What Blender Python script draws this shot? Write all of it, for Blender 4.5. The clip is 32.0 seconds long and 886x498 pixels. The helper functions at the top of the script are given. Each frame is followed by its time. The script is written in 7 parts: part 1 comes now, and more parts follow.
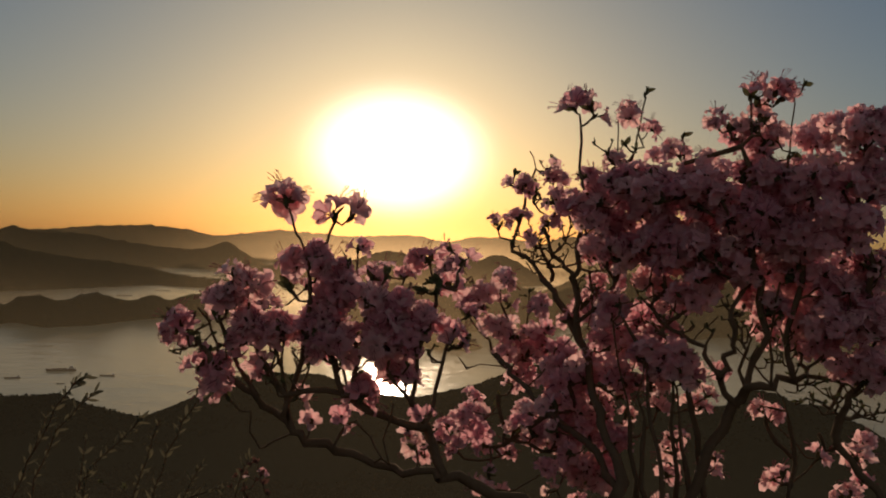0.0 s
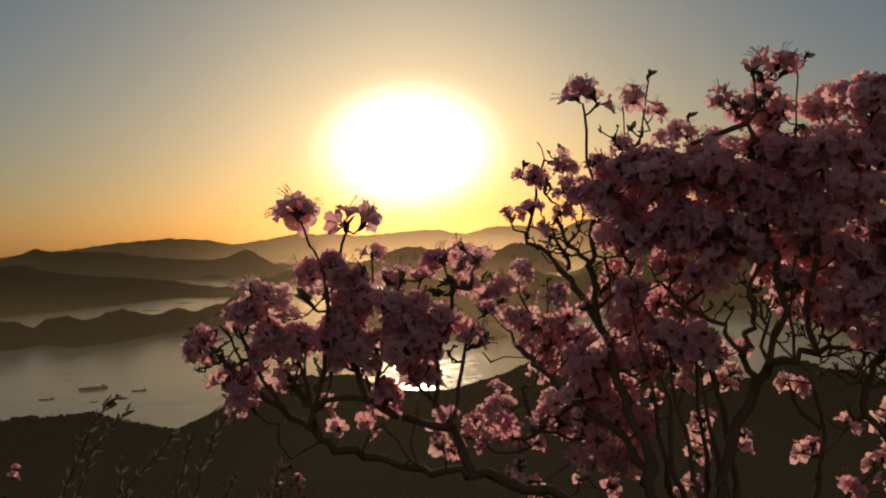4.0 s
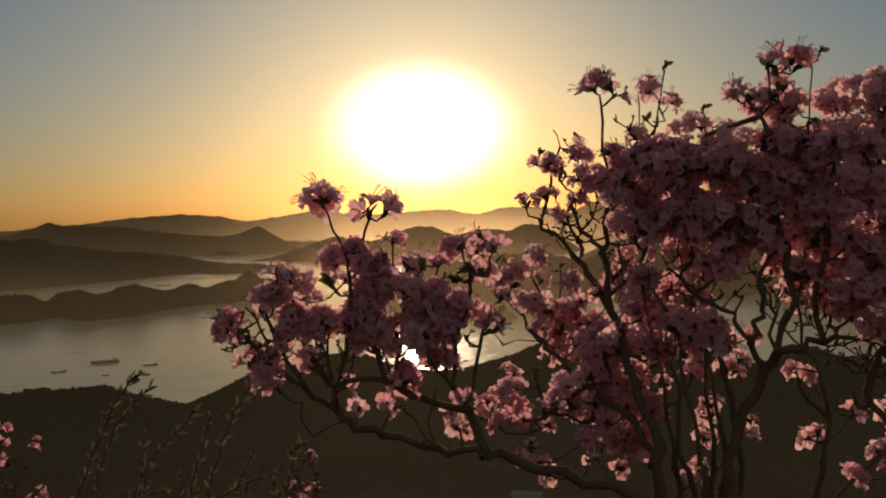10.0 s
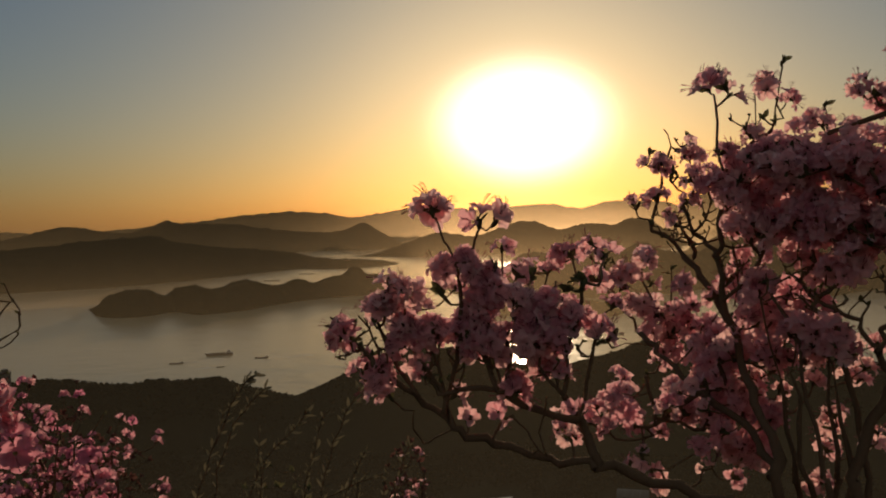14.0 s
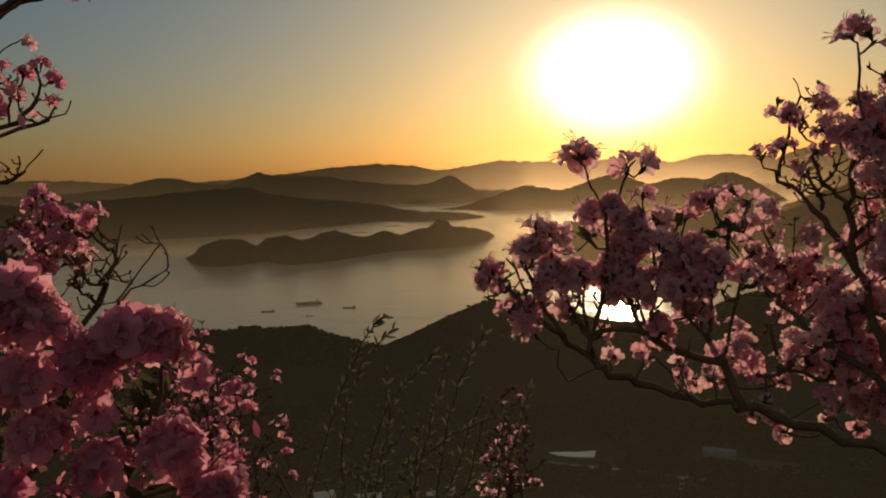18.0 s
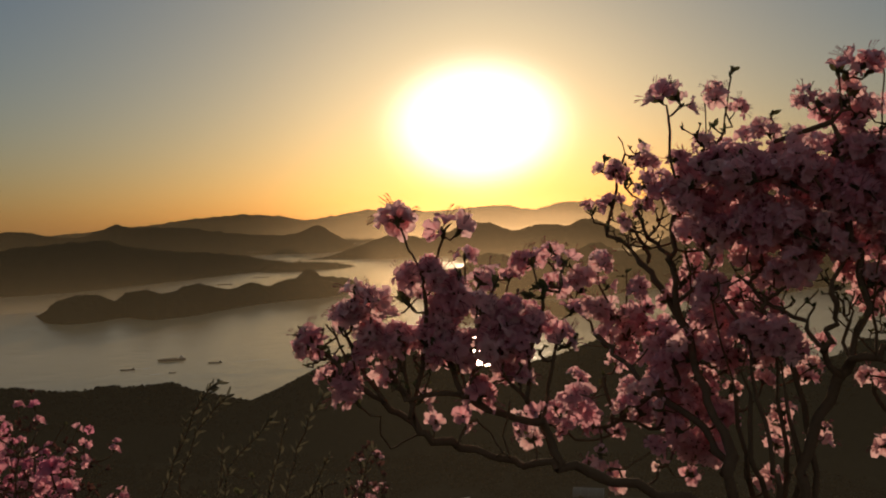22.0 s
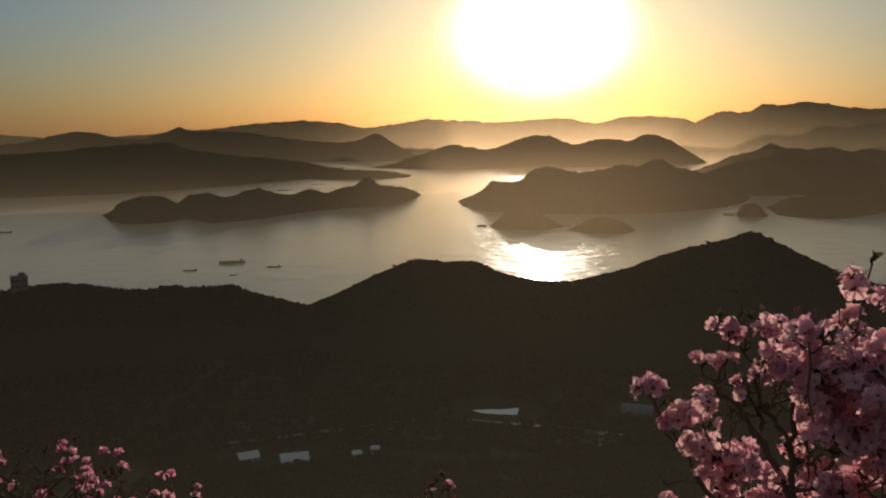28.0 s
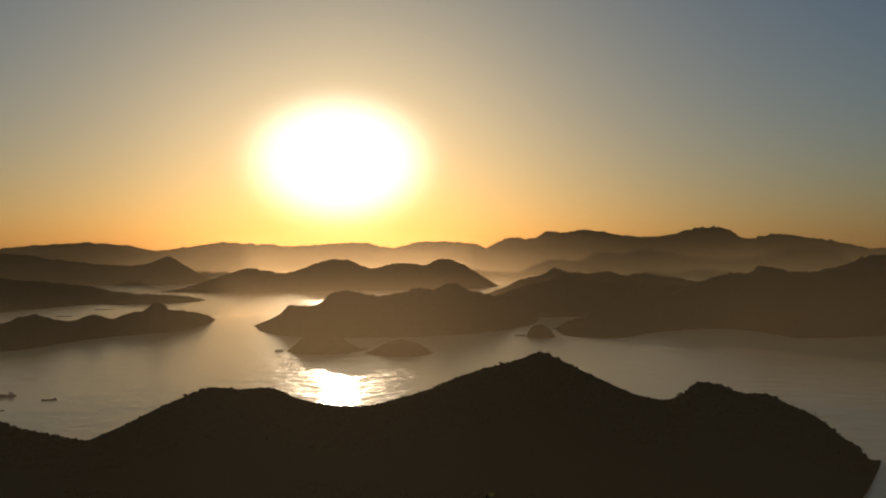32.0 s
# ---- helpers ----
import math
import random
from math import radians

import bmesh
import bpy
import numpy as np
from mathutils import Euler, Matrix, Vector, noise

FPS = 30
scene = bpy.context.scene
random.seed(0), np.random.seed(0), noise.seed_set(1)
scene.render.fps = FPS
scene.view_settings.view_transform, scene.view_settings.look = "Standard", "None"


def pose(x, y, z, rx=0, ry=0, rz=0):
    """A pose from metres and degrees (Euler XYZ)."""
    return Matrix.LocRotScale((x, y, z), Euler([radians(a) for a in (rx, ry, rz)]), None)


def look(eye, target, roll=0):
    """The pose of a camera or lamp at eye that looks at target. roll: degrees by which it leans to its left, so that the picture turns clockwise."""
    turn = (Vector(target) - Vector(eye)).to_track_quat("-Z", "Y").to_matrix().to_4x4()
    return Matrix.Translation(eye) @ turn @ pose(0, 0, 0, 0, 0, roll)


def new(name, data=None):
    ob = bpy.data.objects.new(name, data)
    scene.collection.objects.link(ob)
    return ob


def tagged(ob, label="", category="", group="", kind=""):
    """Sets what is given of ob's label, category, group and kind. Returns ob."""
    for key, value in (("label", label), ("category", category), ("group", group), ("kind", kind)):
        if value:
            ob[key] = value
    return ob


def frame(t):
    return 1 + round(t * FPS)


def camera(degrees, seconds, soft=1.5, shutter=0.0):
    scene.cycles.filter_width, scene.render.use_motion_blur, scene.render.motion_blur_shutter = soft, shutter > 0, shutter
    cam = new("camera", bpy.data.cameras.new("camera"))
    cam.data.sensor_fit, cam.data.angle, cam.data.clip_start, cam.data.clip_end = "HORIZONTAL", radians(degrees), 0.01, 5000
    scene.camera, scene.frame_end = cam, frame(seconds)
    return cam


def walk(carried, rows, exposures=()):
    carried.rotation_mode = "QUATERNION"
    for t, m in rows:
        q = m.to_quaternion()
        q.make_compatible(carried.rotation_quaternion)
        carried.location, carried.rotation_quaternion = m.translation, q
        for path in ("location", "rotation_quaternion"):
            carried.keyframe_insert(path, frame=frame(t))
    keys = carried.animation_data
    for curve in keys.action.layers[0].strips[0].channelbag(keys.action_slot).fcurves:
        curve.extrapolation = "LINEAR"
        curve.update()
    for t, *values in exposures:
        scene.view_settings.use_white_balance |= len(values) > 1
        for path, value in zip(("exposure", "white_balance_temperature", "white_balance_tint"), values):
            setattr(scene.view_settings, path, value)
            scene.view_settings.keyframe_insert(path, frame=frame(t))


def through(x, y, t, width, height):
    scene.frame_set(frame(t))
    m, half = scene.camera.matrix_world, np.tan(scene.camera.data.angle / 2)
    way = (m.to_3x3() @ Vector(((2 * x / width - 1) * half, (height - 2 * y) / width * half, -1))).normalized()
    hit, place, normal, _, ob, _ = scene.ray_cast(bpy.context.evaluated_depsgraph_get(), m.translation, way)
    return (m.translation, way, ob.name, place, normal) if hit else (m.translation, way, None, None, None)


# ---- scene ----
cam = camera(53.3, 32.0, soft=1.95)

PATH = [
    (0.0, (0.004, 0.042, 99.977), (-0.027, 2.042, 99.975), 2.36),
    (0.5, (-0.003, 0.017, 99.977), (-0.038, 2.017, 99.968), 1.93),
    (1.0, (-0.011, 0.002, 99.976), (-0.054, 2.001, 99.965), 0.71),
    (1.5, (-0.003, 0.018, 99.982), (-0.053, 2.018, 99.965), -0.17),
    (2.0, (0.004, 0.045, 99.987), (-0.049, 2.044, 99.965), -0.92),
    (2.5, (0.005, 0.029, 99.987), (-0.054, 2.028, 99.962), -0.97),
    (4.5, (0.013, 0.035, 99.987), (-0.063, 2.034, 99.975), -2.07),
    (5.0, (0.004, 0.038, 99.987), (-0.070, 2.037, 100.014), -1.91),
    (5.5, (0.002, 0.011, 99.997), (-0.074, 2.009, 99.998), -0.94),
    (6.0, (0.003, -0.001, 100.005), (-0.075, 1.998, 100.000), -0.01),
    (6.5, (0.006, 0.007, 100.003), (-0.061, 2.006, 99.970), 0.22),
    (7.0, (0.002, 0.016, 100.000), (-0.066, 2.014, 99.964), 0.45),
    (7.5, (0.001, 0.009, 100.006), (-0.066, 2.008, 99.962), 0.22),
    (8.0, (0.001, 0.020, 100.003), (-0.067, 2.018, 99.948), 0.24),
    (8.5, (0.002, 0.009, 99.995), (-0.068, 2.007, 99.934), 0.16),
    (9.0, (0.011, 0.021, 100.003), (-0.061, 2.019, 99.942), -0.18),
    (9.5, (0.012, 0.013, 100.005), (-0.060, 2.011, 99.940), -0.57),
    (10.0, (0.004, -0.003, 99.997), (-0.096, 1.994, 99.933), -1.04),
    (10.5, (0.005, 0.007, 100.001), (-0.288, 1.984, 99.937), -2.18),
    (11.0, (0.009, 0.002, 100.004), (-0.363, 1.966, 99.942), -2.65),
    (11.5, (0.000, 0.004, 100.005), (-0.372, 1.969, 99.945), -2.53),
    (12.0, (0.003, 0.000, 100.008), (-0.368, 1.965, 99.951), -2.54),
    (12.5, (0.001, 0.006, 100.005), (-0.368, 1.971, 99.944), -2.59),
    (13.0, (-0.000, 0.000, 100.000), (-0.362, 1.966, 99.942), -2.09),
    (13.5, (-0.009, 0.001, 100.003), (-0.365, 1.968, 99.941), -1.36),
    (14.0, (-0.004, -0.000, 100.013), (-0.336, 1.971, 99.943), -1.55),
    (14.5, (-0.004, 0.000, 100.007), (-0.332, 1.972, 99.935), -1.83),
    (15.0, (-0.007, -0.005, 100.010), (-0.371, 1.960, 99.928), -3.36),
    (15.5, (-0.038, -0.047, 99.999), (-0.630, 1.862, 99.932), -2.84),
    (17.5, (-0.067, -0.068, 100.006), (-0.820, 1.778, 99.844), -3.17),
    (18.0, (-0.067, -0.061, 100.007), (-0.590, 1.862, 99.836), -1.23),
    (18.5, (-0.060, -0.037, 100.008), (-0.335, 1.936, 99.831), -1.35),
    (19.0, (-0.033, -0.037, 100.023), (-0.201, 1.951, 99.894), -1.98),
    (19.5, (-0.007, -0.037, 100.031), (-0.108, 1.960, 100.018), -1.85),
    (20.0, (-0.012, -0.022, 100.018), (-0.147, 1.974, 100.024), -2.09),
    (20.5, (-0.007, -0.030, 100.019), (-0.089, 1.968, 100.000), -1.41),
    (21.0, (-0.006, -0.033, 100.016), (-0.106, 1.963, 99.937), -1.28),
    (21.5, (-0.015, -0.028, 100.016), (-0.227, 1.959, 99.942), -2.02),
    (22.0, (-0.011, -0.028, 100.023), (-0.242, 1.957, 99.954), -1.96),
    (22.5, (-0.028, -0.023, 100.016), (-0.260, 1.963, 99.965), -2.24),
    (23.0, (-0.020, -0.019, 100.013), (-0.252, 1.966, 99.963), -1.92),
    (23.5, (-0.017, -0.031, 100.015), (-0.249, 1.955, 99.965), -1.79),
    (24.0, (-0.014, -0.031, 100.018), (-0.246, 1.955, 99.965), -2.00),
    (24.5, (-0.024, -0.023, 100.021), (-0.261, 1.962, 99.974), -1.65),
    (25.0, (-0.073, -0.004, 100.092), (-0.311, 1.979, 99.988), -0.20),
    (25.5, (-0.077, 0.009, 100.290), (-0.373, 1.977, 100.090), 1.18),
    (27.5, (-0.107, 0.118, 100.429), (-0.403, 2.036, 99.945), 0.68),
    (28.0, (-0.105, 0.081, 100.481), (-0.464, 2.030, 100.215), -0.37),
    (28.5, (-0.094, 0.040, 100.508), (-0.478, 1.998, 100.365), -0.79),
    (29.0, (-0.086, 0.022, 100.539), (-0.459, 1.987, 100.526), -0.11),
    (29.5, (-0.081, 0.013, 100.558), (-0.445, 1.980, 100.571), 0.09),
    (30.0, (-0.081, 0.012, 100.573), (-0.444, 1.979, 100.587), 0.08),
    (30.5, (-0.050, 0.007, 100.582), (-0.400, 1.976, 100.591), -0.03),
    (31.0, (-0.069, 0.020, 100.606), (-0.307, 2.006, 100.618), -0.27),
    (31.5, (0.069, 0.011, 100.663), (0.017, 2.010, 100.670), -0.52),
    (32.0, (0.178, 0.011, 100.715), (0.269, 2.009, 100.726), 0.00),
]
walk(cam, [(t, look(eye, target, roll)) for t, eye, target, roll in PATH], exposures=((0.0, -0.78, 6200, 11), (2.0, -0.78, 6200, 11), (7.0, -0.76, 6180, 11), (9.0, -0.70, 6150, 10), (11.5, -0.74, 6320, 11), (17.5, -0.78, 6550, 11), (19.0, -0.70, 6280, 10), (20.0, -0.74, 6200, 10), (21.0, -0.78, 6280, 11), (24.5, -0.76, 6150, 10), (25.5, -0.84, 6350, 10), (26.5, -0.2, 5900, 10), (27.5, 0.70, 5400, 9), (28.0, -0.58, 5350, 8), (28.5, -1.02, 5500, 7), (29.0, -1.07, 5600, 7), (30.0, -1.07, 5950, 9), (31.0, -1.0, 6200, 10), (32.0, -0.97, 6200, 10)))

# ---- world, sun ----
SUN_AZ, SUN_EL = radians(4.1), radians(6.0)     # bearing to the left of +y, height
SUN_DIR = Vector((-math.sin(SUN_AZ) * math.cos(SUN_EL), math.cos(SUN_AZ) * math.cos(SUN_EL), math.sin(SUN_EL)))


class Nodes:
    """Short-hand for building a node tree."""

    def __init__(self, tree):
        self.t = tree
        tree.nodes.clear()

    def link(self, a, b):
        self.t.links.new(a, b)

    def math(self, op, a, b=None, clamp=False):
        n = self.t.nodes.new("ShaderNodeMath")
        n.operation, n.use_clamp = op, clamp
        for i, v in enumerate((a, b)):
            if v is None:
                continue
            if isinstance(v, (int, float)):
                n.inputs[i].default_value = v
            else:
                self.link(v, n.inputs[i])
        return n.outputs[0]

    def dot(self, a, vec):
        n = self.t.nodes.new("ShaderNodeVectorMath")
        n.operation = "DOT_PRODUCT"
        self.link(a, n.inputs[0])
        n.inputs[1].default_value = vec
        return n.outputs["Value"]

    def noise(self, vec, scale, detail=4.0, rough=0.55):
        n = self.t.nodes.new("ShaderNodeTexNoise")
        n.inputs["Scale"].default_value, n.inputs["Detail"].default_value, n.inputs["Roughness"].default_value = scale, detail, rough
        if vec is not None:
            self.link(vec, n.inputs["Vector"])
        return n.outputs[0]

    def mix(self, fac, a, b, blend="MIX"):
        n = self.t.nodes.new("ShaderNodeMixRGB")
        n.blend_type = blend
        for i, v in enumerate((fac, a, b)):
            if isinstance(v, (int, float)):
                n.inputs[i].default_value = v
            elif isinstance(v, tuple):
                n.inputs[i].default_value = (*v, 1)
            else:
                self.link(v, n.inputs[i])
        return n.outputs[0]

    def bump(self, height, strength, distance):
        n = self.t.nodes.new("ShaderNodeBump")
        n.inputs["Strength"].default_value, n.inputs["Distance"].default_value = strength, distance
        self.link(height, n.inputs["Height"])
        return n.outputs[0]


world = bpy.data.worlds.new("sky")
scene.world = world
world.use_nodes = True
w = Nodes(world.node_tree)
coord = w.t.nodes.new("ShaderNodeTexCoord").outputs["Generated"]
sky = w.t.nodes.new("ShaderNodeTexSky")
sky.sky_type, sky.sun_disc = "NISHITA", False
sky.sun_elevation, sky.sun_rotation = SUN_EL, -SUN_AZ
sky.altitude, sky.air_density, sky.dust_density, sky.ozone_density = 100, 1.0, 1.5, 1.6
sky_bg = w.t.nodes.new("ShaderNodeBackground")
sky_bg.inputs[1].default_value = 0.070
# hazy aureole round the low sun
side = Vector((math.cos(SUN_AZ), math.sin(SUN_AZ), 0))
above = side.cross(SUN_DIR)
u = w.math("DIVIDE", w.dot(coord, tuple(side)), 1.42)
v = w.dot(coord, tuple(above))
r2 = w.math("ADD", w.math("MULTIPLY", u, u), w.math("MULTIPLY", v, v))
front = w.math("GREATER_THAN", w.dot(coord, tuple(SUN_DIR)), 0.0)


def disc(size, gain):
    """The over-exposed sun: an even disc with a soft rim."""
    q = w.math("POWER", w.math("MULTIPLY", r2, 1.0 / (size * size)), 2.0)
    return w.math("MULTIPLY", w.math("POWER", 2.71828, w.math("MULTIPLY", q, -1.0)), gain)


def lobe(sigma, gain):
    return w.math("MULTIPLY", w.math("POWER", 2.71828, w.math("MULTIPLY", r2, -1.0 / (sigma * sigma))), gain)


core = w.math("MULTIPLY", disc(0.0615, 2.8), front)
halo = w.math("MULTIPLY", w.math("ADD", lobe(0.090, 0.20), lobe(0.24, 0.085)), front)
# dusty orange layer along the horizon, strongest below the sun
split = w.t.nodes.new("ShaderNodeSeparateXYZ")
w.link(coord, split.inputs[0])
height = w.math("MAXIMUM", split.outputs[2], 0.0)
toward = w.math("ADD", 0.26, w.math("MULTIPLY", w.math("POWER", w.math("MAXIMUM", w.dot(coord, tuple(SUN_DIR)), 0.0), 12.0), 0.74))
dust = w.math("MULTIPLY", w.math("MULTIPLY", w.math("POWER", 2.71828, w.math("MULTIPLY", height, -1.0 / 0.10)), 0.205), toward)
dust_bg = w.t.nodes.new("ShaderNodeBackground")
# the haze takes the blue out of the sky low down and round the sun
thick = w.math("ADD", w.math("MULTIPLY", w.math("POWER", 2.71828, w.math("MULTIPLY", height, -1.0 / 0.085)), 0.75), w.math("MULTIPLY", lobe(0.32, 0.5), front), True)
filtered = w.mix(thick, (0.85, 1.07, 1.32), (0.64, 0.52, 0.39))
# unseen sky overhead, warmed and brightened as added fill light
filtered = w.mix(w.math("MULTIPLY", w.math("SUBTRACT", height, 0.3), 2.2, True), filtered, (4.6, 3.35, 2.15))
# unseen rosy sky opposite the sun, brightened as added fill on shaded sides
filtered = w.mix(w.math("MULTIPLY", w.dot(coord, tuple(SUN_DIR)), -1.6, True), filtered, (4.3, 2.75, 2.0))
w.link(w.mix(1.0, sky.outputs[0], filtered, "MULTIPLY"), sky_bg.inputs[0])
dust_bg.inputs[0].default_value = (1.0, 0.46, 0.24, 1)
w.link(dust, dust_bg.inputs[1])
core_bg, halo_bg = w.t.nodes.new("ShaderNodeBackground"), w.t.nodes.new("ShaderNodeBackground")
core_bg.inputs[0].default_value, halo_bg.inputs[0].default_value = (1.0, 0.90, 0.68, 1), (1.0, 0.56, 0.24, 1)
w.link(core, core_bg.inputs[1])
w.link(halo, halo_bg.inputs[1])
add1, add2, out = w.t.nodes.new("ShaderNodeAddShader"), w.t.nodes.new("ShaderNodeAddShader"), w.t.nodes.new("ShaderNodeOutputWorld")
w.link(sky_bg.outputs[0], add1.inputs[0])
w.link(core_bg.outputs[0], add1.inputs[1])
w.link(add1.outputs[0], add2.inputs[0])
w.link(halo_bg.outputs[0], add2.inputs[1])
add3 = w.t.nodes.new("ShaderNodeAddShader")
w.link(add2.outputs[0], add3.inputs[0])
w.link(dust_bg.outputs[0], add3.inputs[1])
w.link(add3.outputs[0], out.inputs[0])

sun = new("sun", bpy.data.lights.new("sun", "SUN"))
sun.data.energy, sun.data.angle, sun.data.color = 4.2, radians(0.6), (1.0, 0.70, 0.43)
sun.matrix_world = look((SUN_DIR + Vector((0, 0, 0.012))) * 3000, (0, 0, 0))


# ---- materials ----
def material(name):
    m = bpy.data.materials.new(name)
    m.use_nodes = True
    n = Nodes(m.node_tree)
    out = m.node_tree.nodes.new("ShaderNodeOutputMaterial")
    return m, n, out


def principled(n, out, colour, rough=0.6, spec=0.5, metal=0.0, normal=None):
    p = n.t.nodes.new("ShaderNodeBsdfPrincipled")
    if isinstance(colour, tuple):
        p.inputs["Base Color"].default_value = (*colour, 1)
    else:
        n.link(colour, p.inputs["Base Color"])
    if isinstance(rough, (int, float)):
        p.inputs["Roughness"].default_value = rough
    else:
        n.link(rough, p.inputs["Roughness"])
    p.inputs["Specular IOR Level"].default_value, p.inputs["Metallic"].default_value = spec, metal
    if normal is not None:
        n.link(normal, p.inputs["Normal"])
    n.link(p.outputs[0], out.inputs[0])
    return p


def object_coord(n):
    return n.t.nodes.new("ShaderNodeTexCoord").outputs["Object"]


def random_of(n):
    return n.t.nodes.new("ShaderNodeObjectInfo").outputs["Random"]


def woods(name, dark, light, scale, bump):
    m, n, out = material(name)
    c = object_coord(n)
    fine, broad = n.noise(c, scale, 6, 0.65), n.noise(c, scale * 0.07, 3)
    col = n.mix(n.math("ADD", n.math("MULTIPLY", fine, 0.7), n.math("MULTIPLY", broad, 0.4), True), dark, light)
    principled(n, out, col, 0.95, 0.0, normal=n.bump(fine, 0.35, bump))
    return m


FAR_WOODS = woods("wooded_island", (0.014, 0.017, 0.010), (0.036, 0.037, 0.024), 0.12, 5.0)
# near woods in a darker colour that holds their backlit shade
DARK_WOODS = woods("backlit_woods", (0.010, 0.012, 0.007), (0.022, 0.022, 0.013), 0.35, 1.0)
SCRUB = woods("slope_scrub", (0.030, 0.034, 0.020), (0.075, 0.075, 0.042), 0.9, 0.3)
GROUND = woods("hill_scrub", (0.006, 0.007, 0.005), (0.042, 0.039, 0.024), 0.5, 0.6)


def water_material(name, rough, wave):
    m, n, out = material(name)
    c = object_coord(n)
    stretch = n.t.nodes.new("ShaderNodeMapping")
    stretch.inputs["Scale"].default_value = (0.8, 1.0, 1.0)
    n.link(c, stretch.inputs["Vector"])
    swell = n.noise(stretch.outputs[0], 0.06, 2, 0.5)
    chop = n.noise(stretch.outputs[0], 0.30, 3, 0.6)
    ripples = n.math("ADD", swell, n.math("MULTIPLY", chop, 0.14))
    drift = n.noise(c, 0.004, 4, 0.6)
    normal, choppy = n.bump(ripples, wave, 0.9), n.bump(ripples, wave, 2.6)
    body, gloss, fresnel, mixed = (n.t.nodes.new("ShaderNode" + k) for k in ("BsdfDiffuse", "BsdfGlossy", "Fresnel", "MixShader"))
    n.link(n.mix(drift, (0.42, 0.35, 0.21), (0.54, 0.45, 0.28)), body.inputs["Color"])
    gloss.distribution = "BECKMANN"
    n.link(n.math("ADD", rough, n.math("MULTIPLY", drift, 0.03)), gloss.inputs["Roughness"])
    fresnel.inputs["IOR"].default_value = 1.33
    for node in (gloss, fresnel):
        n.link(normal, node.inputs["Normal"])
    n.link(n.math("MULTIPLY", fresnel.outputs[0], 0.9), mixed.inputs[0])
    n.link(body.outputs[0], mixed.inputs[1])
    # catspaws: a share of rougher, choppier water that carries the sun's gold sideways
    rougher, both = n.t.nodes.new("ShaderNodeBsdfGlossy"), n.t.nodes.new("ShaderNodeMixShader")
    rougher.distribution = "BECKMANN"
    rougher.inputs["Roughness"].default_value, both.inputs[0].default_value = rough + 0.18, 0.12
    n.link(choppy, rougher.inputs["Normal"])
    n.link(gloss.outputs[0], both.inputs[1])
    n.link(rougher.outputs[0], both.inputs[2])
    n.link(both.outputs[0], mixed.inputs[2])
    n.link(mixed.outputs[0], out.inputs[0])
    return m


SEA = water_material("sea_water", 0.165, 1.0)


def mist_material(name, density, height, low, ahead_share, tone, top, east=None):
    m, n, out = material(name)
    c = object_coord(n)
    sep = n.t.nodes.new("ShaderNodeSeparateXYZ")
    n.link(c, sep.inputs[0])
    level = n.math("MULTIPLY", sep.outputs[2], 1.0 / height)
    fall = n.math("POWER", 2.71828, n.math("MULTIPLY", level, -1.0))
    if low:                      # a bank lying on the water, thin at its very foot
        fall = n.math("MULTIPLY", n.math("MULTIPLY", fall, level), 2.718)
    fall = n.math("MULTIPLY", fall, n.math("MULTIPLY", n.math("SUBTRACT", top, sep.outputs[2]), 2.2 / top, True))
    stretch = n.t.nodes.new("ShaderNodeMapping")
    stretch.inputs["Scale"].default_value = (1.0, 1.0, 5.0)
    n.link(c, stretch.inputs["Vector"])
    wisp = n.math("ADD", n.math("MULTIPLY", n.noise(stretch.outputs[0], 0.0022, 4, 0.55), 0.9), 0.55)
    if east:                     # a bank that lies over one side of the bay and thins out towards the other
        fall = n.math("MULTIPLY", fall, n.math("MULTIPLY", n.math("SUBTRACT", sep.outputs[0], east[0]), 1.0 / (east[1] - east[0]), True))
    alpha = n.math("MULTIPLY", n.math("MULTIPLY", fall, wisp), density, True)
    clear, diffuse, ahead = (n.t.nodes.new("ShaderNodeBsdf" + k) for k in ("Transparent", "Translucent", "Refraction"))
    diffuse.inputs["Color"].default_value = tone
    ahead.inputs["Color"].default_value, ahead.inputs["IOR"].default_value, ahead.inputs["Roughness"].default_value = (0.70, 0.54, 0.335, 1), 1.24, 1.0
    both, mixed = n.t.nodes.new("ShaderNodeMixShader"), n.t.nodes.new("ShaderNodeMixShader")
    both.inputs[0].default_value = ahead_share
    n.link(diffuse.outputs[0], both.inputs[1])
    n.link(ahead.outputs[0], both.inputs[2])
    n.link(alpha, mixed.inputs[0])
    n.link(clear.outputs[0], mixed.inputs[1])
    n.link(both.outputs[0], mixed.inputs[2])
    n.link(mixed.outputs[0], out.inputs[0])
    return m


def petal_material(name, pale, deep):
    m, n, out = material(name)
    c = object_coord(n)
    spots = n.noise(c, 260.0, 4, 0.6)
    col = n.mix(random_of(n), pale, deep)
    col = n.mix(n.math("MULTIPLY", spots, 0.5), col, deep)
    d, t, g = (n.t.nodes.new("ShaderNodeBsdf" + k) for k in ("Diffuse", "Translucent", "Glossy"))
    n.link(col, d.inputs["Color"])
    n.link(col, t.inputs["Color"])
    g.inputs["Roughness"].default_value = 0.55
    a, b = n.t.nodes.new("ShaderNodeMixShader"), n.t.nodes.new("ShaderNodeMixShader")
    a.inputs[0].default_value, b.inputs[0].default_value = 0.74, 0.02
    n.link(d.outputs[0], a.inputs[1])
    n.link(t.outputs[0], a.inputs[2])
    n.link(a.outputs[0], b.inputs[1])
    n.link(g.outputs[0], b.inputs[2])
    n.link(b.outputs[0], out.inputs[0])
    return m


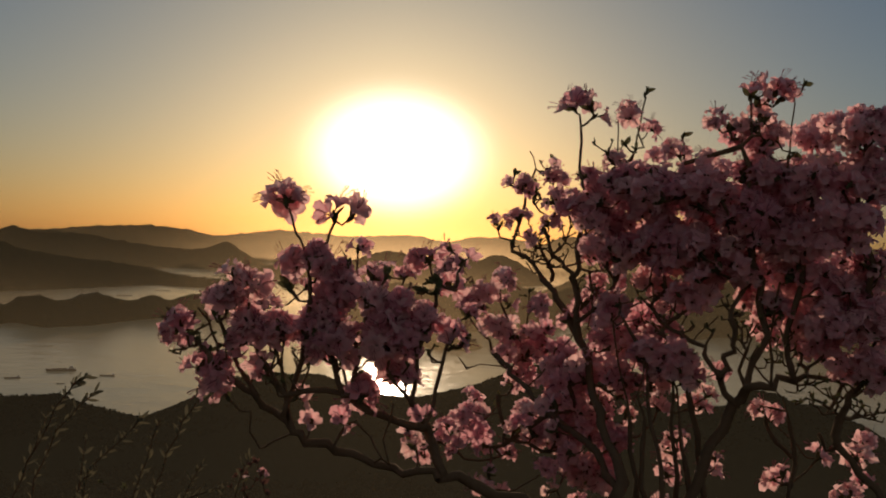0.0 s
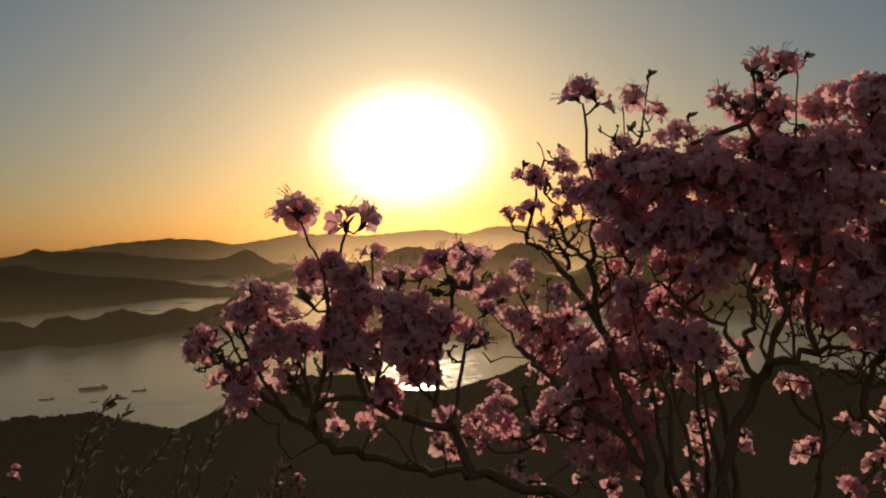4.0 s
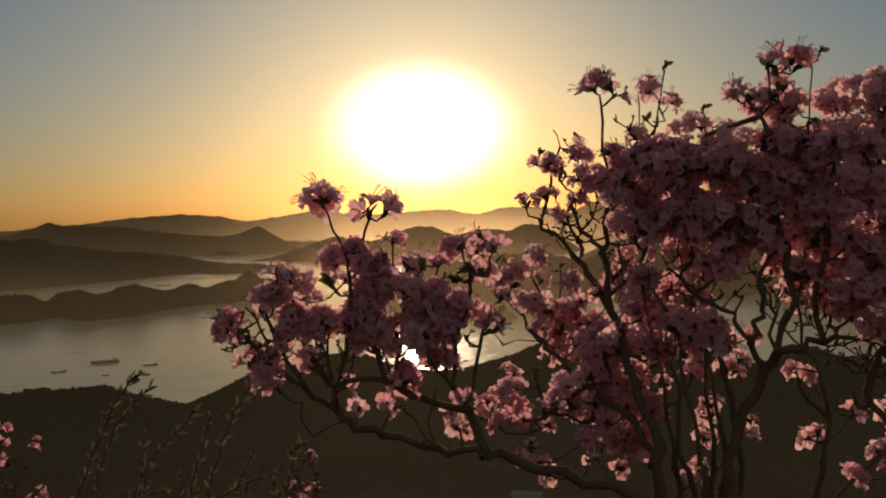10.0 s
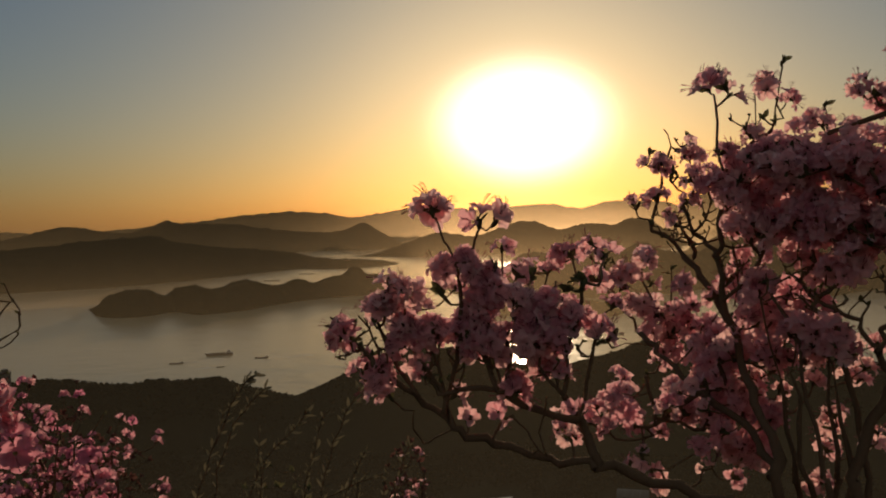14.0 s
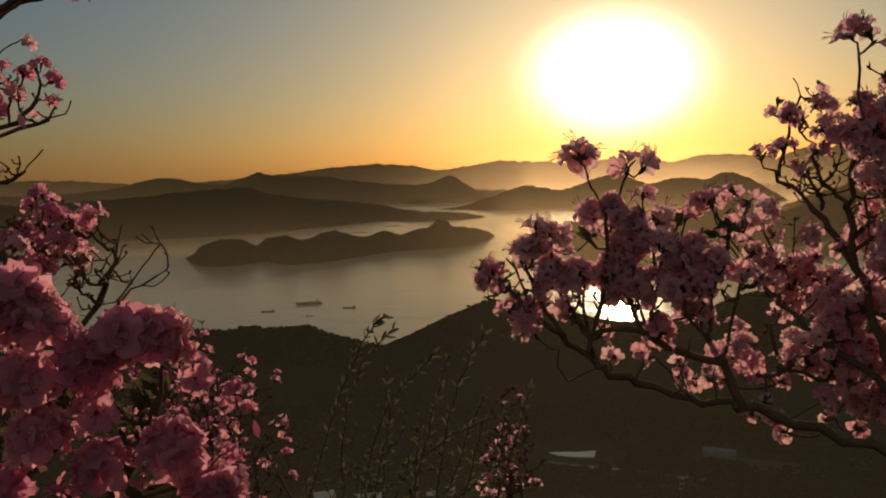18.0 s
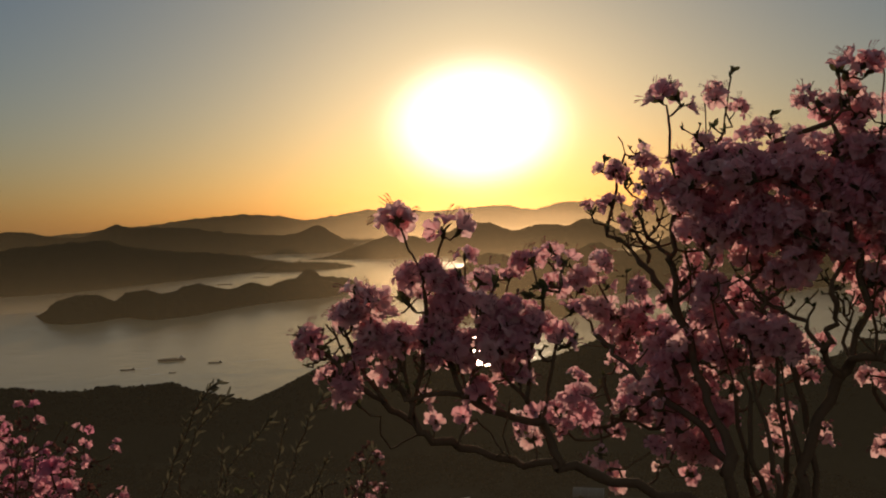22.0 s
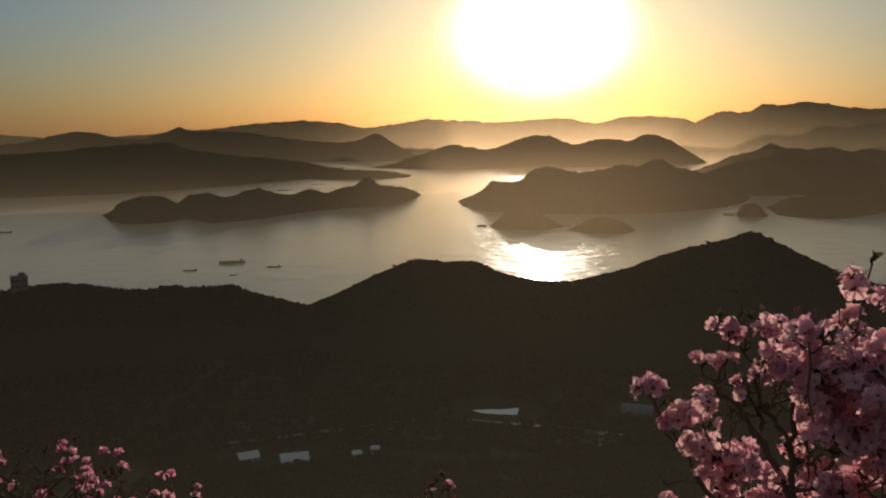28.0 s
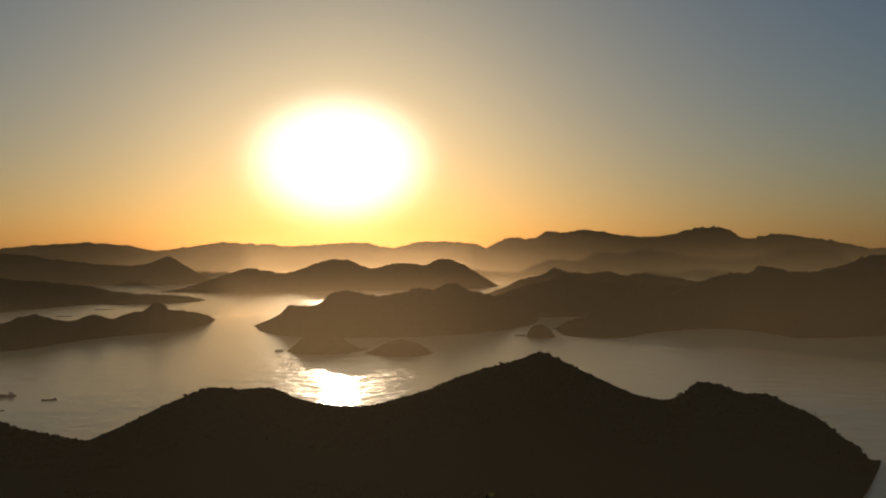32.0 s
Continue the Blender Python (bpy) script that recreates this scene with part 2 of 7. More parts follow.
PETAL = petal_material("azalea_petal", (0.97, 0.74, 0.73), (0.82, 0.42, 0.51))
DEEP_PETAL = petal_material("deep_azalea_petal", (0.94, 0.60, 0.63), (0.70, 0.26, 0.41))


def leafy(name, colour, other, through=0.35):
    m, n, out = material(name)
    col = n.mix(n.noise(object_coord(n), 40.0, 3), colour, other)
    d, t = (n.t.nodes.new("ShaderNodeBsdf" + k) for k in ("Diffuse", "Translucent"))
    n.link(col, d.inputs["Color"])
    n.link(col, t.inputs["Color"])
    a = n.t.nodes.new("ShaderNodeMixShader")
    a.inputs[0].default_value = through
    n.link(d.outputs[0], a.inputs[1])
    n.link(t.outputs[0], a.inputs[2])
    n.link(a.outputs[0], out.inputs[0])
    return m


LEAF = leafy("young_leaf", (0.075, 0.082, 0.040), (0.14, 0.13, 0.065))
SHOOT_LEAF = leafy("shoot_leaf", (0.09, 0.085, 0.05), (0.22, 0.20, 0.14), 0.35)
GREEN_LEAF = leafy("spring_leaf", (0.09, 0.095, 0.045), (0.20, 0.19, 0.10), 0.35)
RED_BUD = leafy("red_bud", (0.10, 0.045, 0.04), (0.18, 0.09, 0.075), 0.35)
STAMEN = leafy("stamen", (0.42, 0.13, 0.20), (0.30, 0.10, 0.12), 0.3)


def bark_material(name, dark, light):
    m, n, out = material(name)
    c = object_coord(n)
    grain = n.noise(c, 180.0, 6, 0.7)
    broad = n.noise(c, 22.0, 3)
    col = n.mix(n.math("MULTIPLY", n.math("ADD", grain, broad), 0.5), dark, light)
    principled(n, out, col, 0.9, 0.08, normal=n.bump(grain, 0.9, 0.003))
    return m


BARK = bark_material("azalea_bark", (0.070, 0.043, 0.026), (0.21, 0.135, 0.082))


def plain(name, colour, other, scale, rough=0.6, spec=0.4):
    m, n, out = material(name)
    principled(n, out, n.mix(n.noise(object_coord(n), scale, 4), colour, other), rough, spec)
    return m


ROOF_LIGHT = plain("pale_sheet_roof", (0.52, 0.46, 0.36), (0.72, 0.63, 0.50), 0.8, 0.85, 0.1)
FILM = plain("greenhouse_film", (0.10, 0.10, 0.09), (0.18, 0.175, 0.16), 0.5, 0.7, 0.2)
SHEET = plain("plastic_sheet", (0.74, 0.64, 0.50), (0.88, 0.77, 0.61), 0.35, 0.6, 0.3)
WALL_PALE = plain("grey_render", (0.30, 0.27, 0.22), (0.46, 0.42, 0.35), 0.9, 0.8)
CONCRETE = plain("weathered_concrete", (0.070, 0.064, 0.055), (0.13, 0.12, 0.10), 0.6, 0.85)
GLASS_DARK = plain("dark_window", (0.03, 0.035, 0.04), (0.05, 0.055, 0.06), 1.0, 0.12, 0.6)
HULL = plain("ship_hull", (0.085, 0.080, 0.075), (0.15, 0.12, 0.10), 0.6, 0.6)
CABIN = plain("ship_cabin", (0.30, 0.29, 0.28), (0.40, 0.39, 0.37), 0.8, 0.6)
FOAM = plain("wake_foam", (0.30, 0.31, 0.31), (0.42, 0.42, 0.41), 0.2, 0.5)
FIELD = plain("dry_field", (0.024, 0.022, 0.014), (0.050, 0.043, 0.027), 0.12, 0.9, 0.1)
TRACK = plain("farm_track", (0.08, 0.07, 0.055), (0.13, 0.115, 0.09), 0.3, 0.9, 0.1)
STEEL = plain("mast_steel", (0.20, 0.20, 0.20), (0.28, 0.27, 0.26), 0.5, 0.5)


# ---- geometry helpers ----
def lattice(ix, iy, seed):
    h = (ix * 374761393 + iy * 668265263 + seed * 1442695041) & 0xFFFFFFFF
    h = ((h ^ (h >> 13)) * 1274126177) & 0xFFFFFFFF
    return ((h ^ (h >> 16)) & 0xFFFF) / 65535.0


def smooth_noise(x, y, seed=0):
    """Value noise from 0 to 1 over arrays."""
    x, y = np.asarray(x, float), np.asarray(y, float)
    ix, iy = np.floor(x).astype(np.int64), np.floor(y).astype(np.int64)
    fx, fy = x - ix, y - iy
    fx, fy = fx * fx * (3 - 2 * fx), fy * fy * (3 - 2 * fy)
    a = lattice(ix, iy, seed) * (1 - fx) + lattice(ix + 1, iy, seed) * fx
    b = lattice(ix, iy + 1, seed) * (1 - fx) + lattice(ix + 1, iy + 1, seed) * fx
    return a * (1 - fy) + b * fy


def fractal(x, y, octaves=4, seed=0):
    total, amp, norm = 0, 1.0, 0.0
    for k in range(octaves):
        total = total + amp * smooth_noise(x * 2 ** k, y * 2 ** k, seed + k)
        norm, amp = norm + amp, amp * 0.5
    return total / norm


def mesh_object(name, verts, faces, mats, smooth=True, indices=None):
    me = bpy.data.meshes.new(name)
    me.from_pydata([tuple(p) for p in verts], [], faces)
    for m in mats:
        me.materials.append(m)
    if indices is not None:
        me.polygons.foreach_set("material_index", indices)
    if smooth:
        me.polygons.foreach_set("use_smooth", [True] * len(me.polygons))
    me.update()
    return new(name, me)


def part(name, bm, mat, parent, label=""):
    me = bpy.data.meshes.new(name)
    bm.to_mesh(me)
    bm.free()
    me.materials.append(mat)
    ob = new(name, me)
    ob.parent = parent
    return tagged(ob, label) if label else ob


def grid_faces(rows, cols):
    i = np.arange(rows - 1)[:, None] * cols + np.arange(cols - 1)[None, :]
    return np.stack([i, i + 1, i + cols + 1, i + cols], -1).reshape(-1, 4).tolist()


def bearing(az, d):
    """Plan place at a bearing (degrees to the left of +y) and a distance from the viewpoint."""
    return -np.sin(np.radians(az)) * d, np.cos(np.radians(az)) * d


def spline(xs, ys, x):
    """Monotone-ish smooth curve through the points (xs ascending)."""
    xs, ys = np.array(xs, float), np.array(ys, float)
    s = np.gradient(ys, xs)
    k = np.clip(np.searchsorted(xs, x) - 1, 0, len(xs) - 2)
    h = xs[k + 1] - xs[k]
    t = np.clip((x - xs[k]) / h, 0, 1)
    return ((1 + 2 * t) * (1 - t) ** 2 * ys[k] + t * (1 - t) ** 2 * h * s[k] + t * t * (3 - 2 * t) * ys[k + 1] + t * t * (t - 1) * h * s[k + 1])


def ridge(name, crest, front, back, mat, steps, rows, tree, seed, label, category, spur=0.35, plain_face=False):
    """A wooded ridge or island. crest: (bearing, distance, height) along its top; front, back: how far its foot lies from the top."""
    crest = sorted(crest)
    az = np.linspace(crest[0][0], crest[-1][0], steps)
    d = spline([c[0] for c in crest], [c[1] for c in crest], az)
    h = np.maximum(spline([c[0] for c in crest], [c[2] for c in crest], az), 0.0)
    fine = 0.10 * h * (fractal(az * 5.0, az * 0 + seed, 4, seed + 3) - 0.5)
    fine = fine + tree * 0.6 * (smooth_noise(az * np.mean(d) / 57.3 / tree * 1.1, az * 0 + seed, seed + 5) - 0.5) * (h > tree)
    ends = np.minimum(1, np.minimum(np.arange(steps), np.arange(steps)[::-1]) / (0.06 * steps))
    side_v = np.r_[-np.linspace(1, 0, rows) ** 0.9, np.linspace(0, 1, rows // 3 + 1)[1:]]
    V, D = np.meshgrid(side_v, d, indexing="ij")
    A = np.broadcast_to(az, V.shape)
    H = np.broadcast_to(h, V.shape)
    if plain_face:               # knolls of the skyline fade out down the slope
        wide = steps // 7
        even = np.convolve(np.pad(h, wide, mode="edge"), np.hanning(2 * wide + 1) / np.hanning(2 * wide + 1).sum(), mode="valid")
        even = np.minimum(even, h + 6) * ends
        keep = np.exp(-(V / 0.10) ** 2)
        H = H * keep + even * (1 - keep)
    if len(crest[0]) > 3:
        front = np.broadcast_to(spline([c[0] for c in crest], [c[3] for c in crest], az) * np.clip(3 * ends, 0.05, 1), V.shape)
        reach = np.where(V < 0, front, back * ends)
        front = float(front.max())
    else:
        reach = np.where(V < 0, front, back) * (0.35 + 0.65 * np.sqrt(np.broadcast_to(ends, V.shape))) * (0.45 + 0.55 * np.minimum(1, H / (0.6 * h.max())))
    dist = D + V * reach
    x, y = bearing(A, dist)
    size = max(front, 60.0)
    spurs = fractal(x / size * 2.2, y / size * 2.2, 4, seed)
    fall = np.cos(np.clip(np.abs(V), 0, 1) * np.pi / 2) ** (1.15 + spur * 2.6 * (spurs - 0.5))
    z = (H + 3.0) * fall - 3.0
    z = z + np.broadcast_to(fine, V.shape) * np.exp(-(V / 0.07) ** 2)
    inner = np.sin(np.clip(np.abs(V), 0, 1) * np.pi)
    z = z + inner * H * spur * (spurs - 0.5)
    crowns = smooth_noise(x / tree, y / tree, seed + 9) + 0.6 * smooth_noise(x / tree * 2.3, y / tree * 2.3, seed + 11)
    z = z + tree * 0.32 * (crowns - 0.7) * np.clip(z / (tree * 1.5), 0, 1)
    ob = mesh_object(name, np.stack([x, y, z], -1).reshape(-1, 3), grid_faces(*V.shape), [mat])
    return tagged(ob, label, category, kind="structure" if category == "hills" else "")


# ---- land: crests as (bearing, distance, height), some with the way from the crest to the shore ----
NEAR_CREST = [(-29.0, 480, 0.0), (-28.4, 455, 5.0), (-27.8, 445, 11.8), (-26.9, 445, 16.3), (-25.5, 445, 24.6), (-24.1, 445, 29.1), (-22.8, 445, 33.8), (-21.2, 445, 34.0), (-19.9, 445, 37.5), (-18.7, 445, 37.7), (-17.8, 445, 32.0), (-17.2, 445, 29.5), (-15.4, 445, 29.8), (-12.6, 445, 38.5), (-10.4, 445, 46.8), (-9.0, 445, 50.8), (-7.5, 445, 47.1), (-3.8, 445, 38.6), (-1.7, 445, 31.7), (0.4, 445, 27.0), (2.2, 445, 23.8), (4.4, 445, 24.2), (6.9, 445, 28.7), (8.0, 445, 32.9), (10.4, 445, 33.7), (12.4, 445, 34.6), (13.5, 445, 31.5), (15.0, 445, 26.8), (17.1, 445, 19.1), (19.4, 445, 12.2), (21.5, 440, 9.0), (24.0, 432, 5.0), (28.0, 425, 0.0)]
LEFT_CREST = [(17.0, 470, 2.0), (19.1, 470, 6.6), (20.0, 470, 7.7), (21.4, 470, 11.9), (22.8, 470, 14.4), (23.9, 470, 20.3), (25.3, 470, 20.2), (26.1, 470, 19.1), (26.8, 470, 18.2), (27.3, 470, 21.0), (28.0, 470, 21.6), (29.3, 470, 19.0), (30.9, 470, 19.8), (31.4, 470, 20.9), (32.5, 470, 24.6), (34.1, 470, 26.0), (35.9, 470, 25.9), (37.1, 470, 23.7), (39.2, 470, 24.0), (42.0, 470, 18.0), (48.0, 470, 5.0)]
ISLAND_CREST = [(11.8, 1399, 0.0, 45), (12.6, 1311, 14.1, 45), (13.5, 1259, 21.5, 45), (14.6, 1223, 27.8, 45), (15.4, 1216, 37.6, 45), (16.1, 1208, 27.2, 45), (16.8, 1200, 25.6, 45), (17.9, 1185, 19.1, 45), (19.1, 1162, 26.0, 45), (20.0, 1139, 21.2, 45), (21.1, 1111, 24.8, 45), (22.2, 1081, 32.4, 45), (23.2, 1065, 29.7, 45), (24.3, 1056, 24.7, 45), (24.9, 1049, 28.6, 45), (26.0, 1082, 28.1, 45), (26.6, 1103, 23.5, 45), (27.1, 1095, 17.5, 45), (28.0, 1076, 25.8, 45), (29.6, 1067, 25.8, 45), (30.5, 1080, 20.1, 45), (31.1, 1105, 8.7, 45), (31.6, 1162, 0.0, 45)]
HEADLAND_CREST = [(-8.9, 1379, 0.0, 110), (-8.6, 1363, 2.2, 110), (-8.1, 1337, 9.5, 110), (-7.5, 1302, 17.0, 110), (-6.5, 1267, 32.8, 110), (-5.6, 1244, 43.6, 110), (-4.6, 1217, 47.5, 110), (-4.1, 1209, 52.3, 110), (-3.4, 1201, 59.9, 110), (-2.9, 1196, 59.9, 110), (-2.0, 1186, 52.7, 110), (-1.0, 1174, 54.4, 110), (-0.3, 1173, 50.6, 110), (2.2, 1170, 46.7, 110), (3.1, 1170, 50.9, 110), (4.0, 1172, 51.5, 110), (4.6, 1173, 48.4, 110), (5.3, 1174, 36.3, 110), (6.8, 1186, 31.7, 110), (7.3, 1197, 31.8, 110), (7.5, 1200, 27.0, 110), (8.0, 1210, 17.0, 110), (8.8, 1237, 7.2, 110), (9.5, 1265, 0.0, 110)]
ISLET_A = [(7.4, 930, 0.0), (6.9, 930, 6.1), (6.4, 930, 13.2), (5.4, 930, 17.4), (4.0, 930, 13.3), (3.1, 930, 3.9), (2.5, 930, 0.0)]
ISLET_B = [(2.4, 900, 0.0), (1.6, 900, 4.9), (1.1, 900, 9.0), (0.2, 900, 12.6), (-0.9, 900, 9.3), (-1.4, 900, 5.5), (-2.0, 900, 0.0)]
ISLET_C = [(-8.0, 1085, 0.0), (-8.3, 1085, 10.0), (-8.6, 1085, 12.8), (-9.2, 1085, 12.4), (-9.5, 1085, 8.5), (-9.9, 1085, 0.0)]
FAR_SHORE_CREST = [(-24.8, 1552, 0.0, 150), (-21.9, 1578, 24.1, 150), (-18.9, 1604, 51.0, 150), (-17.2, 1619, 58.2, 150), (-14.8, 1612, 63.2, 150), (-14.4, 1608, 60.0, 150), (-13.2, 1596, 68.7, 150), (-11.7, 1579, 65.8, 150), (-10.7, 1569, 69.5, 150), (-9.9, 1560, 75.1, 150), (-9.3, 1553, 67.6, 150), (-7.8, 1537, 56.3, 150), (-6.5, 1527, 42.2, 150), (-5.3, 1519, 28.1, 150), (-3.8, 1508, 0.0, 150)]
RIGHT_SHORE_CREST = [(-40.0, 1500, 60.0, 120), (-33.0, 1401, 108.1, 120), (-29.3, 1331, 100.4, 120), (-28.1, 1306, 95.1, 120), (-27.2, 1286, 87.7, 120), (-25.7, 1264, 78.1, 120), (-24.4, 1259, 76.5, 120), (-23.5, 1290, 79.6, 120), (-22.5, 1317, 82.9, 120), (-21.9, 1335, 76.2, 120), (-20.6, 1360, 71.4, 120), (-18.9, 1349, 60.6, 120), (-17.9, 1326, 51.2, 120), (-16.1, 1273, 33.1, 120), (-14.0, 1187, 21.4, 120), (-11.9, 1180, 16.2, 120), (-10.5, 1192, 8.2, 120), (-10.1, 1198, 3.1, 120), (-9.7, 1203, 0.0, 120)]
DARK_CREST = [(13.9, 2159, 0.0, 220), (17.2, 2113, 11.5, 220), (19.3, 2082, 28.9, 220), (21.5, 2001, 42.1, 220), (23.6, 1921, 50.8, 220), (25.3, 1868, 59.4, 220), (26.7, 1832, 70.5, 220), (27.7, 1806, 79.9, 220), (29.0, 1787, 78.0, 220), (30.9, 1761, 75.4, 220), (33.5, 1755, 68.5, 220), (35.3, 1751, 65.9, 220), (37.1, 1747, 61.4, 220), (46.0, 1750, 58.0, 220), (62.0, 1750, 40.0, 220)]
SPIT_CREST = [(12.4, 2011, 0.1, 120), (13.9, 1984, 10.3, 120), (15.4, 1956, 15.4, 120), (17.2, 1954, 14.5, 120), (18.1, 1956, 8.3, 120), (18.6, 1958, 0.0, 120)]
PENINSULA_CREST = [(24.0, 2350, 0.0), (22.4, 2371, 7.2), (18.5, 2425, 2.8), (13.8, 2490, 7.5), (11.6, 2520, 36.0), (9.8, 2546, 59.0), (8.7, 2561, 50.3), (6.9, 2586, 49.4), (5.5, 2606, 71.6), (4.4, 2621, 82.7), (3.5, 2633, 80.7), (2.2, 2650, 58.7), (0.5, 2675, 71.3), (-0.6, 2689, 72.6), (-1.3, 2699, 65.7), (-2.5, 2716, 85.3), (-3.4, 2728, 78.3), (-4.4, 2742, 54.6), (-6.2, 2780, 0.0)]
PEAK_CREST = [(62.0, 3250, 50.0), (46.0, 3250, 62.0), (38.6, 3250, 54.9), (36.9, 3250, 62.6), (35.1, 3250, 74.4), (34.2, 3250, 88.8), (32.9, 3250, 101.4), (32.0, 3250, 101.1), (30.7, 3250, 87.1), (28.5, 3250, 84.1), (27.8, 3250, 99.4), (27.1, 3250, 116.8), (26.1, 3250, 104.7), (24.1, 3250, 102.0), (22.7, 3250, 95.5), (20.6, 3250, 76.5), (17.8, 3250, 61.0), (16.4, 3250, 60.4), (15.3, 3250, 78.3), (14.7, 3250, 90.3), (13.8, 3250, 63.4), (12.7, 3250, 26.0), (11.3, 3250, 0.8), (9.0, 3250, 0.0)]
FAR_CREST = [(62.0, 4550, 90.0), (46.0, 4550, 100.0), (38.0, 4550, 100.0), (33.9, 4550, 76.1), (27.5, 4550, 96.2), (23.0, 4550, 132.8), (21.3, 4550, 146.1), (17.0, 4550, 138.7), (15.6, 4550, 118.2), (13.8, 4550, 128.7), (12.0, 4550, 153.5), (9.8, 4550, 152.4), (7.3, 4550, 139.6), (4.8, 4550, 152.4), (2.6, 4550, 156.7), (0.8, 4550, 133.0), (-0.6, 4550, 154.5), (-1.4, 4550, 165.1), (-2.7, 4550, 161.3), (-4.4, 4550, 151.7), (-5.7, 4550, 123.3), (-7.7, 4550, 81.2), (-16.0, 4550, 60.0)]
RANGE_CREST = [(-3.0, 4300, 10.0), (-5.4, 4300, 127.8), (-6.1, 4300, 155.3), (-6.8, 4300, 174.5), (-8.5, 4300, 177.0), (-9.4, 4300, 209.7), (-10.5, 4300, 201.2), (-11.5, 4300, 214.5), (-13.0, 4300, 203.2), (-14.4, 4300, 186.6), (-16.8, 4300, 188.4), (-18.2, 4300, 211.7), (-19.2, 4300, 224.3), (-20.4, 4300, 218.3), (-21.2, 4300, 178.6), (-21.9, 4300, 173.1), (-22.8, 4300, 188.2), (-24.8, 4300, 176.8), (-26.6, 4300, 155.7), (-28.1, 4300, 132.6), (-34.0, 4300, 120.0), (-42.0, 4300, 100.0)]


# ---- the large structure: sea, land, mist ----
az_fan = np.linspace(-75, 75, 61)
rad = np.r_[300, 500, 800, 1200, 1800, 2600, 3600, 4800]
AZ, RD = np.meshgrid(az_fan, rad, indexing="ij")
sx, sy = bearing(AZ, RD)
sea = mesh_object("water", np.stack([sx, sy, 0 * sx], -1).reshape(-1, 3), grid_faces(*AZ.shape), [SEA], smooth=False)
tagged(sea, "calm grey sea bay glinting under the low sun", "sea", kind="structure")

# the hill under the viewpoint, the valley at its foot
g_az = np.linspace(-180, 180, 241)
g_d = np.r_[0.0, np.geomspace(0.35, 470, 150)]
AZ, GD = np.meshgrid(g_az, g_d, indexing="ij")
gx, gy = bearing(AZ, GD)
slope = np.interp(GD, [0, 0.8, 2.5, 6, 20, 60, 120, 190, 250, 330, 380, 470], [98.45, 98.4, 97.5, 95.0, 87, 66, 38, 17, 8, 6, 4, -6])
back_hill = 98.45 + 0.12 * GD * np.exp(-GD / 200)
turn = np.clip((np.abs(AZ) - 70) / 50, 0, 1)
gz = slope * (1 - turn) + back_hill * turn
bay = np.clip((-AZ - 13) / 9, 0, 1) * np.clip((GD - 300) / 90, 0, 1) * (np.abs(AZ) < 90)
gz = gz - bay * 14
rough_amp = np.clip(GD / 40, 0.02, 1.6)
gz = gz + rough_amp * (fractal(gx / 7, gy / 7, 4, 3) - 0.5) * 1.6 + np.clip(GD / 100, 0, 1) * 5 * (fractal(gx / 55, gy / 55, 3, 5) - 0.5)
gz[:, 0] = 98.45
for flat_az, flat_d, flat_r in ((6.9, 287, 17), (20.5, 247, 12), (23.5, 251, 12), (-2.3, 292, 13), (15.8, 248, 8)):
    fx, fy = bearing(flat_az, flat_d)
    near_it = np.clip(1.6 - np.hypot(gx - fx, gy - fy) / flat_r, 0, 1)
    gz = gz * (1 - near_it) + 7.0 * near_it
ground = mesh_object("ground", np.stack([gx, gy, gz], -1).reshape(-1, 3), grid_faces(*AZ.shape), [GROUND])
tagged(ground, "dark scrubby hillside dropping to a farmed valley", "ground", kind="structure")


def ground_z(x, y):
    d, a = math.hypot(x, y), math.degrees(math.atan2(-x, y))
    i = int(round((a + 180) / 360 * 240))
    return float(np.interp(d, g_d, gz[i]))


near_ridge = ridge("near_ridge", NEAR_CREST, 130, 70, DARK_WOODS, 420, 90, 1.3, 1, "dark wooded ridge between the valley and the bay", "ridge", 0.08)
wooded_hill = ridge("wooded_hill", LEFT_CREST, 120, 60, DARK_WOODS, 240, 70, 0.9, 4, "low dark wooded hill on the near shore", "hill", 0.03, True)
ridge("island", ISLAND_CREST, 170, 60, FAR_WOODS, 260, 40, 5, 7, "long low wooded island with a pointed knoll", "island", 0.12)
ridge("headland", HEADLAND_CREST, 160, 90, FAR_WOODS, 280, 46, 5, 12, "wooded headland with a rounded summit in the bay", "headland", 0.14)
for crest_rows, front, seed, words in ((ISLET_A, 45, 15, "low domed wooded islet before the headland"), (ISLET_B, 40, 17, "small pointed wooded islet in the glitter"), (ISLET_C, 25, 19, "tiny round wooded islet by the far shore")):
    tagged(ridge("islet", crest_rows, front, front, FAR_WOODS, 90, 26, 4, seed, words, "islet", 0.2), group="islets in the bay")
ridge("far_shore_hill", FAR_SHORE_CREST, 280, 150, FAR_WOODS, 220, 30, 8, 22, "hazy wooded hill on the far shore", "hill", 0.14)
ridge("shore_hill", RIGHT_SHORE_CREST, 190, 150, FAR_WOODS, 260, 44, 6, 25, "dark wooded shore hill across the bay", "hill", 0.14)
ridge("dark_promontory", DARK_CREST, 220, 150, FAR_WOODS, 220, 30, 8, 28, "dark wooded promontory above the mist", "promontory", 0.05)
ridge("spit", SPIT_CREST, 120, 80, FAR_WOODS, 120, 20, 6, 29, "low wooded spit in the haze behind the island", "spit")
ridge("peninsula", PENINSULA_CREST, 250, 120, FAR_WOODS, 260, 30, 8, 31, "hazy peninsula of several rounded summits", "peninsula")
ridge("peak_range", PEAK_CREST, 300, 200, FAR_WOODS, 240, 24, 10, 34, "hazy hill range with one small sharp peak", "hills")
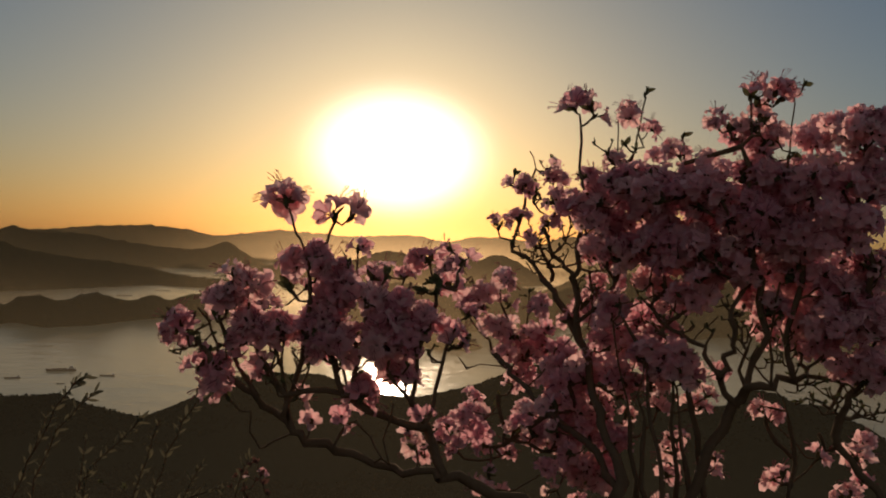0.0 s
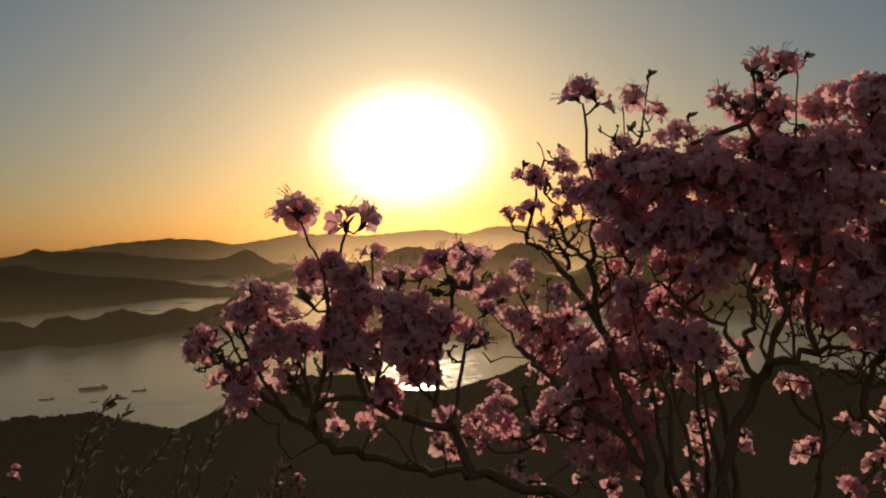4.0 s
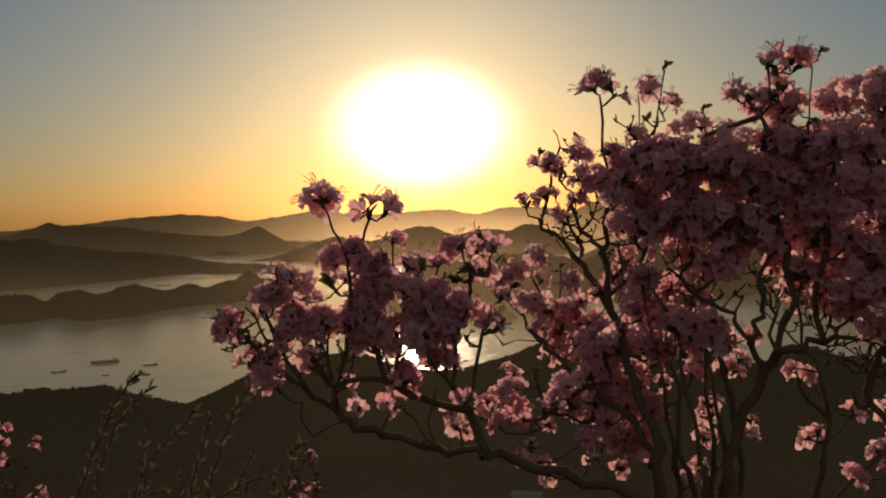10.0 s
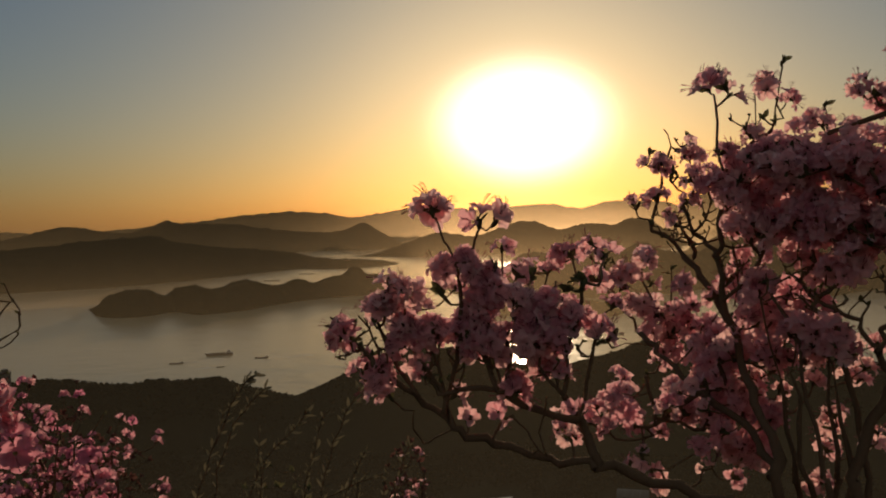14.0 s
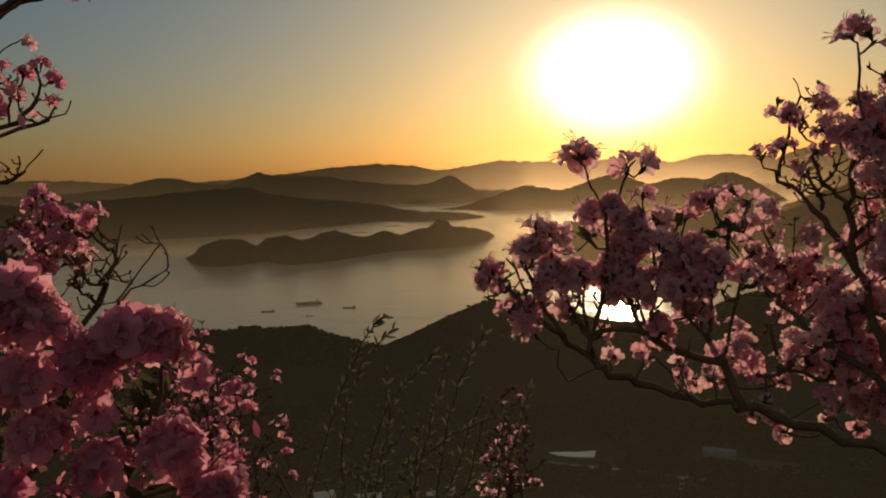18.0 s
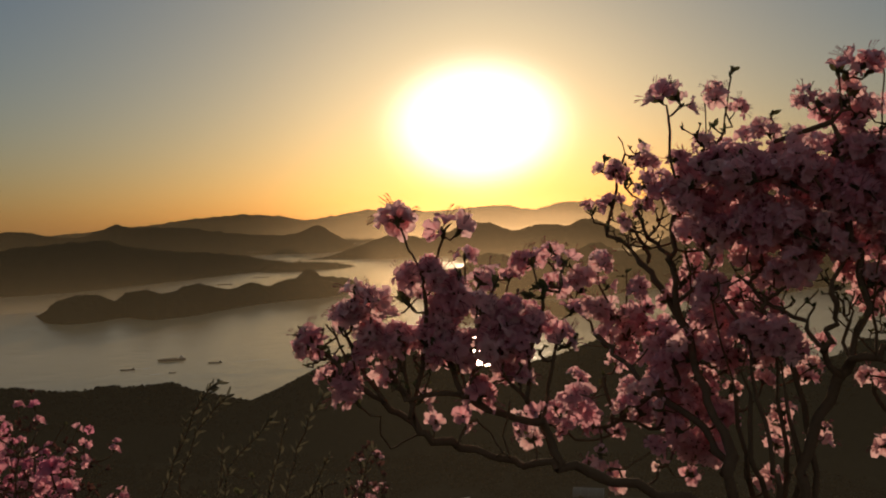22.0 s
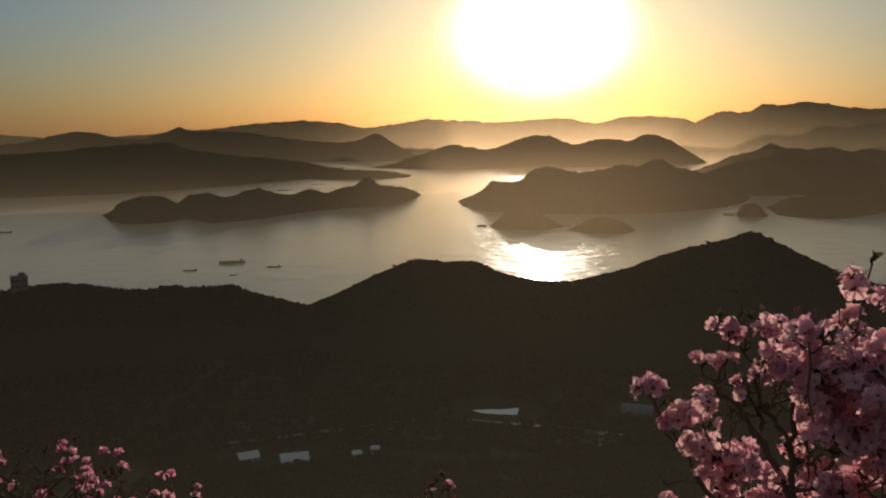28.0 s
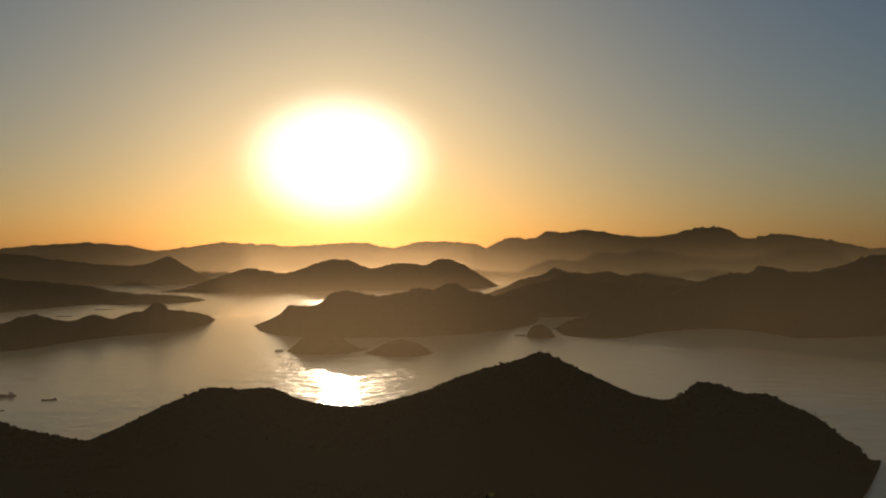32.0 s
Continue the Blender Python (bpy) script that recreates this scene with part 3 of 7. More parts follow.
ridge("far_range", FAR_CREST, 260, 120, FAR_WOODS, 260, 20, 12, 37, "palest hill range on the horizon", "hills")
ridge("bay_range", RANGE_CREST, 320, 250, FAR_WOODS, 240, 22, 12, 40, "long blue-grey hill range beyond the bay", "hills")


def tree_clump(V, F, at, wide, high, rng, sprays=13):
    """One leafy crown: small crossed sprays of foliage over an uneven dome."""
    for k in range(sprays):
        a, up = rng.random() * 6.283, rng.random() ** 0.8
        r = 0.5 * wide * math.sqrt(max(0.0, 1.05 - up * up)) * rng.uniform(0.55, 1.05)
        c = Vector((at[0] + math.cos(a) * r, at[1] + math.sin(a) * r, at[2] + high * up * rng.uniform(0.75, 1.0)))
        e1 = Vector((rng.uniform(-1, 1), rng.uniform(-1, 1), rng.uniform(-0.5, 0.5))).normalized()
        e2 = e1.cross(Vector((rng.uniform(-1, 1), rng.uniform(-1, 1), rng.uniform(-1, 1)))).normalized()
        s1, s2 = wide * rng.uniform(0.16, 0.34), wide * rng.uniform(0.13, 0.28)
        base = len(V)
        V.extend((c - e1 * s1, c - e2 * s2 * 0.8, c + e1 * s1 * rng.uniform(0.7, 1.2), c + e2 * s2))
        F.append((base, base + 1, base + 2, base + 3))


def woodland(name, places, low, high, seed, words, sprays=13):
    rng = random.Random(seed)
    V, F = [], []
    for p in places:
        s = rng.uniform(low, high)
        tree_clump(V, F, p, s * rng.uniform(0.9, 1.5), s, rng, sprays)
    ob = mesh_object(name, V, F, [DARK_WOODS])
    tagged(ob, words, "woods", kind="stuff")


rng = random.Random(77)
slope_trees = []
while len(slope_trees) < 12500:
    a, d = rng.uniform(-34, 48), rng.uniform(110, 395)
    x, y = bearing(a, d)
    if any(math.hypot(x - bearing(fa, fd)[0], y - bearing(fa, fd)[1]) < fr * 0.9 for fa, fd, fr in ((6.9, 287, 17), (20.5, 247, 12), (23.5, 251, 12), (-2.3, 292, 13), (15.8, 248, 8))):
        continue
    z = ground_z(float(x), float(y))
    if z < 1.0 or smooth_noise(x / 26, y / 26, 50) < 0.16:
        continue
    slope_trees.append((float(x), float(y), z))
woodland("valley_woods", slope_trees, 1.5, 3.2, 78, "dark scattered woods over the valley and lower slope")


scrub = []
while len(scrub) < 9500:
    a, d = rng.uniform(-40, 55), 28.0 * (165 / 28.0) ** rng.random() ** 0.7
    x, y = bearing(a, d)
    scrub.append((float(x), float(y), ground_z(float(x), float(y)) - 0.1, 0.35 + d * 0.016))
V, F = [], []
for x, y, z, s in scrub:
    s *= rng.uniform(0.6, 1.3)
    tree_clump(V, F, (x, y, z), s * rng.uniform(1.0, 1.7), s, rng)
slope_scrub = mesh_object("slope_scrub", V, F, [SCRUB])
tagged(slope_scrub, "dark scrub covering the steep slope", "scrub", kind="stuff")


def slope_places(hill, steps, rows, low, high, count, seed):
    """Random places on the upper front and the crest of a ridge."""
    rng = random.Random(seed)
    verts = hill.data.vertices
    out = []
    while len(out) < count:
        row, col = rng.randrange(int(rows * low), int(rows * high)), rng.randrange(2, steps - 2)
        p = verts[row * steps + col].co
        if p.z > 3.0:
            out.append((p.x + rng.uniform(-1, 1), p.y + rng.uniform(-1, 1), p.z - 0.9))
    return out


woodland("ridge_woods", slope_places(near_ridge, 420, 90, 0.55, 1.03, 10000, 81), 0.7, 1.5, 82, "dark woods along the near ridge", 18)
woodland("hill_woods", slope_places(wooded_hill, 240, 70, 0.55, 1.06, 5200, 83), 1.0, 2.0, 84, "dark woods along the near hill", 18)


def mist(radius, height, density, top, words, bank=False, share=0.45, tone=(0.90, 0.70, 0.425, 1), low=-58, high=68, east=None):
    """A sheet of haze round the bay that thins out upwards and ends at the height top."""
    a = np.linspace(low, high, 80)
    z = top * np.linspace(0, 1, 10)
    A2, Z2 = np.meshgrid(a, z, indexing="ij")
    away = np.interp(A2, [p[0] for p in radius], [p[1] for p in radius]) if isinstance(radius, tuple) else radius + 0 * A2
    x, y = bearing(A2, away * (1 + 0.008 * np.sin(np.radians(A2) * 9)))
    ob = mesh_object("mist", np.stack([x, y, Z2], -1).reshape(-1, 3), grid_faces(*A2.shape), [mist_material("mist", density, height, bank, share, tone, top, east)])
    tagged(ob, words, "mist", group="mist over the bay", kind="structure")


# added near sheet: lifts valley and ridge darks in place of lens veil
mist(56, 220, 0.046, 140, "thin haze sheet added before the slope to lift its dark tones", share=0.15, tone=(0.82, 0.77, 0.62, 1))
mist(600, 24, 0.065, 240, "thin haze over the inner bay", bank=True, share=0.35, tone=(0.90, 0.71, 0.42, 1))
mist(((-60, 1480), (11, 1480), (17, 1400), (24, 1260), (33, 1230), (70, 1230)), 22, 0.20, 110, "thin haze over the bay before the promontory")
mist(((-60, 2330), (-16, 2330), (-5, 2900), (9, 2900), (27, 2330), (70, 2330)), 70, 0.165, 200, "hazy mist before the peaked range")
mist(3480, 110, 0.17, 300, "thick haze at the foot of the farthest hills")
mist(880, 45, 0.06, 190, "thin golden haze over the shore across the bay", bank=True, share=0.35, high=-5, east=(85, 330))
mist(2950, 55, 0.30, 170, "bank of mist at the foot of the long range", high=6, east=(-200, 420))


# ---- flowering shrubs ----
def tube(verts, faces, path, radii, sides):
    """A tapered tube along a path, with a closed tip."""
    base = len(verts)
    n = len(path)
    ref = Vector((0.31, 0.83, 0.46))
    for i, p in enumerate(path):
        ahead = (path[min(i + 1, n - 1)] - path[max(i - 1, 0)]).normalized()
        e1 = ahead.cross(ref)
        if e1.length < 1e-3:
            e1 = ahead.cross(Vector((1, 0, 0)))
        e1.normalize()
        e2 = ahead.cross(e1)
        for k in range(sides):
            a = 2 * math.pi * k / sides
            verts.append(p + radii[i] * (math.cos(a) * e1 + math.sin(a) * e2))
    for i in range(n - 1):
        for k in range(sides):
            a, b = base + i * sides + k, base + i * sides + (k + 1) % sides
            faces.append((a, b, b + sides, a + sides))
    tip = len(verts)
    verts.append(path[-1] + (path[-1] - path[-2]).normalized() * radii[-1])
    for k in range(sides):
        faces.append((base + (n - 1) * sides + k, base + (n - 1) * sides + (k + 1) % sides, tip))


def basis(axis):
    axis = axis.normalized()
    e1 = axis.cross(Vector((0.2, 0.7, 0.68)))
    if e1.length < 1e-3:
        e1 = axis.cross(Vector((1, 0, 0)))
    e1.normalize()
    return e1, axis.cross(e1), axis


def blossom(V, F, M, at, axis, size, rng, opened=1.0, stamens=3, reach=1.0, rows=5, cols=5):
    """One azalea flower: five ruffled petals fused to a funnel, long curved stamens."""
    e1, e2, e3 = basis(axis)
    spin = rng.random() * 6.28
    for k in range(5):
        mid = spin + k * 2 * math.pi / 5 + rng.uniform(-0.1, 0.1)
        base = len(V)
        long = rng.uniform(0.9, 1.12)
        flop = rng.uniform(-0.3, 0.35)
        ph = rng.random() * 6.28
        for i in range(rows):
            q = i / (rows - 1)
            for j in range(cols):
                s = 2 * j / (cols - 1) - 1
                half = 0.76 * (1 - 0.30 * q ** 3) + 0.04
                a = mid + s * half
                r = size * (0.12 + (0.95 * q ** 1.15) * opened * long * (1 - 0.24 * s * s * q))
                h = size * (0.95 * q - (0.5 + flop) * q ** 3 * opened + 0.11 * math.sin(s * 5 + ph) * q + 0.06 * math.sin(7 * q + ph + 2 * s) + 0.05 * (k % 2) * q)
                crumple = Vector((rng.uniform(-1, 1), rng.uniform(-1, 1), rng.uniform(-1, 1))) * (0.085 * size * q)
                V.append(at + e1 * (math.cos(a) * r) + e2 * (math.sin(a) * r) + e3 * h + crumple)
        for i in range(rows - 1):
            for j in range(cols - 1):
                a = base + i * cols + j
                F.append((a, a + 1, a + cols + 1, a + cols))
                M.append(0)
    for k in range(stamens):
        a = spin + k * 1.05 + rng.uniform(-0.3, 0.3)
        out = e1 * math.cos(a) + e2 * math.sin(a)
        path = []
        for i in range(4):
            q = i / 3
            path.append(at + e3 * size * (0.2 + (1.2 * q - 0.2 * q * q) * reach) + out * size * (0.05 + 0.28 * q) + e2 * size * 0.4 * q * q)
        n0 = len(F)
        tube(V, F, path, [0.00036, 0.00034, 0.0003, 0.0006], 3)
        M.extend([1] * (len(F) - n0))


def leaf(V, F, M, at, axis, size, slot, slim=1.0):
    e1, e2, e3 = basis(axis)
    base = len(V)
    for i, (q, wd) in enumerate(((0, 0.06), (0.35, 0.26), (0.7, 0.22), (1, 0.02))):
        bend = e2 * (0.18 * q * q * size)
        for s in (-1, 0, 1):
            V.append(at + e3 * (q * size) + e1 * (s * wd * slim * size) + bend + e2 * (abs(s) * 0.07 * size))
    for i in range(3):
        for j in range(2):
            a = base + i * 3 + j
            F.append((a, a + 1, a + 4, a + 3))
            M.append(slot)


def head_mesh(name, flowers, leaves, size, seed, opened=1.0, stamens=2, reach=1.0, foliage=None, petals=None, rows=5, cols=5):
    """A truss at a twig's tip: flowers on short stalks, brown bud scales, a few young leaves. Its axis is +z."""
    rng = random.Random(seed)
    V, F, M = [], [], []
    for k in range(flowers):
        tilt = rng.uniform(0.5, 1.15) if flowers > 1 else rng.uniform(0.1, 0.7)
        if flowers > 4:
            tilt = 1.45 * math.sqrt((k + 0.4) / flowers)
        a = (2.4 * k if flowers > 4 else 2 * math.pi * k / max(flowers, 1)) + rng.uniform(-0.4, 0.4)
        axis = Vector((math.sin(tilt) * math.cos(a), math.sin(tilt) * math.sin(a), math.cos(tilt)))
        stalk = size * rng.uniform(0.35, 0.75)
        n0 = len(F)
        tube(V, F, [Vector((0, 0, 0)), axis * stalk * 0.5 + Vector((0, 0, stalk * 0.2)), axis * stalk], [0.0011, 0.0009, 0.0016], 4)
        M.extend([2] * (len(F) - n0))
        blossom(V, F, M, axis * stalk, axis, size * rng.uniform(0.85, 1.1), rng, opened * rng.uniform(0.7, 1.1), stamens, reach, rows, cols)
    n0 = len(F)
    tube(V, F, [Vector((0, 0, -0.006)), Vector((0, 0, 0.0)), Vector((0, 0, 0.004)), Vector((0, 0, 0.009))], [0.0016, 0.0034, 0.0028, 0.0008], 5)
    M.extend([3] * (len(F) - n0))
    for k in range(leaves):
        a, tilt = rng.random() * 6.28, rng.uniform(0.35, 1.05)
        leaf(V, F, M, Vector((0, 0, 0)), Vector((math.sin(tilt) * math.cos(a), math.sin(tilt) * math.sin(a), math.cos(tilt))), rng.uniform(0.014, 0.026), 3)
    me = bpy.data.meshes.new(name)
    me.from_pydata([tuple(p) for p in V], [], F)
    for m in (petals or PETAL, STAMEN, BARK, foliage or LEAF):
        me.materials.append(m)
    me.polygons.foreach_set("material_index", M)
    me.polygons.foreach_set("use_smooth", [True] * len(F))
    me.update()
    return me


TRUSSES = [head_mesh("blossom_truss", n, lv, 0.0185, 100 + i, 1.0, 4, 1.2) for i, (n, lv) in enumerate(((4, 3), (5, 2), (3, 4), (4, 3), (5, 2), (4, 3), (3, 3), (2, 5)))]
PAIRS = [head_mesh("paired_blossom", n, lv, 0.020, 200 + i, 0.9, 5, 1.25) for i, (n, lv) in enumerate(((2, 2), (1, 2), (2, 1)))]
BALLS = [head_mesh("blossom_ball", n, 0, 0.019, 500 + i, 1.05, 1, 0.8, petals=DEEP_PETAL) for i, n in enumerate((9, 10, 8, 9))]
BUDS = [head_mesh("leaf_bud", 0, lv, 0.018, 300 + i) for i, lv in enumerate((2, 3, 1))]
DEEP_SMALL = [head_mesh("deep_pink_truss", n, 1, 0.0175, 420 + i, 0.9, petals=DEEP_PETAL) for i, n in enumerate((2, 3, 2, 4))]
SPRIGS = [head_mesh("leaf_sprig", 0, lv, 0.018, 320 + i, foliage=GREEN_LEAF) for i, lv in enumerate((3, 4, 5))]
RED_BUDS = [head_mesh("red_bud", 0, lv, 0.018, 340 + i, foliage=RED_BUD) for i, lv in enumerate((3, 5, 4))]
INNER = [head_mesh("inner_truss", 5, 0, 0.0185, 600 + i, 0.95, 0, rows=3, cols=4) for i in range(4)]
SMALL = [head_mesh("small_truss", n, 1, 0.0175, 400 + i, 0.8) for i, n in enumerate((1, 2, 2, 3))]


def grow(limbs, heads, seed, wiggle=0.05):
    """Joins every head to the nearest wood by a curved twig. Returns nodes, parents and the node of each head."""
    rng = random.Random(seed)
    pos, parent = [], []
    for limb in limbs:
        pts = [Vector(p) for p in limb]
        crook = 0.0012 if sum((b - a).length for a, b in zip(pts, pts[1:])) < 0.22 else 0.006
        start = None
        if pos:
            near = min(range(len(pos)), key=lambda i: (pos[i] - pts[0]).length)
            if (pos[near] - pts[0]).length < 0.12:
                start = near
        last = start
        for a, b in zip(pts, pts[1:]):
            n = max(2, int((b - a).length / 0.03))
            bend = Vector((rng.uniform(-1, 1), rng.uniform(-1, 1), rng.uniform(-1, 1))) * (b - a).length * (wiggle if crook > 0.002 else 0.02)
            for k in range(n):
                q = k / n
                pos.append(a.lerp(b, q) + bend * math.sin(q * math.pi) + Vector((rng.uniform(-1, 1), rng.uniform(-1, 1), rng.uniform(-1, 1))) * crook)
                parent.append(last if last is not None else -1)
                last = len(pos) - 1
        pos.append(pts[-1])
        parent.append(last)
    ends = []
    wood = len(pos)
    order = sorted(range(len(heads)), key=lambda h: min((pos[i] - heads[h]).length for i in range(0, wood, 3)))
    found = {}
    for h in order:
        target = heads[h]
        arr = np.array(pos)
        d = arr - np.array(target)
        cost = np.sqrt((d ** 2).sum(1)) + 0.9 * np.maximum(0, d[:, 2] + 0.01)
        i = int(np.argmin(cost))
        a = pos[i]
        gap = (target - a).length
        n = max(2, min(9, int(gap / 0.018)))
        lift = Vector((rng.uniform(-0.12, 0.12), rng.uniform(-0.12, 0.12), -0.16)) * gap
        last = i
        for k in range(1, n + 1):
            q = k / n
            p = a.lerp(target, q) + lift * math.sin(q * math.pi) + (Vector((rng.uniform(-1, 1), rng.uniform(-1, 1), rng.uniform(-1, 1))) * 0.0036 if k < n else Vector())
            pos.append(p)
            parent.append(last)
            last = len(pos) - 1
        found[h] = last
    return pos, parent, [found[h] for h in range(len(heads))]


def shrub(name, base, limbs, heads, seed, label, category, tip=0.0013, thick=2.7, bloom=1.0, wiggle=0.05, stout=None):
    """A shrub as one thing: thick limbs and twigs as wood, flower heads as parts. heads: (place, kind) pairs."""
    rng = random.Random(seed)
    root = tagged(new(name), label, category)
    root.location = base
    origin = Vector(base)
    places = [Vector(p) for p, _ in heads]
    pos, parent, ends = grow(limbs, places, seed, wiggle)
    n = len(pos)
    count = [0.0] * n
    children = [[] for _ in range(n)]
    for i, p in enumerate(parent):
        if p >= 0:
            children[p].append(i)
    for i in ends:
        count[i] += 1
    for i in range(n - 1, -1, -1):
        if not children[i] and count[i] == 0:
            count[i] = 1
    for i in range(n - 1, -1, -1):
        if parent[i] >= 0:
            count[parent[i]] += count[i]
    radius = [tip * max(c, 1.0) ** (1 / thick) for c in count]
    if stout:                    # old wood near the ground
        first = min(i for i in ends)
        radius = [max(r, stout[1] * (0.55 + 0.45 * min(1.0, max(0.0, (stout[0] - p.z) / 0.2)))) if k < first - 8 and p.z < stout[0] else r for k, (r, p) in enumerate(zip(radius, pos))]
    VW, FW = [], []
    stack = [i for i in range(n) if parent[i] < 0]
    while stack:
        i = stack.pop()
        path, r = [], []
        if parent[i] >= 0:
            path.append(pos[parent[i]])
            r.append(min(radius[parent[i]], radius[i] * 1.15))
        while True:
            path.append(pos[i])
            r.append(radius[i] * (rng.uniform(0.86, 1.16) if radius[i] > 0.0025 else 1.0))
            if not children[i]:
                break
            kids = sorted(children[i], key=lambda c: -count[c])
            stack.extend(kids[1:])
            i = kids[0]
        if len(path) < 2:
            continue
        path = [p - origin for p in path]
        if max(r) > 0.0042:
            V, F = [], []
            tube(V, F, path, r, 8)
            ob = mesh_object("branch", V, F, [BARK])
            ob.parent = root
        else:
            tube(VW, FW, path, r, 5)
    if VW:
        ob = mesh_object("brushwood", VW, FW, [BARK])
        ob.parent = root
        tagged(ob, kind="stuff")
    for (place, kind), node in zip(heads, ends):
        back = pos[parent[node]] if parent[node] >= 0 else pos[node] - Vector((0, 0, 0.01))
        axis = (pos[node] - back).normalized() + Vector((rng.uniform(-0.35, 0.35), rng.uniform(-0.35, 0.35), rng.uniform(0.1, 0.5)))
        pool = {"t": TRUSSES, "p": PAIRS, "b": BUDS, "s": SMALL, "o": BALLS, "d": DEEP_SMALL, "g": SPRIGS, "r": RED_BUDS}[kind.lower()]
        me = pool[rng.randrange(len(pool))]
        ob = new(me.name.split(".")[0], me)
        ob.parent = root
        s = bloom * rng.uniform(0.85, 1.15) * (0.95 if kind == "B" else 1.25 if kind.isupper() else 0.45 if kind == "b" else 1.0)
        ob.matrix_basis = Matrix.Translation(pos[node] - origin) @ axis.to_track_quat("Z", "Y").to_matrix().to_4x4() @ Matrix.Rotation(rng.random() * 6.28, 4, "Z") @ Matrix.Diagonal((s, s, s, 1))
    return root


def scatter(centre, size, number, seed, kinds="ttts", hollow=0.35):
    """Random head places in an ellipsoid, more towards its outside."""
    rng = random.Random(seed)
    out = []
    while len(out) < number:
        v = Vector((rng.uniform(-1, 1), rng.uniform(-1, 1), rng.uniform(-1, 1)))
        if hollow < v.length < 1 and rng.random() < 0.5 + 0.5 * v.length:
            p = Vector(centre) + Vector((v.x * size[0], v.y * size[1], v.z * size[2]))
            if all((p - q).length > 0.022 for q, _ in out):
                out.append((p, kinds[rng.randrange(len(kinds))]))
    return out



def blossom_mass(root, places, seed, bloom):
    """Inner flowers of a dense crown, too many to tell apart, as one mesh."""
    rng = random.Random(seed)
    V, F, M = [], [], []
    for p in places:
        me = INNER[rng.randrange(len(INNER))]
        s = bloom * rng.uniform(0.9, 1.2)
        way = Vector((rng.uniform(-0.8, 0.8), rng.uniform(-0.8, 0.8), rng.uniform(0.2, 1)))
        m = Matrix.Translation(Vector(p) - root.location) @ way.to_track_quat("Z", "Y").to_matrix().to_4x4() @ Matrix.Diagonal((s, s, s, 1))
        base = len(V)
        V.extend(tuple(m @ v.co) for v in me.vertices)
        F.extend(tuple(base + i for i in f.vertices) for f in me.polygons)
        M.extend(f.material_index for f in me.polygons)
    ob = mesh_object("blossom_mass", V, F, [PETAL, STAMEN, BARK, LEAF], True, M)
    ob.parent = root
    tagged(ob, kind="stuff")

# ---- shrubs: wood and flower heads, metres ----
ARCH_LIMBS = [
    [(0.206, 0.990, 99.662), (0.141, 1.010, 99.689), (0.087, 1.005, 99.703), (0.040, 1.000, 99.717), (-0.000, 0.995, 99.734), (-0.028, 0.990, 99.738), (-0.059, 1.010, 99.734), (-0.090, 1.005, 99.742), (-0.121, 1.000, 99.754), (-0.145, 0.995, 99.763), (-0.166, 0.990, 99.777), (-0.189, 1.010, 99.792), (-0.208, 1.005, 99.804), (-0.229, 1.000, 99.819), (-0.245, 0.995, 99.835), (-0.261, 0.990, 99.855), (-0.286, 1.010, 99.867), (-0.296, 1.005, 99.881)],
    [(-0.001, 0.990, 99.735), (-0.012, 1.010, 99.756), (-0.021, 1.005, 99.784), (-0.038, 1.000, 99.808), (-0.056, 0.995, 99.828), (-0.065, 0.990, 99.844)],
    [(-0.023, 0.990, 99.782), (-0.055, 1.010, 99.785), (-0.086, 1.005, 99.796), (-0.108, 1.000, 99.813), (-0.132, 0.995, 99.819), (-0.156, 0.990, 99.816)],
]
ARCH_LIMBS += [
    [(-0.021, 0.990, 99.787), (-0.015, 1.010, 99.806), (-0.009, 1.005, 99.838), (-0.003, 1.000, 99.868), (-0.000, 0.995, 99.886)],
    [(-0.166, 0.990, 99.777), (-0.178, 1.010, 99.808), (-0.182, 1.005, 99.840), (-0.180, 1.000, 99.871), (-0.181, 0.995, 99.890)],
    [(-0.174, 0.990, 99.812), (-0.196, 1.010, 99.835), (-0.210, 1.005, 99.857), (-0.219, 1.000, 99.882), (-0.218, 0.995, 99.919)],
    [(-0.176, 0.990, 99.790), (-0.169, 1.010, 99.815), (-0.159, 1.005, 99.847), (-0.154, 1.000, 99.891), (-0.154, 0.995, 99.934), (-0.156, 0.990, 99.962)],
    [(-0.154, 0.990, 99.952), (-0.168, 1.010, 99.980), (-0.175, 1.005, 99.995), (-0.180, 1.000, 100.013)],
    [(-0.146, 0.990, 99.962), (-0.139, 1.010, 99.979), (-0.132, 1.005, 99.995), (-0.127, 1.000, 100.009)],
]
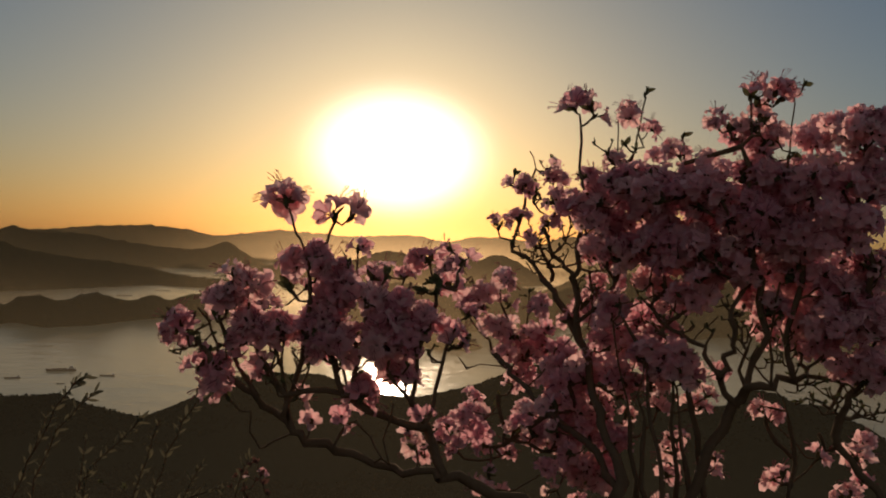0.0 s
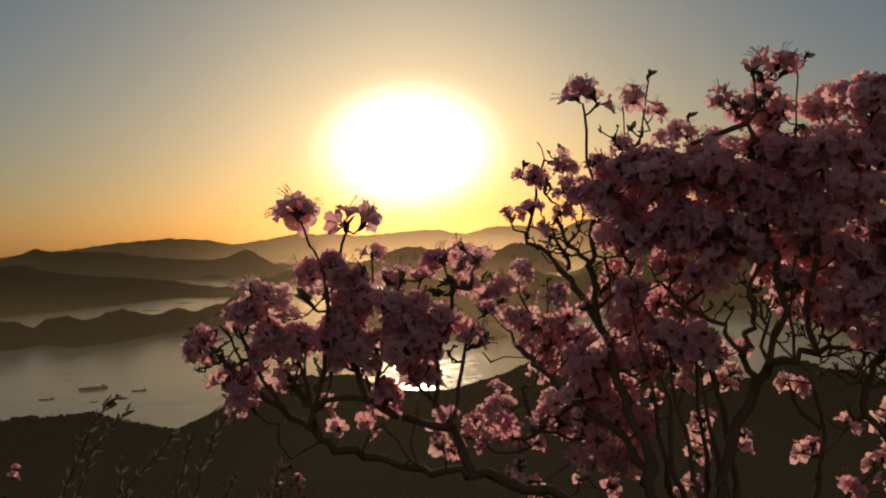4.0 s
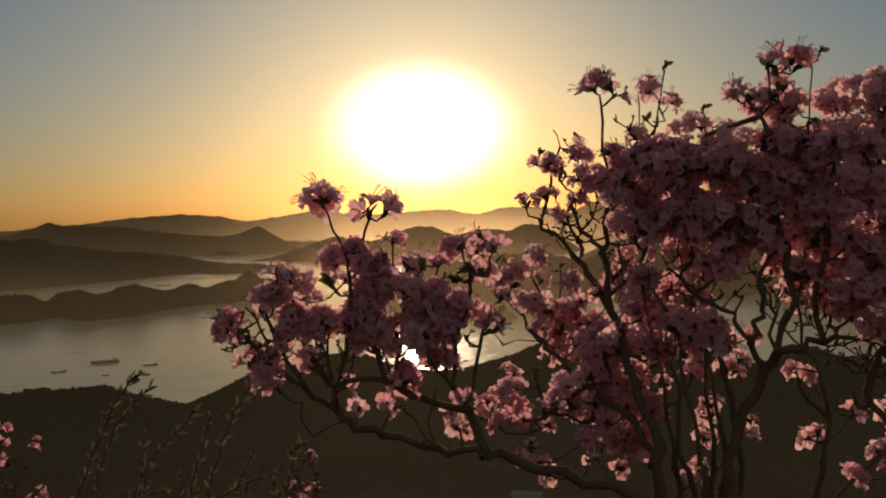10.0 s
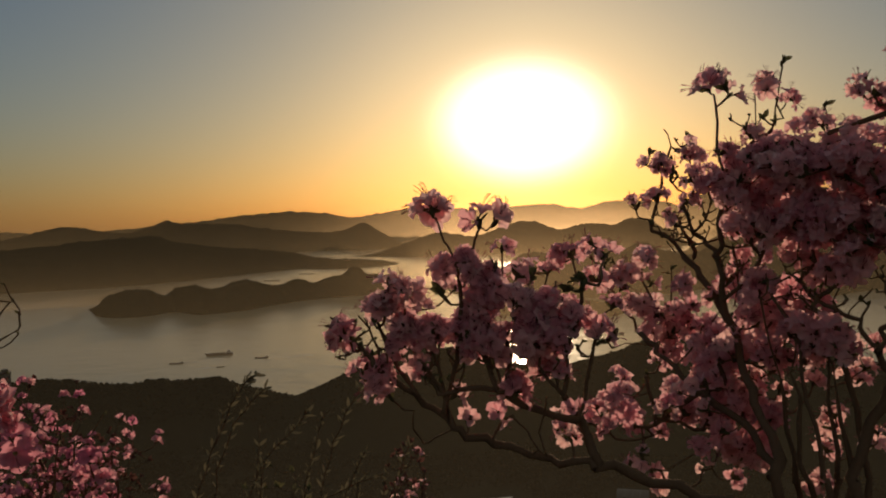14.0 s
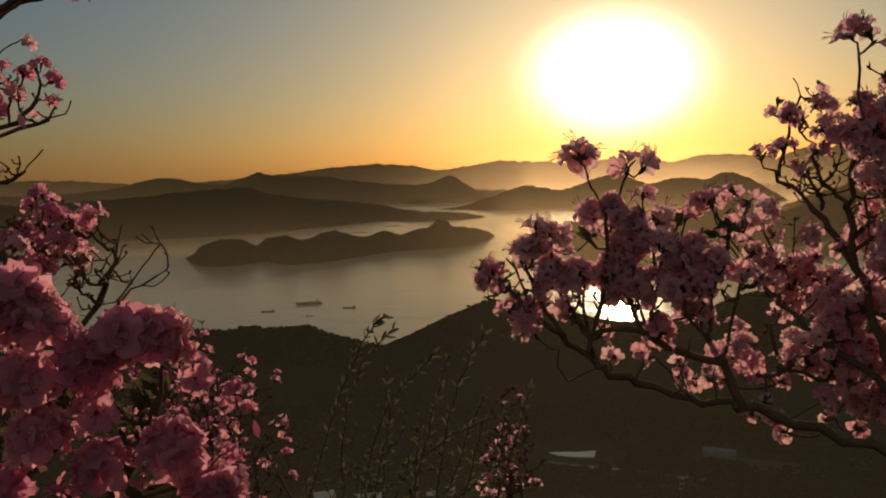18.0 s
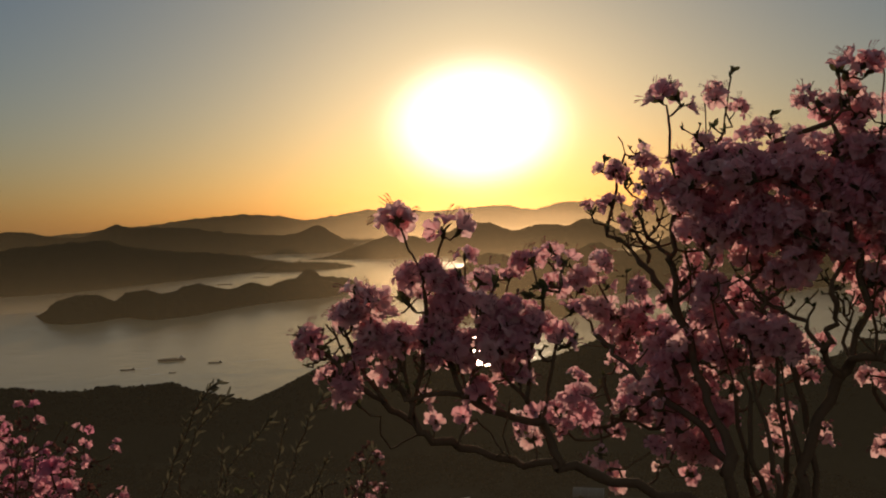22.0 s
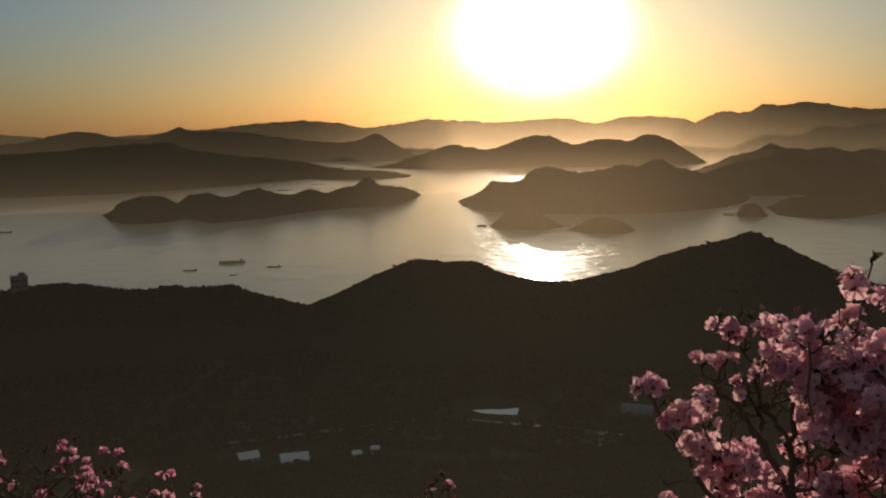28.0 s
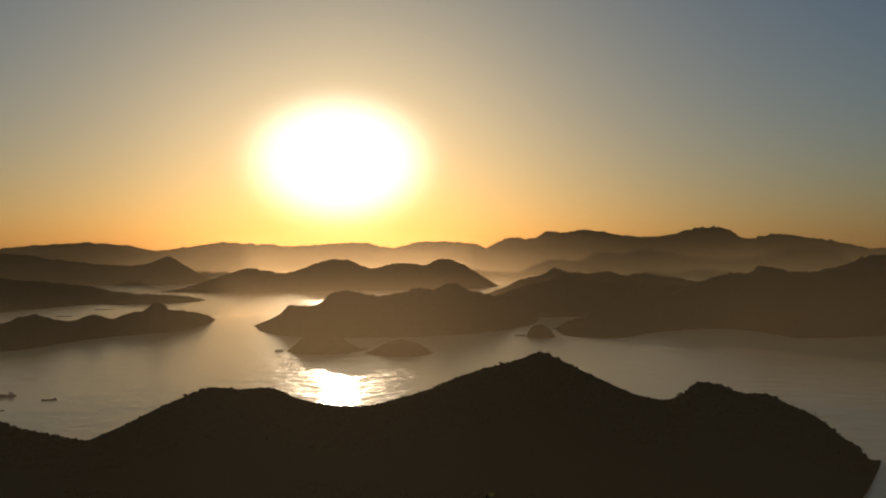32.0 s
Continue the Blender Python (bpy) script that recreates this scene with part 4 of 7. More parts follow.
ARCH_LIMBS += [
    [(-0.204, 0.990, 99.807), (-0.229, 1.010, 99.834), (-0.241, 1.005, 99.859), (-0.251, 1.000, 99.887), (-0.253, 0.995, 99.912)],
    [(-0.244, 0.990, 99.836), (-0.255, 1.010, 99.861), (-0.264, 1.005, 99.886), (-0.275, 1.000, 99.901)],
    [(-0.261, 0.990, 99.855), (-0.286, 1.010, 99.872), (-0.301, 1.005, 99.890), (-0.309, 1.000, 99.900)],
    [(-0.105, 0.990, 99.815), (-0.117, 1.010, 99.842), (-0.122, 1.005, 99.858)],
    [(-0.105, 0.990, 99.815), (-0.101, 1.010, 99.839), (-0.095, 1.005, 99.868), (-0.090, 1.000, 99.900), (-0.084, 0.995, 99.922)],
    [(-0.110, 0.990, 99.814), (-0.126, 1.010, 99.845), (-0.136, 1.005, 99.879), (-0.131, 1.000, 99.922)],
    [(-0.038, 0.990, 99.810), (-0.034, 1.010, 99.839), (-0.037, 1.005, 99.871), (-0.044, 1.000, 99.902)],
    [(-0.120, 0.990, 99.756), (-0.110, 1.010, 99.777), (-0.097, 1.005, 99.785)],
]
ARCH_LIMBS += [
    [(-0.068, 0.990, 99.749), (-0.082, 1.010, 99.766), (-0.097, 1.005, 99.782)],
    [(-0.058, 0.990, 99.741), (-0.068, 1.010, 99.763), (-0.061, 1.005, 99.786), (-0.058, 1.000, 99.806)],
    [(-0.187, 0.990, 99.759), (-0.203, 1.010, 99.748), (-0.215, 1.005, 99.767), (-0.212, 1.000, 99.790)],
    [(-0.036, 0.990, 99.872), (-0.047, 1.010, 99.894), (-0.051, 1.005, 99.913), (-0.044, 1.000, 99.938)],
    [(-0.034, 0.990, 99.860), (-0.020, 1.010, 99.902), (-0.016, 1.005, 99.927)],
]
ARCH_CLUMPS = [
    ((-0.185, 1.000, 100.031), 0.003, 0.003, 2, 'Ttb'),
    ((-0.131, 1.000, 100.018), 0.003, 0.003, 1, 'P'),
    ((-0.112, 1.000, 100.014), 0.003, 0.003, 1, 'P'),
    ((-0.167, 1.000, 99.963), 0.004, 0.003, 2, 'tttB'),
    ((-0.147, 1.000, 99.966), 0.004, 0.004, 3, 't'),
    ((-0.122, 1.000, 99.938), 0.008, 0.010, 5, 't'),
    ((-0.137, 1.000, 99.907), 0.008, 0.012, 5, 't'),
    ((-0.113, 1.000, 99.954), 0.004, 0.009, 2, 'B'),
    ((-0.237, 1.000, 99.944), 0.003, 0.003, 2, 'ttB'),
    ((-0.214, 1.000, 99.937), 0.003, 0.003, 2, 'ttB'),
    ((-0.248, 1.000, 99.916), 0.012, 0.008, 6, 't'),
    ((-0.284, 1.000, 99.891), 0.012, 0.007, 4, 'tbs'),
    ((-0.303, 1.000, 99.891), 0.009, 0.013, 5, 'b'),
    ((-0.219, 1.000, 99.894), 0.004, 0.004, 2, 't'),
]
ARCH_CLUMPS += [
    ((-0.191, 1.000, 99.886), 0.013, 0.007, 6, 't'),
    ((-0.219, 1.000, 99.876), 0.006, 0.003, 2, 't'),
    ((-0.123, 1.000, 99.874), 0.020, 0.012, 9, 't'),
    ((-0.154, 1.000, 99.885), 0.006, 0.015, 4, 't'),
    ((-0.088, 1.000, 99.927), 0.013, 0.003, 4, 'tts'),
    ((-0.051, 1.000, 99.926), 0.007, 0.004, 3, 'ts'),
    ((-0.019, 1.000, 99.933), 0.013, 0.013, 5, 'BBB'),
    ((-0.067, 1.000, 99.944), 0.006, 0.006, 2, 'BB'),
    ((-0.056, 1.000, 99.883), 0.026, 0.014, 11, 't'),
    ((-0.066, 1.000, 99.904), 0.018, 0.006, 5, 't'),
    ((-0.029, 1.000, 99.902), 0.008, 0.008, 3, 't'),
    ((0.003, 1.000, 99.888), 0.004, 0.010, 3, 'p'),
    ((0.018, 1.000, 99.877), 0.009, 0.007, 3, 'BB'),
    ((-0.261, 1.000, 99.855), 0.003, 0.008, 2, 'tB'),
]
ARCH_CLUMPS += [
    ((-0.248, 1.000, 99.837), 0.004, 0.009, 3, 't'),
    ((-0.238, 1.000, 99.812), 0.003, 0.003, 1, 's'),
    ((-0.273, 1.000, 99.843), 0.003, 0.003, 1, 's'),
    ((-0.150, 1.000, 99.786), 0.003, 0.003, 1, 's'),
    ((-0.114, 1.000, 99.799), 0.003, 0.003, 2, 's'),
    ((-0.093, 1.000, 99.824), 0.006, 0.006, 3, 't'),
    ((-0.048, 1.000, 99.840), 0.006, 0.003, 2, 't'),
    ((-0.028, 1.000, 99.801), 0.003, 0.003, 1, 's'),
    ((-0.032, 1.000, 99.770), 0.003, 0.003, 2, 's'),
    ((-0.063, 1.000, 99.842), 0.003, 0.003, 1, 't'),
    ((-0.167, 1.000, 99.816), 0.003, 0.003, 1, 's'),
    ((-0.177, 1.000, 99.924), 0.005, 0.006, 2, 'BB'),
    ((-0.199, 1.000, 99.846), 0.003, 0.006, 2, 's'),
]
ARCH_TWIGS = [
    ((-0.180, 1.000, 99.847), 0.037, 0.034, 26, 'b'),
    ((-0.243, 1.000, 99.875), 0.037, 0.031, 18, 'b'),
    ((-0.113, 1.000, 99.853), 0.028, 0.021, 12, 'b'),
    ((-0.293, 1.000, 99.873), 0.015, 0.025, 10, 'b'),
    ((-0.033, 1.000, 99.853), 0.025, 0.025, 10, 'b'),
    ((-0.148, 1.000, 99.953), 0.018, 0.018, 6, 'b'),
]
MIDDLE_LIMBS = [
    [(0.273, 1.440, 99.604), (0.255, 1.520, 99.648), (0.207, 1.600, 99.677), (0.155, 1.700, 99.703), (0.123, 1.800, 99.726), (0.113, 1.880, 99.741), (0.091, 1.960, 99.760), (0.065, 1.960, 99.793), (0.034, 1.960, 99.841), (0.001, 1.960, 99.901), (-0.005, 1.960, 99.930)],
    [(0.073, 1.950, 99.789), (0.052, 1.970, 99.825), (0.020, 1.965, 99.870), (0.004, 1.960, 99.916)],
    [(0.118, 1.950, 99.726), (0.066, 1.970, 99.727), (0.037, 1.965, 99.718), (0.018, 1.960, 99.741)],
    [(0.118, 1.950, 99.732), (0.132, 1.970, 99.785), (0.123, 1.965, 99.822), (0.104, 1.960, 99.859), (0.101, 1.955, 99.902)],
    [(0.122, 1.950, 99.824), (0.097, 1.970, 99.876), (0.080, 1.965, 99.907)],
    [(0.132, 1.950, 99.739), (0.160, 1.970, 99.784), (0.165, 1.965, 99.830), (0.165, 1.960, 99.880)],
]
MIDDLE_LIMBS += [
    [(0.164, 1.950, 99.838), (0.177, 1.970, 99.861), (0.188, 1.965, 99.881)],
    [(0.100, 1.610, 99.630), (0.105, 1.630, 99.656), (0.094, 1.625, 99.687), (0.087, 1.620, 99.718)],
]
MIDDLE_CLUMPS = [
    ((-0.005, 1.960, 99.940), 0.022, 0.012, 4, 'T'),
    ((0.062, 1.960, 99.872), 0.027, 0.029, 5, 'T'),
    ((0.024, 1.960, 99.895), 0.010, 0.015, 2, 'B'),
    ((0.052, 1.960, 99.903), 0.015, 0.010, 2, 'B'),
    ((0.113, 1.960, 99.918), 0.017, 0.012, 2, 'T'),
    ((0.092, 1.960, 99.831), 0.025, 0.022, 3, 'T'),
    ((0.121, 1.960, 99.817), 0.020, 0.025, 3, 'T'),
    ((0.179, 1.960, 99.807), 0.027, 0.025, 4, 'T'),
    ((0.144, 1.960, 99.756), 0.034, 0.029, 6, 'T'),
    ((0.192, 1.960, 99.774), 0.017, 0.020, 3, 'T'),
    ((0.158, 1.960, 99.708), 0.034, 0.020, 4, 'S'),
    ((0.128, 1.960, 99.860), 0.012, 0.015, 1, 'S'),
    ((0.164, 1.960, 99.886), 0.010, 0.012, 2, 'B'),
    ((0.191, 1.960, 99.885), 0.007, 0.010, 1, 'B'),
]
MIDDLE_CLUMPS += [
    ((0.105, 1.960, 99.656), 0.010, 0.012, 2, 'B'),
]
CROWN_LIMBS = [
    [(0.381, 1.410, 99.596), (0.418, 1.430, 99.683), (0.447, 1.425, 99.747), (0.463, 1.420, 99.777), (0.472, 1.415, 99.820), (0.485, 1.410, 99.865), (0.481, 1.430, 99.916), (0.468, 1.425, 99.970), (0.458, 1.420, 100.031), (0.449, 1.415, 100.092), (0.436, 1.410, 100.152)],
    [(0.451, 1.420, 99.745), (0.433, 1.420, 99.774), (0.417, 1.420, 99.798), (0.402, 1.425, 99.821), (0.400, 1.440, 99.840), (0.377, 1.455, 99.852), (0.355, 1.480, 99.863), (0.328, 1.510, 99.892), (0.304, 1.540, 99.932)],
    [(0.416, 1.410, 99.799), (0.438, 1.430, 99.805), (0.427, 1.425, 99.822), (0.438, 1.420, 99.839), (0.440, 1.415, 99.857), (0.433, 1.410, 99.882), (0.452, 1.430, 99.929), (0.453, 1.425, 99.978)],
]
CROWN_LIMBS += [
    [(0.453, 1.390, 99.781), (0.498, 1.410, 99.785), (0.527, 1.405, 99.801), (0.559, 1.400, 99.807), (0.598, 1.395, 99.795), (0.610, 1.390, 99.779), (0.650, 1.410, 99.760)],
    [(0.494, 1.400, 99.786), (0.500, 1.420, 99.822), (0.493, 1.415, 99.858), (0.498, 1.410, 99.898), (0.502, 1.405, 99.946)],
    [(0.523, 1.390, 99.803), (0.520, 1.410, 99.833), (0.514, 1.405, 99.859), (0.521, 1.400, 99.899), (0.532, 1.395, 99.947)],
    [(0.496, 1.410, 99.788), (0.481, 1.430, 99.810), (0.452, 1.425, 99.835), (0.441, 1.420, 99.844)],
    [(0.460, 1.410, 99.778), (0.453, 1.430, 99.806), (0.463, 1.425, 99.838), (0.467, 1.420, 99.856)],
]
CROWN_LIMBS += [
    [(0.266, 1.400, 99.598), (0.265, 1.486, 99.675), (0.253, 1.553, 99.735), (0.244, 1.613, 99.795), (0.221, 1.666, 99.847), (0.197, 1.708, 99.887), (0.173, 1.743, 99.922), (0.151, 1.770, 99.950), (0.120, 1.798, 99.980), (0.094, 1.824, 100.009), (0.073, 1.840, 100.029)],
    [(0.223, 1.640, 99.850), (0.225, 1.658, 99.894), (0.219, 1.677, 99.932), (0.208, 1.695, 99.948), (0.190, 1.713, 99.974), (0.178, 1.732, 100.006), (0.173, 1.750, 100.050)],
    [(0.185, 1.750, 99.913), (0.194, 1.770, 99.934), (0.183, 1.765, 99.958), (0.166, 1.760, 99.984), (0.156, 1.755, 100.011)],
    [(0.215, 1.650, 99.933), (0.232, 1.670, 99.950), (0.248, 1.665, 99.944), (0.256, 1.660, 99.913), (0.255, 1.655, 99.872), (0.248, 1.650, 99.842)],
]
CROWN_LIMBS += [
    [(0.229, 1.650, 99.951), (0.224, 1.670, 99.987), (0.232, 1.665, 100.028), (0.234, 1.660, 100.080)],
    [(0.155, 1.790, 99.950), (0.159, 1.810, 99.984), (0.169, 1.805, 100.012), (0.177, 1.800, 100.046)],
    [(0.116, 1.810, 99.987), (0.123, 1.830, 100.017), (0.134, 1.825, 100.051), (0.138, 1.820, 100.091)],
    [(0.187, 1.710, 99.974), (0.210, 1.730, 99.997), (0.219, 1.725, 100.029), (0.211, 1.720, 100.072)],
    [(0.245, 1.590, 99.877), (0.274, 1.610, 99.908), (0.292, 1.605, 99.939), (0.304, 1.600, 99.980)],
    [(0.345, 1.420, 99.596), (0.335, 1.452, 99.667), (0.328, 1.484, 99.747), (0.314, 1.512, 99.817), (0.296, 1.536, 99.865), (0.285, 1.560, 99.911)],
    [(0.418, 1.460, 99.587), (0.406, 1.480, 99.664), (0.386, 1.475, 99.754), (0.375, 1.470, 99.810), (0.365, 1.465, 99.847)],
]
CROWN_LIMBS += [
    [(0.382, 1.490, 99.577), (0.377, 1.510, 99.655), (0.370, 1.505, 99.750), (0.365, 1.500, 99.797)],
    [(0.543, 1.450, 99.596), (0.563, 1.470, 99.653), (0.549, 1.465, 99.717), (0.535, 1.460, 99.760), (0.518, 1.455, 99.774)],
    [(0.515, 1.490, 99.740), (0.526, 1.510, 99.709), (0.542, 1.505, 99.681), (0.570, 1.500, 99.655)],
    [(0.657, 1.370, 99.624), (0.629, 1.390, 99.667), (0.591, 1.385, 99.701), (0.594, 1.380, 99.745), (0.600, 1.375, 99.781), (0.610, 1.370, 99.821), (0.627, 1.390, 99.866), (0.631, 1.385, 99.935)],
    [(0.602, 1.410, 99.696), (0.594, 1.430, 99.684), (0.580, 1.425, 99.711)],
    [(0.619, 1.360, 99.936), (0.621, 1.380, 100.020), (0.606, 1.375, 100.104), (0.605, 1.370, 100.175)],
    [(0.530, 1.390, 99.948), (0.539, 1.410, 100.017), (0.548, 1.405, 100.078), (0.557, 1.400, 100.130)],
]
CROWN_LIMBS += [
    [(0.316, 1.490, 99.570), (0.308, 1.510, 99.652), (0.298, 1.505, 99.737), (0.283, 1.500, 99.803), (0.265, 1.495, 99.868)],
    [(0.327, 1.450, 99.582), (0.319, 1.470, 99.671), (0.304, 1.465, 99.753), (0.311, 1.460, 99.809)],
    [(0.389, 1.440, 99.592), (0.376, 1.460, 99.676), (0.364, 1.455, 99.767)],
    [(0.602, 1.370, 99.749), (0.641, 1.390, 99.751), (0.663, 1.385, 99.757)],
    [(0.596, 1.390, 99.794), (0.596, 1.410, 99.765), (0.579, 1.405, 99.745)],
]
STALK_LIMBS = [
    [(0.187, 1.350, 100.073), (0.184, 1.370, 100.104), (0.183, 1.365, 100.145), (0.179, 1.360, 100.184)],
    [(0.285, 1.610, 100.139), (0.286, 1.630, 100.182), (0.283, 1.625, 100.219)],
    [(0.307, 1.610, 100.145), (0.319, 1.630, 100.193), (0.322, 1.625, 100.211), (0.329, 1.620, 100.258)],
    [(0.328, 1.610, 100.169), (0.321, 1.630, 100.198), (0.318, 1.625, 100.208)],
    [(0.448, 1.400, 100.169), (0.453, 1.420, 100.202), (0.451, 1.415, 100.230)],
    [(0.460, 1.400, 100.169), (0.466, 1.420, 100.203), (0.462, 1.415, 100.231)],
    [(0.505, 1.400, 100.119), (0.515, 1.420, 100.174), (0.515, 1.415, 100.208), (0.514, 1.410, 100.232)],
    [(0.154, 1.790, 100.140), (0.151, 1.810, 100.167), (0.142, 1.805, 100.177)],
    [(0.369, 1.490, 100.131), (0.375, 1.510, 100.159), (0.367, 1.505, 100.179)],
]
CROWN_TOPS = [
    ((0.165, 1.360, 100.201), 0.008, 0.008, 2, 'P'),
    ((0.200, 1.360, 100.199), 0.008, 0.010, 2, 'P'),
    ((0.188, 1.360, 100.211), 0.007, 0.005, 1, 'B'),
    ((0.302, 1.620, 100.237), 0.016, 0.014, 2, 't'),
    ((0.341, 1.620, 100.211), 0.012, 0.010, 1, 't'),
    ((0.328, 1.620, 100.268), 0.008, 0.006, 2, 'B'),
    ((0.448, 1.410, 100.240), 0.009, 0.007, 2, 'P'),
    ((0.483, 1.410, 100.239), 0.009, 0.007, 2, 'P'),
    ((0.500, 1.410, 100.245), 0.007, 0.005, 1, 't'),
    ((0.527, 1.410, 100.252), 0.005, 0.005, 1, 'B'),
    ((0.401, 1.420, 100.194), 0.016, 0.012, 3, 'ttB'),
    ((0.427, 1.420, 100.184), 0.021, 0.012, 4, 'tt'),
    ((0.462, 1.420, 100.194), 0.019, 0.012, 4, 'ttB'),
    ((0.485, 1.420, 100.168), 0.016, 0.016, 3, 'ts'),
]
CROWN_TOPS += [
    ((0.361, 1.500, 100.164), 0.015, 0.017, 3, 'ttB'),
    ((0.386, 1.460, 100.142), 0.013, 0.013, 2, 't'),
    ((0.513, 1.410, 100.142), 0.009, 0.014, 2, 'BB'),
    ((0.506, 1.410, 100.129), 0.014, 0.012, 3, 't'),
    ((0.552, 1.400, 100.134), 0.017, 0.012, 3, 'tB'),
]
CROWN_CLUMPS = [
    ((0.133, 1.775, 100.110), 0.013, 0.007, 4, 'tsB'),
    ((0.107, 1.802, 100.117), 0.006, 0.006, 2, 'sB'),
    ((0.179, 1.724, 100.151), 0.005, 0.005, 2, 'sB'),
    ((0.178, 1.727, 100.125), 0.009, 0.005, 3, 'ts'),
    ((0.089, 1.824, 100.040), 0.014, 0.006, 3, 's'),
    ((0.131, 1.781, 100.049), 0.018, 0.007, 4, 's'),
    ((0.153, 1.759, 100.011), 0.009, 0.018, 4, 's'),
    ((0.203, 1.700, 100.076), 0.030, 0.025, 7, 'ts'),
    ((0.176, 1.732, 100.039), 0.013, 0.009, 3, 's'),
    ((0.235, 1.644, 100.125), 0.010, 0.006, 4, 'tsB'),
    ((0.258, 1.609, 100.048), 0.032, 0.036, 10, 't'),
    ((0.240, 1.644, 99.997), 0.014, 0.012, 4, 's'),
    ((0.269, 1.581, 100.146), 0.006, 0.005, 3, 'tB'),
    ((0.297, 1.542, 100.104), 0.040, 0.029, 12, 't'),
]
CROWN_CLUMPS += [
    ((0.290, 1.556, 99.989), 0.031, 0.023, 9, 't'),
    ((0.342, 1.488, 100.093), 0.039, 0.037, 13, 't'),
    ((0.343, 1.492, 100.001), 0.039, 0.039, 14, 't'),
    ((0.397, 1.453, 100.084), 0.031, 0.027, 11, 't'),
    ((0.405, 1.452, 99.994), 0.043, 0.040, 15, 't'),
    ((0.384, 1.462, 99.921), 0.025, 0.015, 6, 't'),
    ((0.470, 1.422, 100.120), 0.026, 0.016, 9, 't'),
    ((0.462, 1.427, 100.045), 0.041, 0.039, 15, 't'),
    ((0.449, 1.433, 99.965), 0.028, 0.014, 7, 't'),
    ((0.532, 1.399, 100.094), 0.021, 0.014, 6, 't'),
    ((0.531, 1.401, 100.025), 0.037, 0.038, 14, 't'),
    ((0.519, 1.406, 99.960), 0.016, 0.004, 3, 't'),
    ((0.565, 1.387, 100.103), 0.017, 0.015, 6, 't'),
    ((0.605, 1.370, 100.184), 0.024, 0.020, 8, 't'),
]
CROWN_CLUMPS += [
    ((0.626, 1.362, 100.200), 0.010, 0.010, 4, 't'),
    ((0.622, 1.365, 100.112), 0.017, 0.029, 8, 't'),
    ((0.590, 1.379, 100.036), 0.029, 0.033, 12, 't'),
    ((0.575, 1.386, 99.950), 0.033, 0.009, 7, 't'),
    ((0.574, 1.387, 99.894), 0.033, 0.022, 11, 't'),
    ((0.624, 1.366, 99.978), 0.019, 0.022, 7, 't'),
    ((0.624, 1.368, 99.902), 0.024, 0.031, 11, 't'),
    ((0.624, 1.369, 99.821), 0.024, 0.022, 9, 't'),
    ((0.560, 1.392, 99.858), 0.016, 0.007, 4, 't'),
    ((0.498, 1.414, 99.906), 0.007, 0.021, 4, 't'),
    ((0.364, 1.474, 99.809), 0.028, 0.031, 12, 't'),
    ((0.321, 1.528, 99.818), 0.015, 0.013, 5, 't'),
    ((0.276, 1.588, 99.885), 0.010, 0.024, 5, 't'),
    ((0.267, 1.609, 99.828), 0.010, 0.010, 4, 'ts'),
]
CROWN_CLUMPS += [
    ((0.246, 1.651, 99.771), 0.029, 0.012, 6, 't'),
    ((0.288, 1.574, 99.769), 0.018, 0.012, 4, 't'),
    ((0.219, 1.700, 99.695), 0.023, 0.017, 6, 't'),
    ((0.221, 1.700, 99.642), 0.025, 0.017, 5, 't'),
    ((0.242, 1.669, 99.590), 0.023, 0.012, 4, 't'),
    ((0.284, 1.591, 99.664), 0.016, 0.010, 4, 't'),
    ((0.275, 1.613, 99.587), 0.006, 0.006, 3, 't'),
    ((0.168, 1.759, 99.631), 0.024, 0.005, 4, 't'),
    ((0.053, 1.840, 99.620), 0.021, 0.014, 4, 't'),
]
CROWN_TWIGS = [
    ((0.144, 1.770, 99.983), 0.055, 0.044, 34, 'b'),
    ((0.192, 1.716, 99.996), 0.048, 0.048, 26, 'b'),
    ((0.251, 1.630, 99.937), 0.051, 0.041, 26, 'b'),
    ((0.329, 1.515, 99.897), 0.057, 0.038, 30, 'b'),
    ((0.366, 1.470, 99.865), 0.046, 0.037, 20, 'b'),
    ((0.437, 1.440, 99.879), 0.040, 0.045, 22, 'b'),
    ((0.485, 1.420, 99.857), 0.035, 0.044, 20, 'b'),
    ((0.531, 1.403, 99.843), 0.044, 0.044, 30, 'b'),
    ((0.578, 1.387, 99.787), 0.060, 0.030, 34, 'b'),
    ((0.630, 1.368, 99.759), 0.034, 0.021, 12, 'b'),
    ((0.154, 1.754, 100.115), 0.066, 0.044, 14, 'bB'),
    ((0.279, 1.560, 100.163), 0.058, 0.019, 8, 'bB'),
    ((0.556, 1.395, 99.776), 0.043, 0.022, 12, 'b'),
]
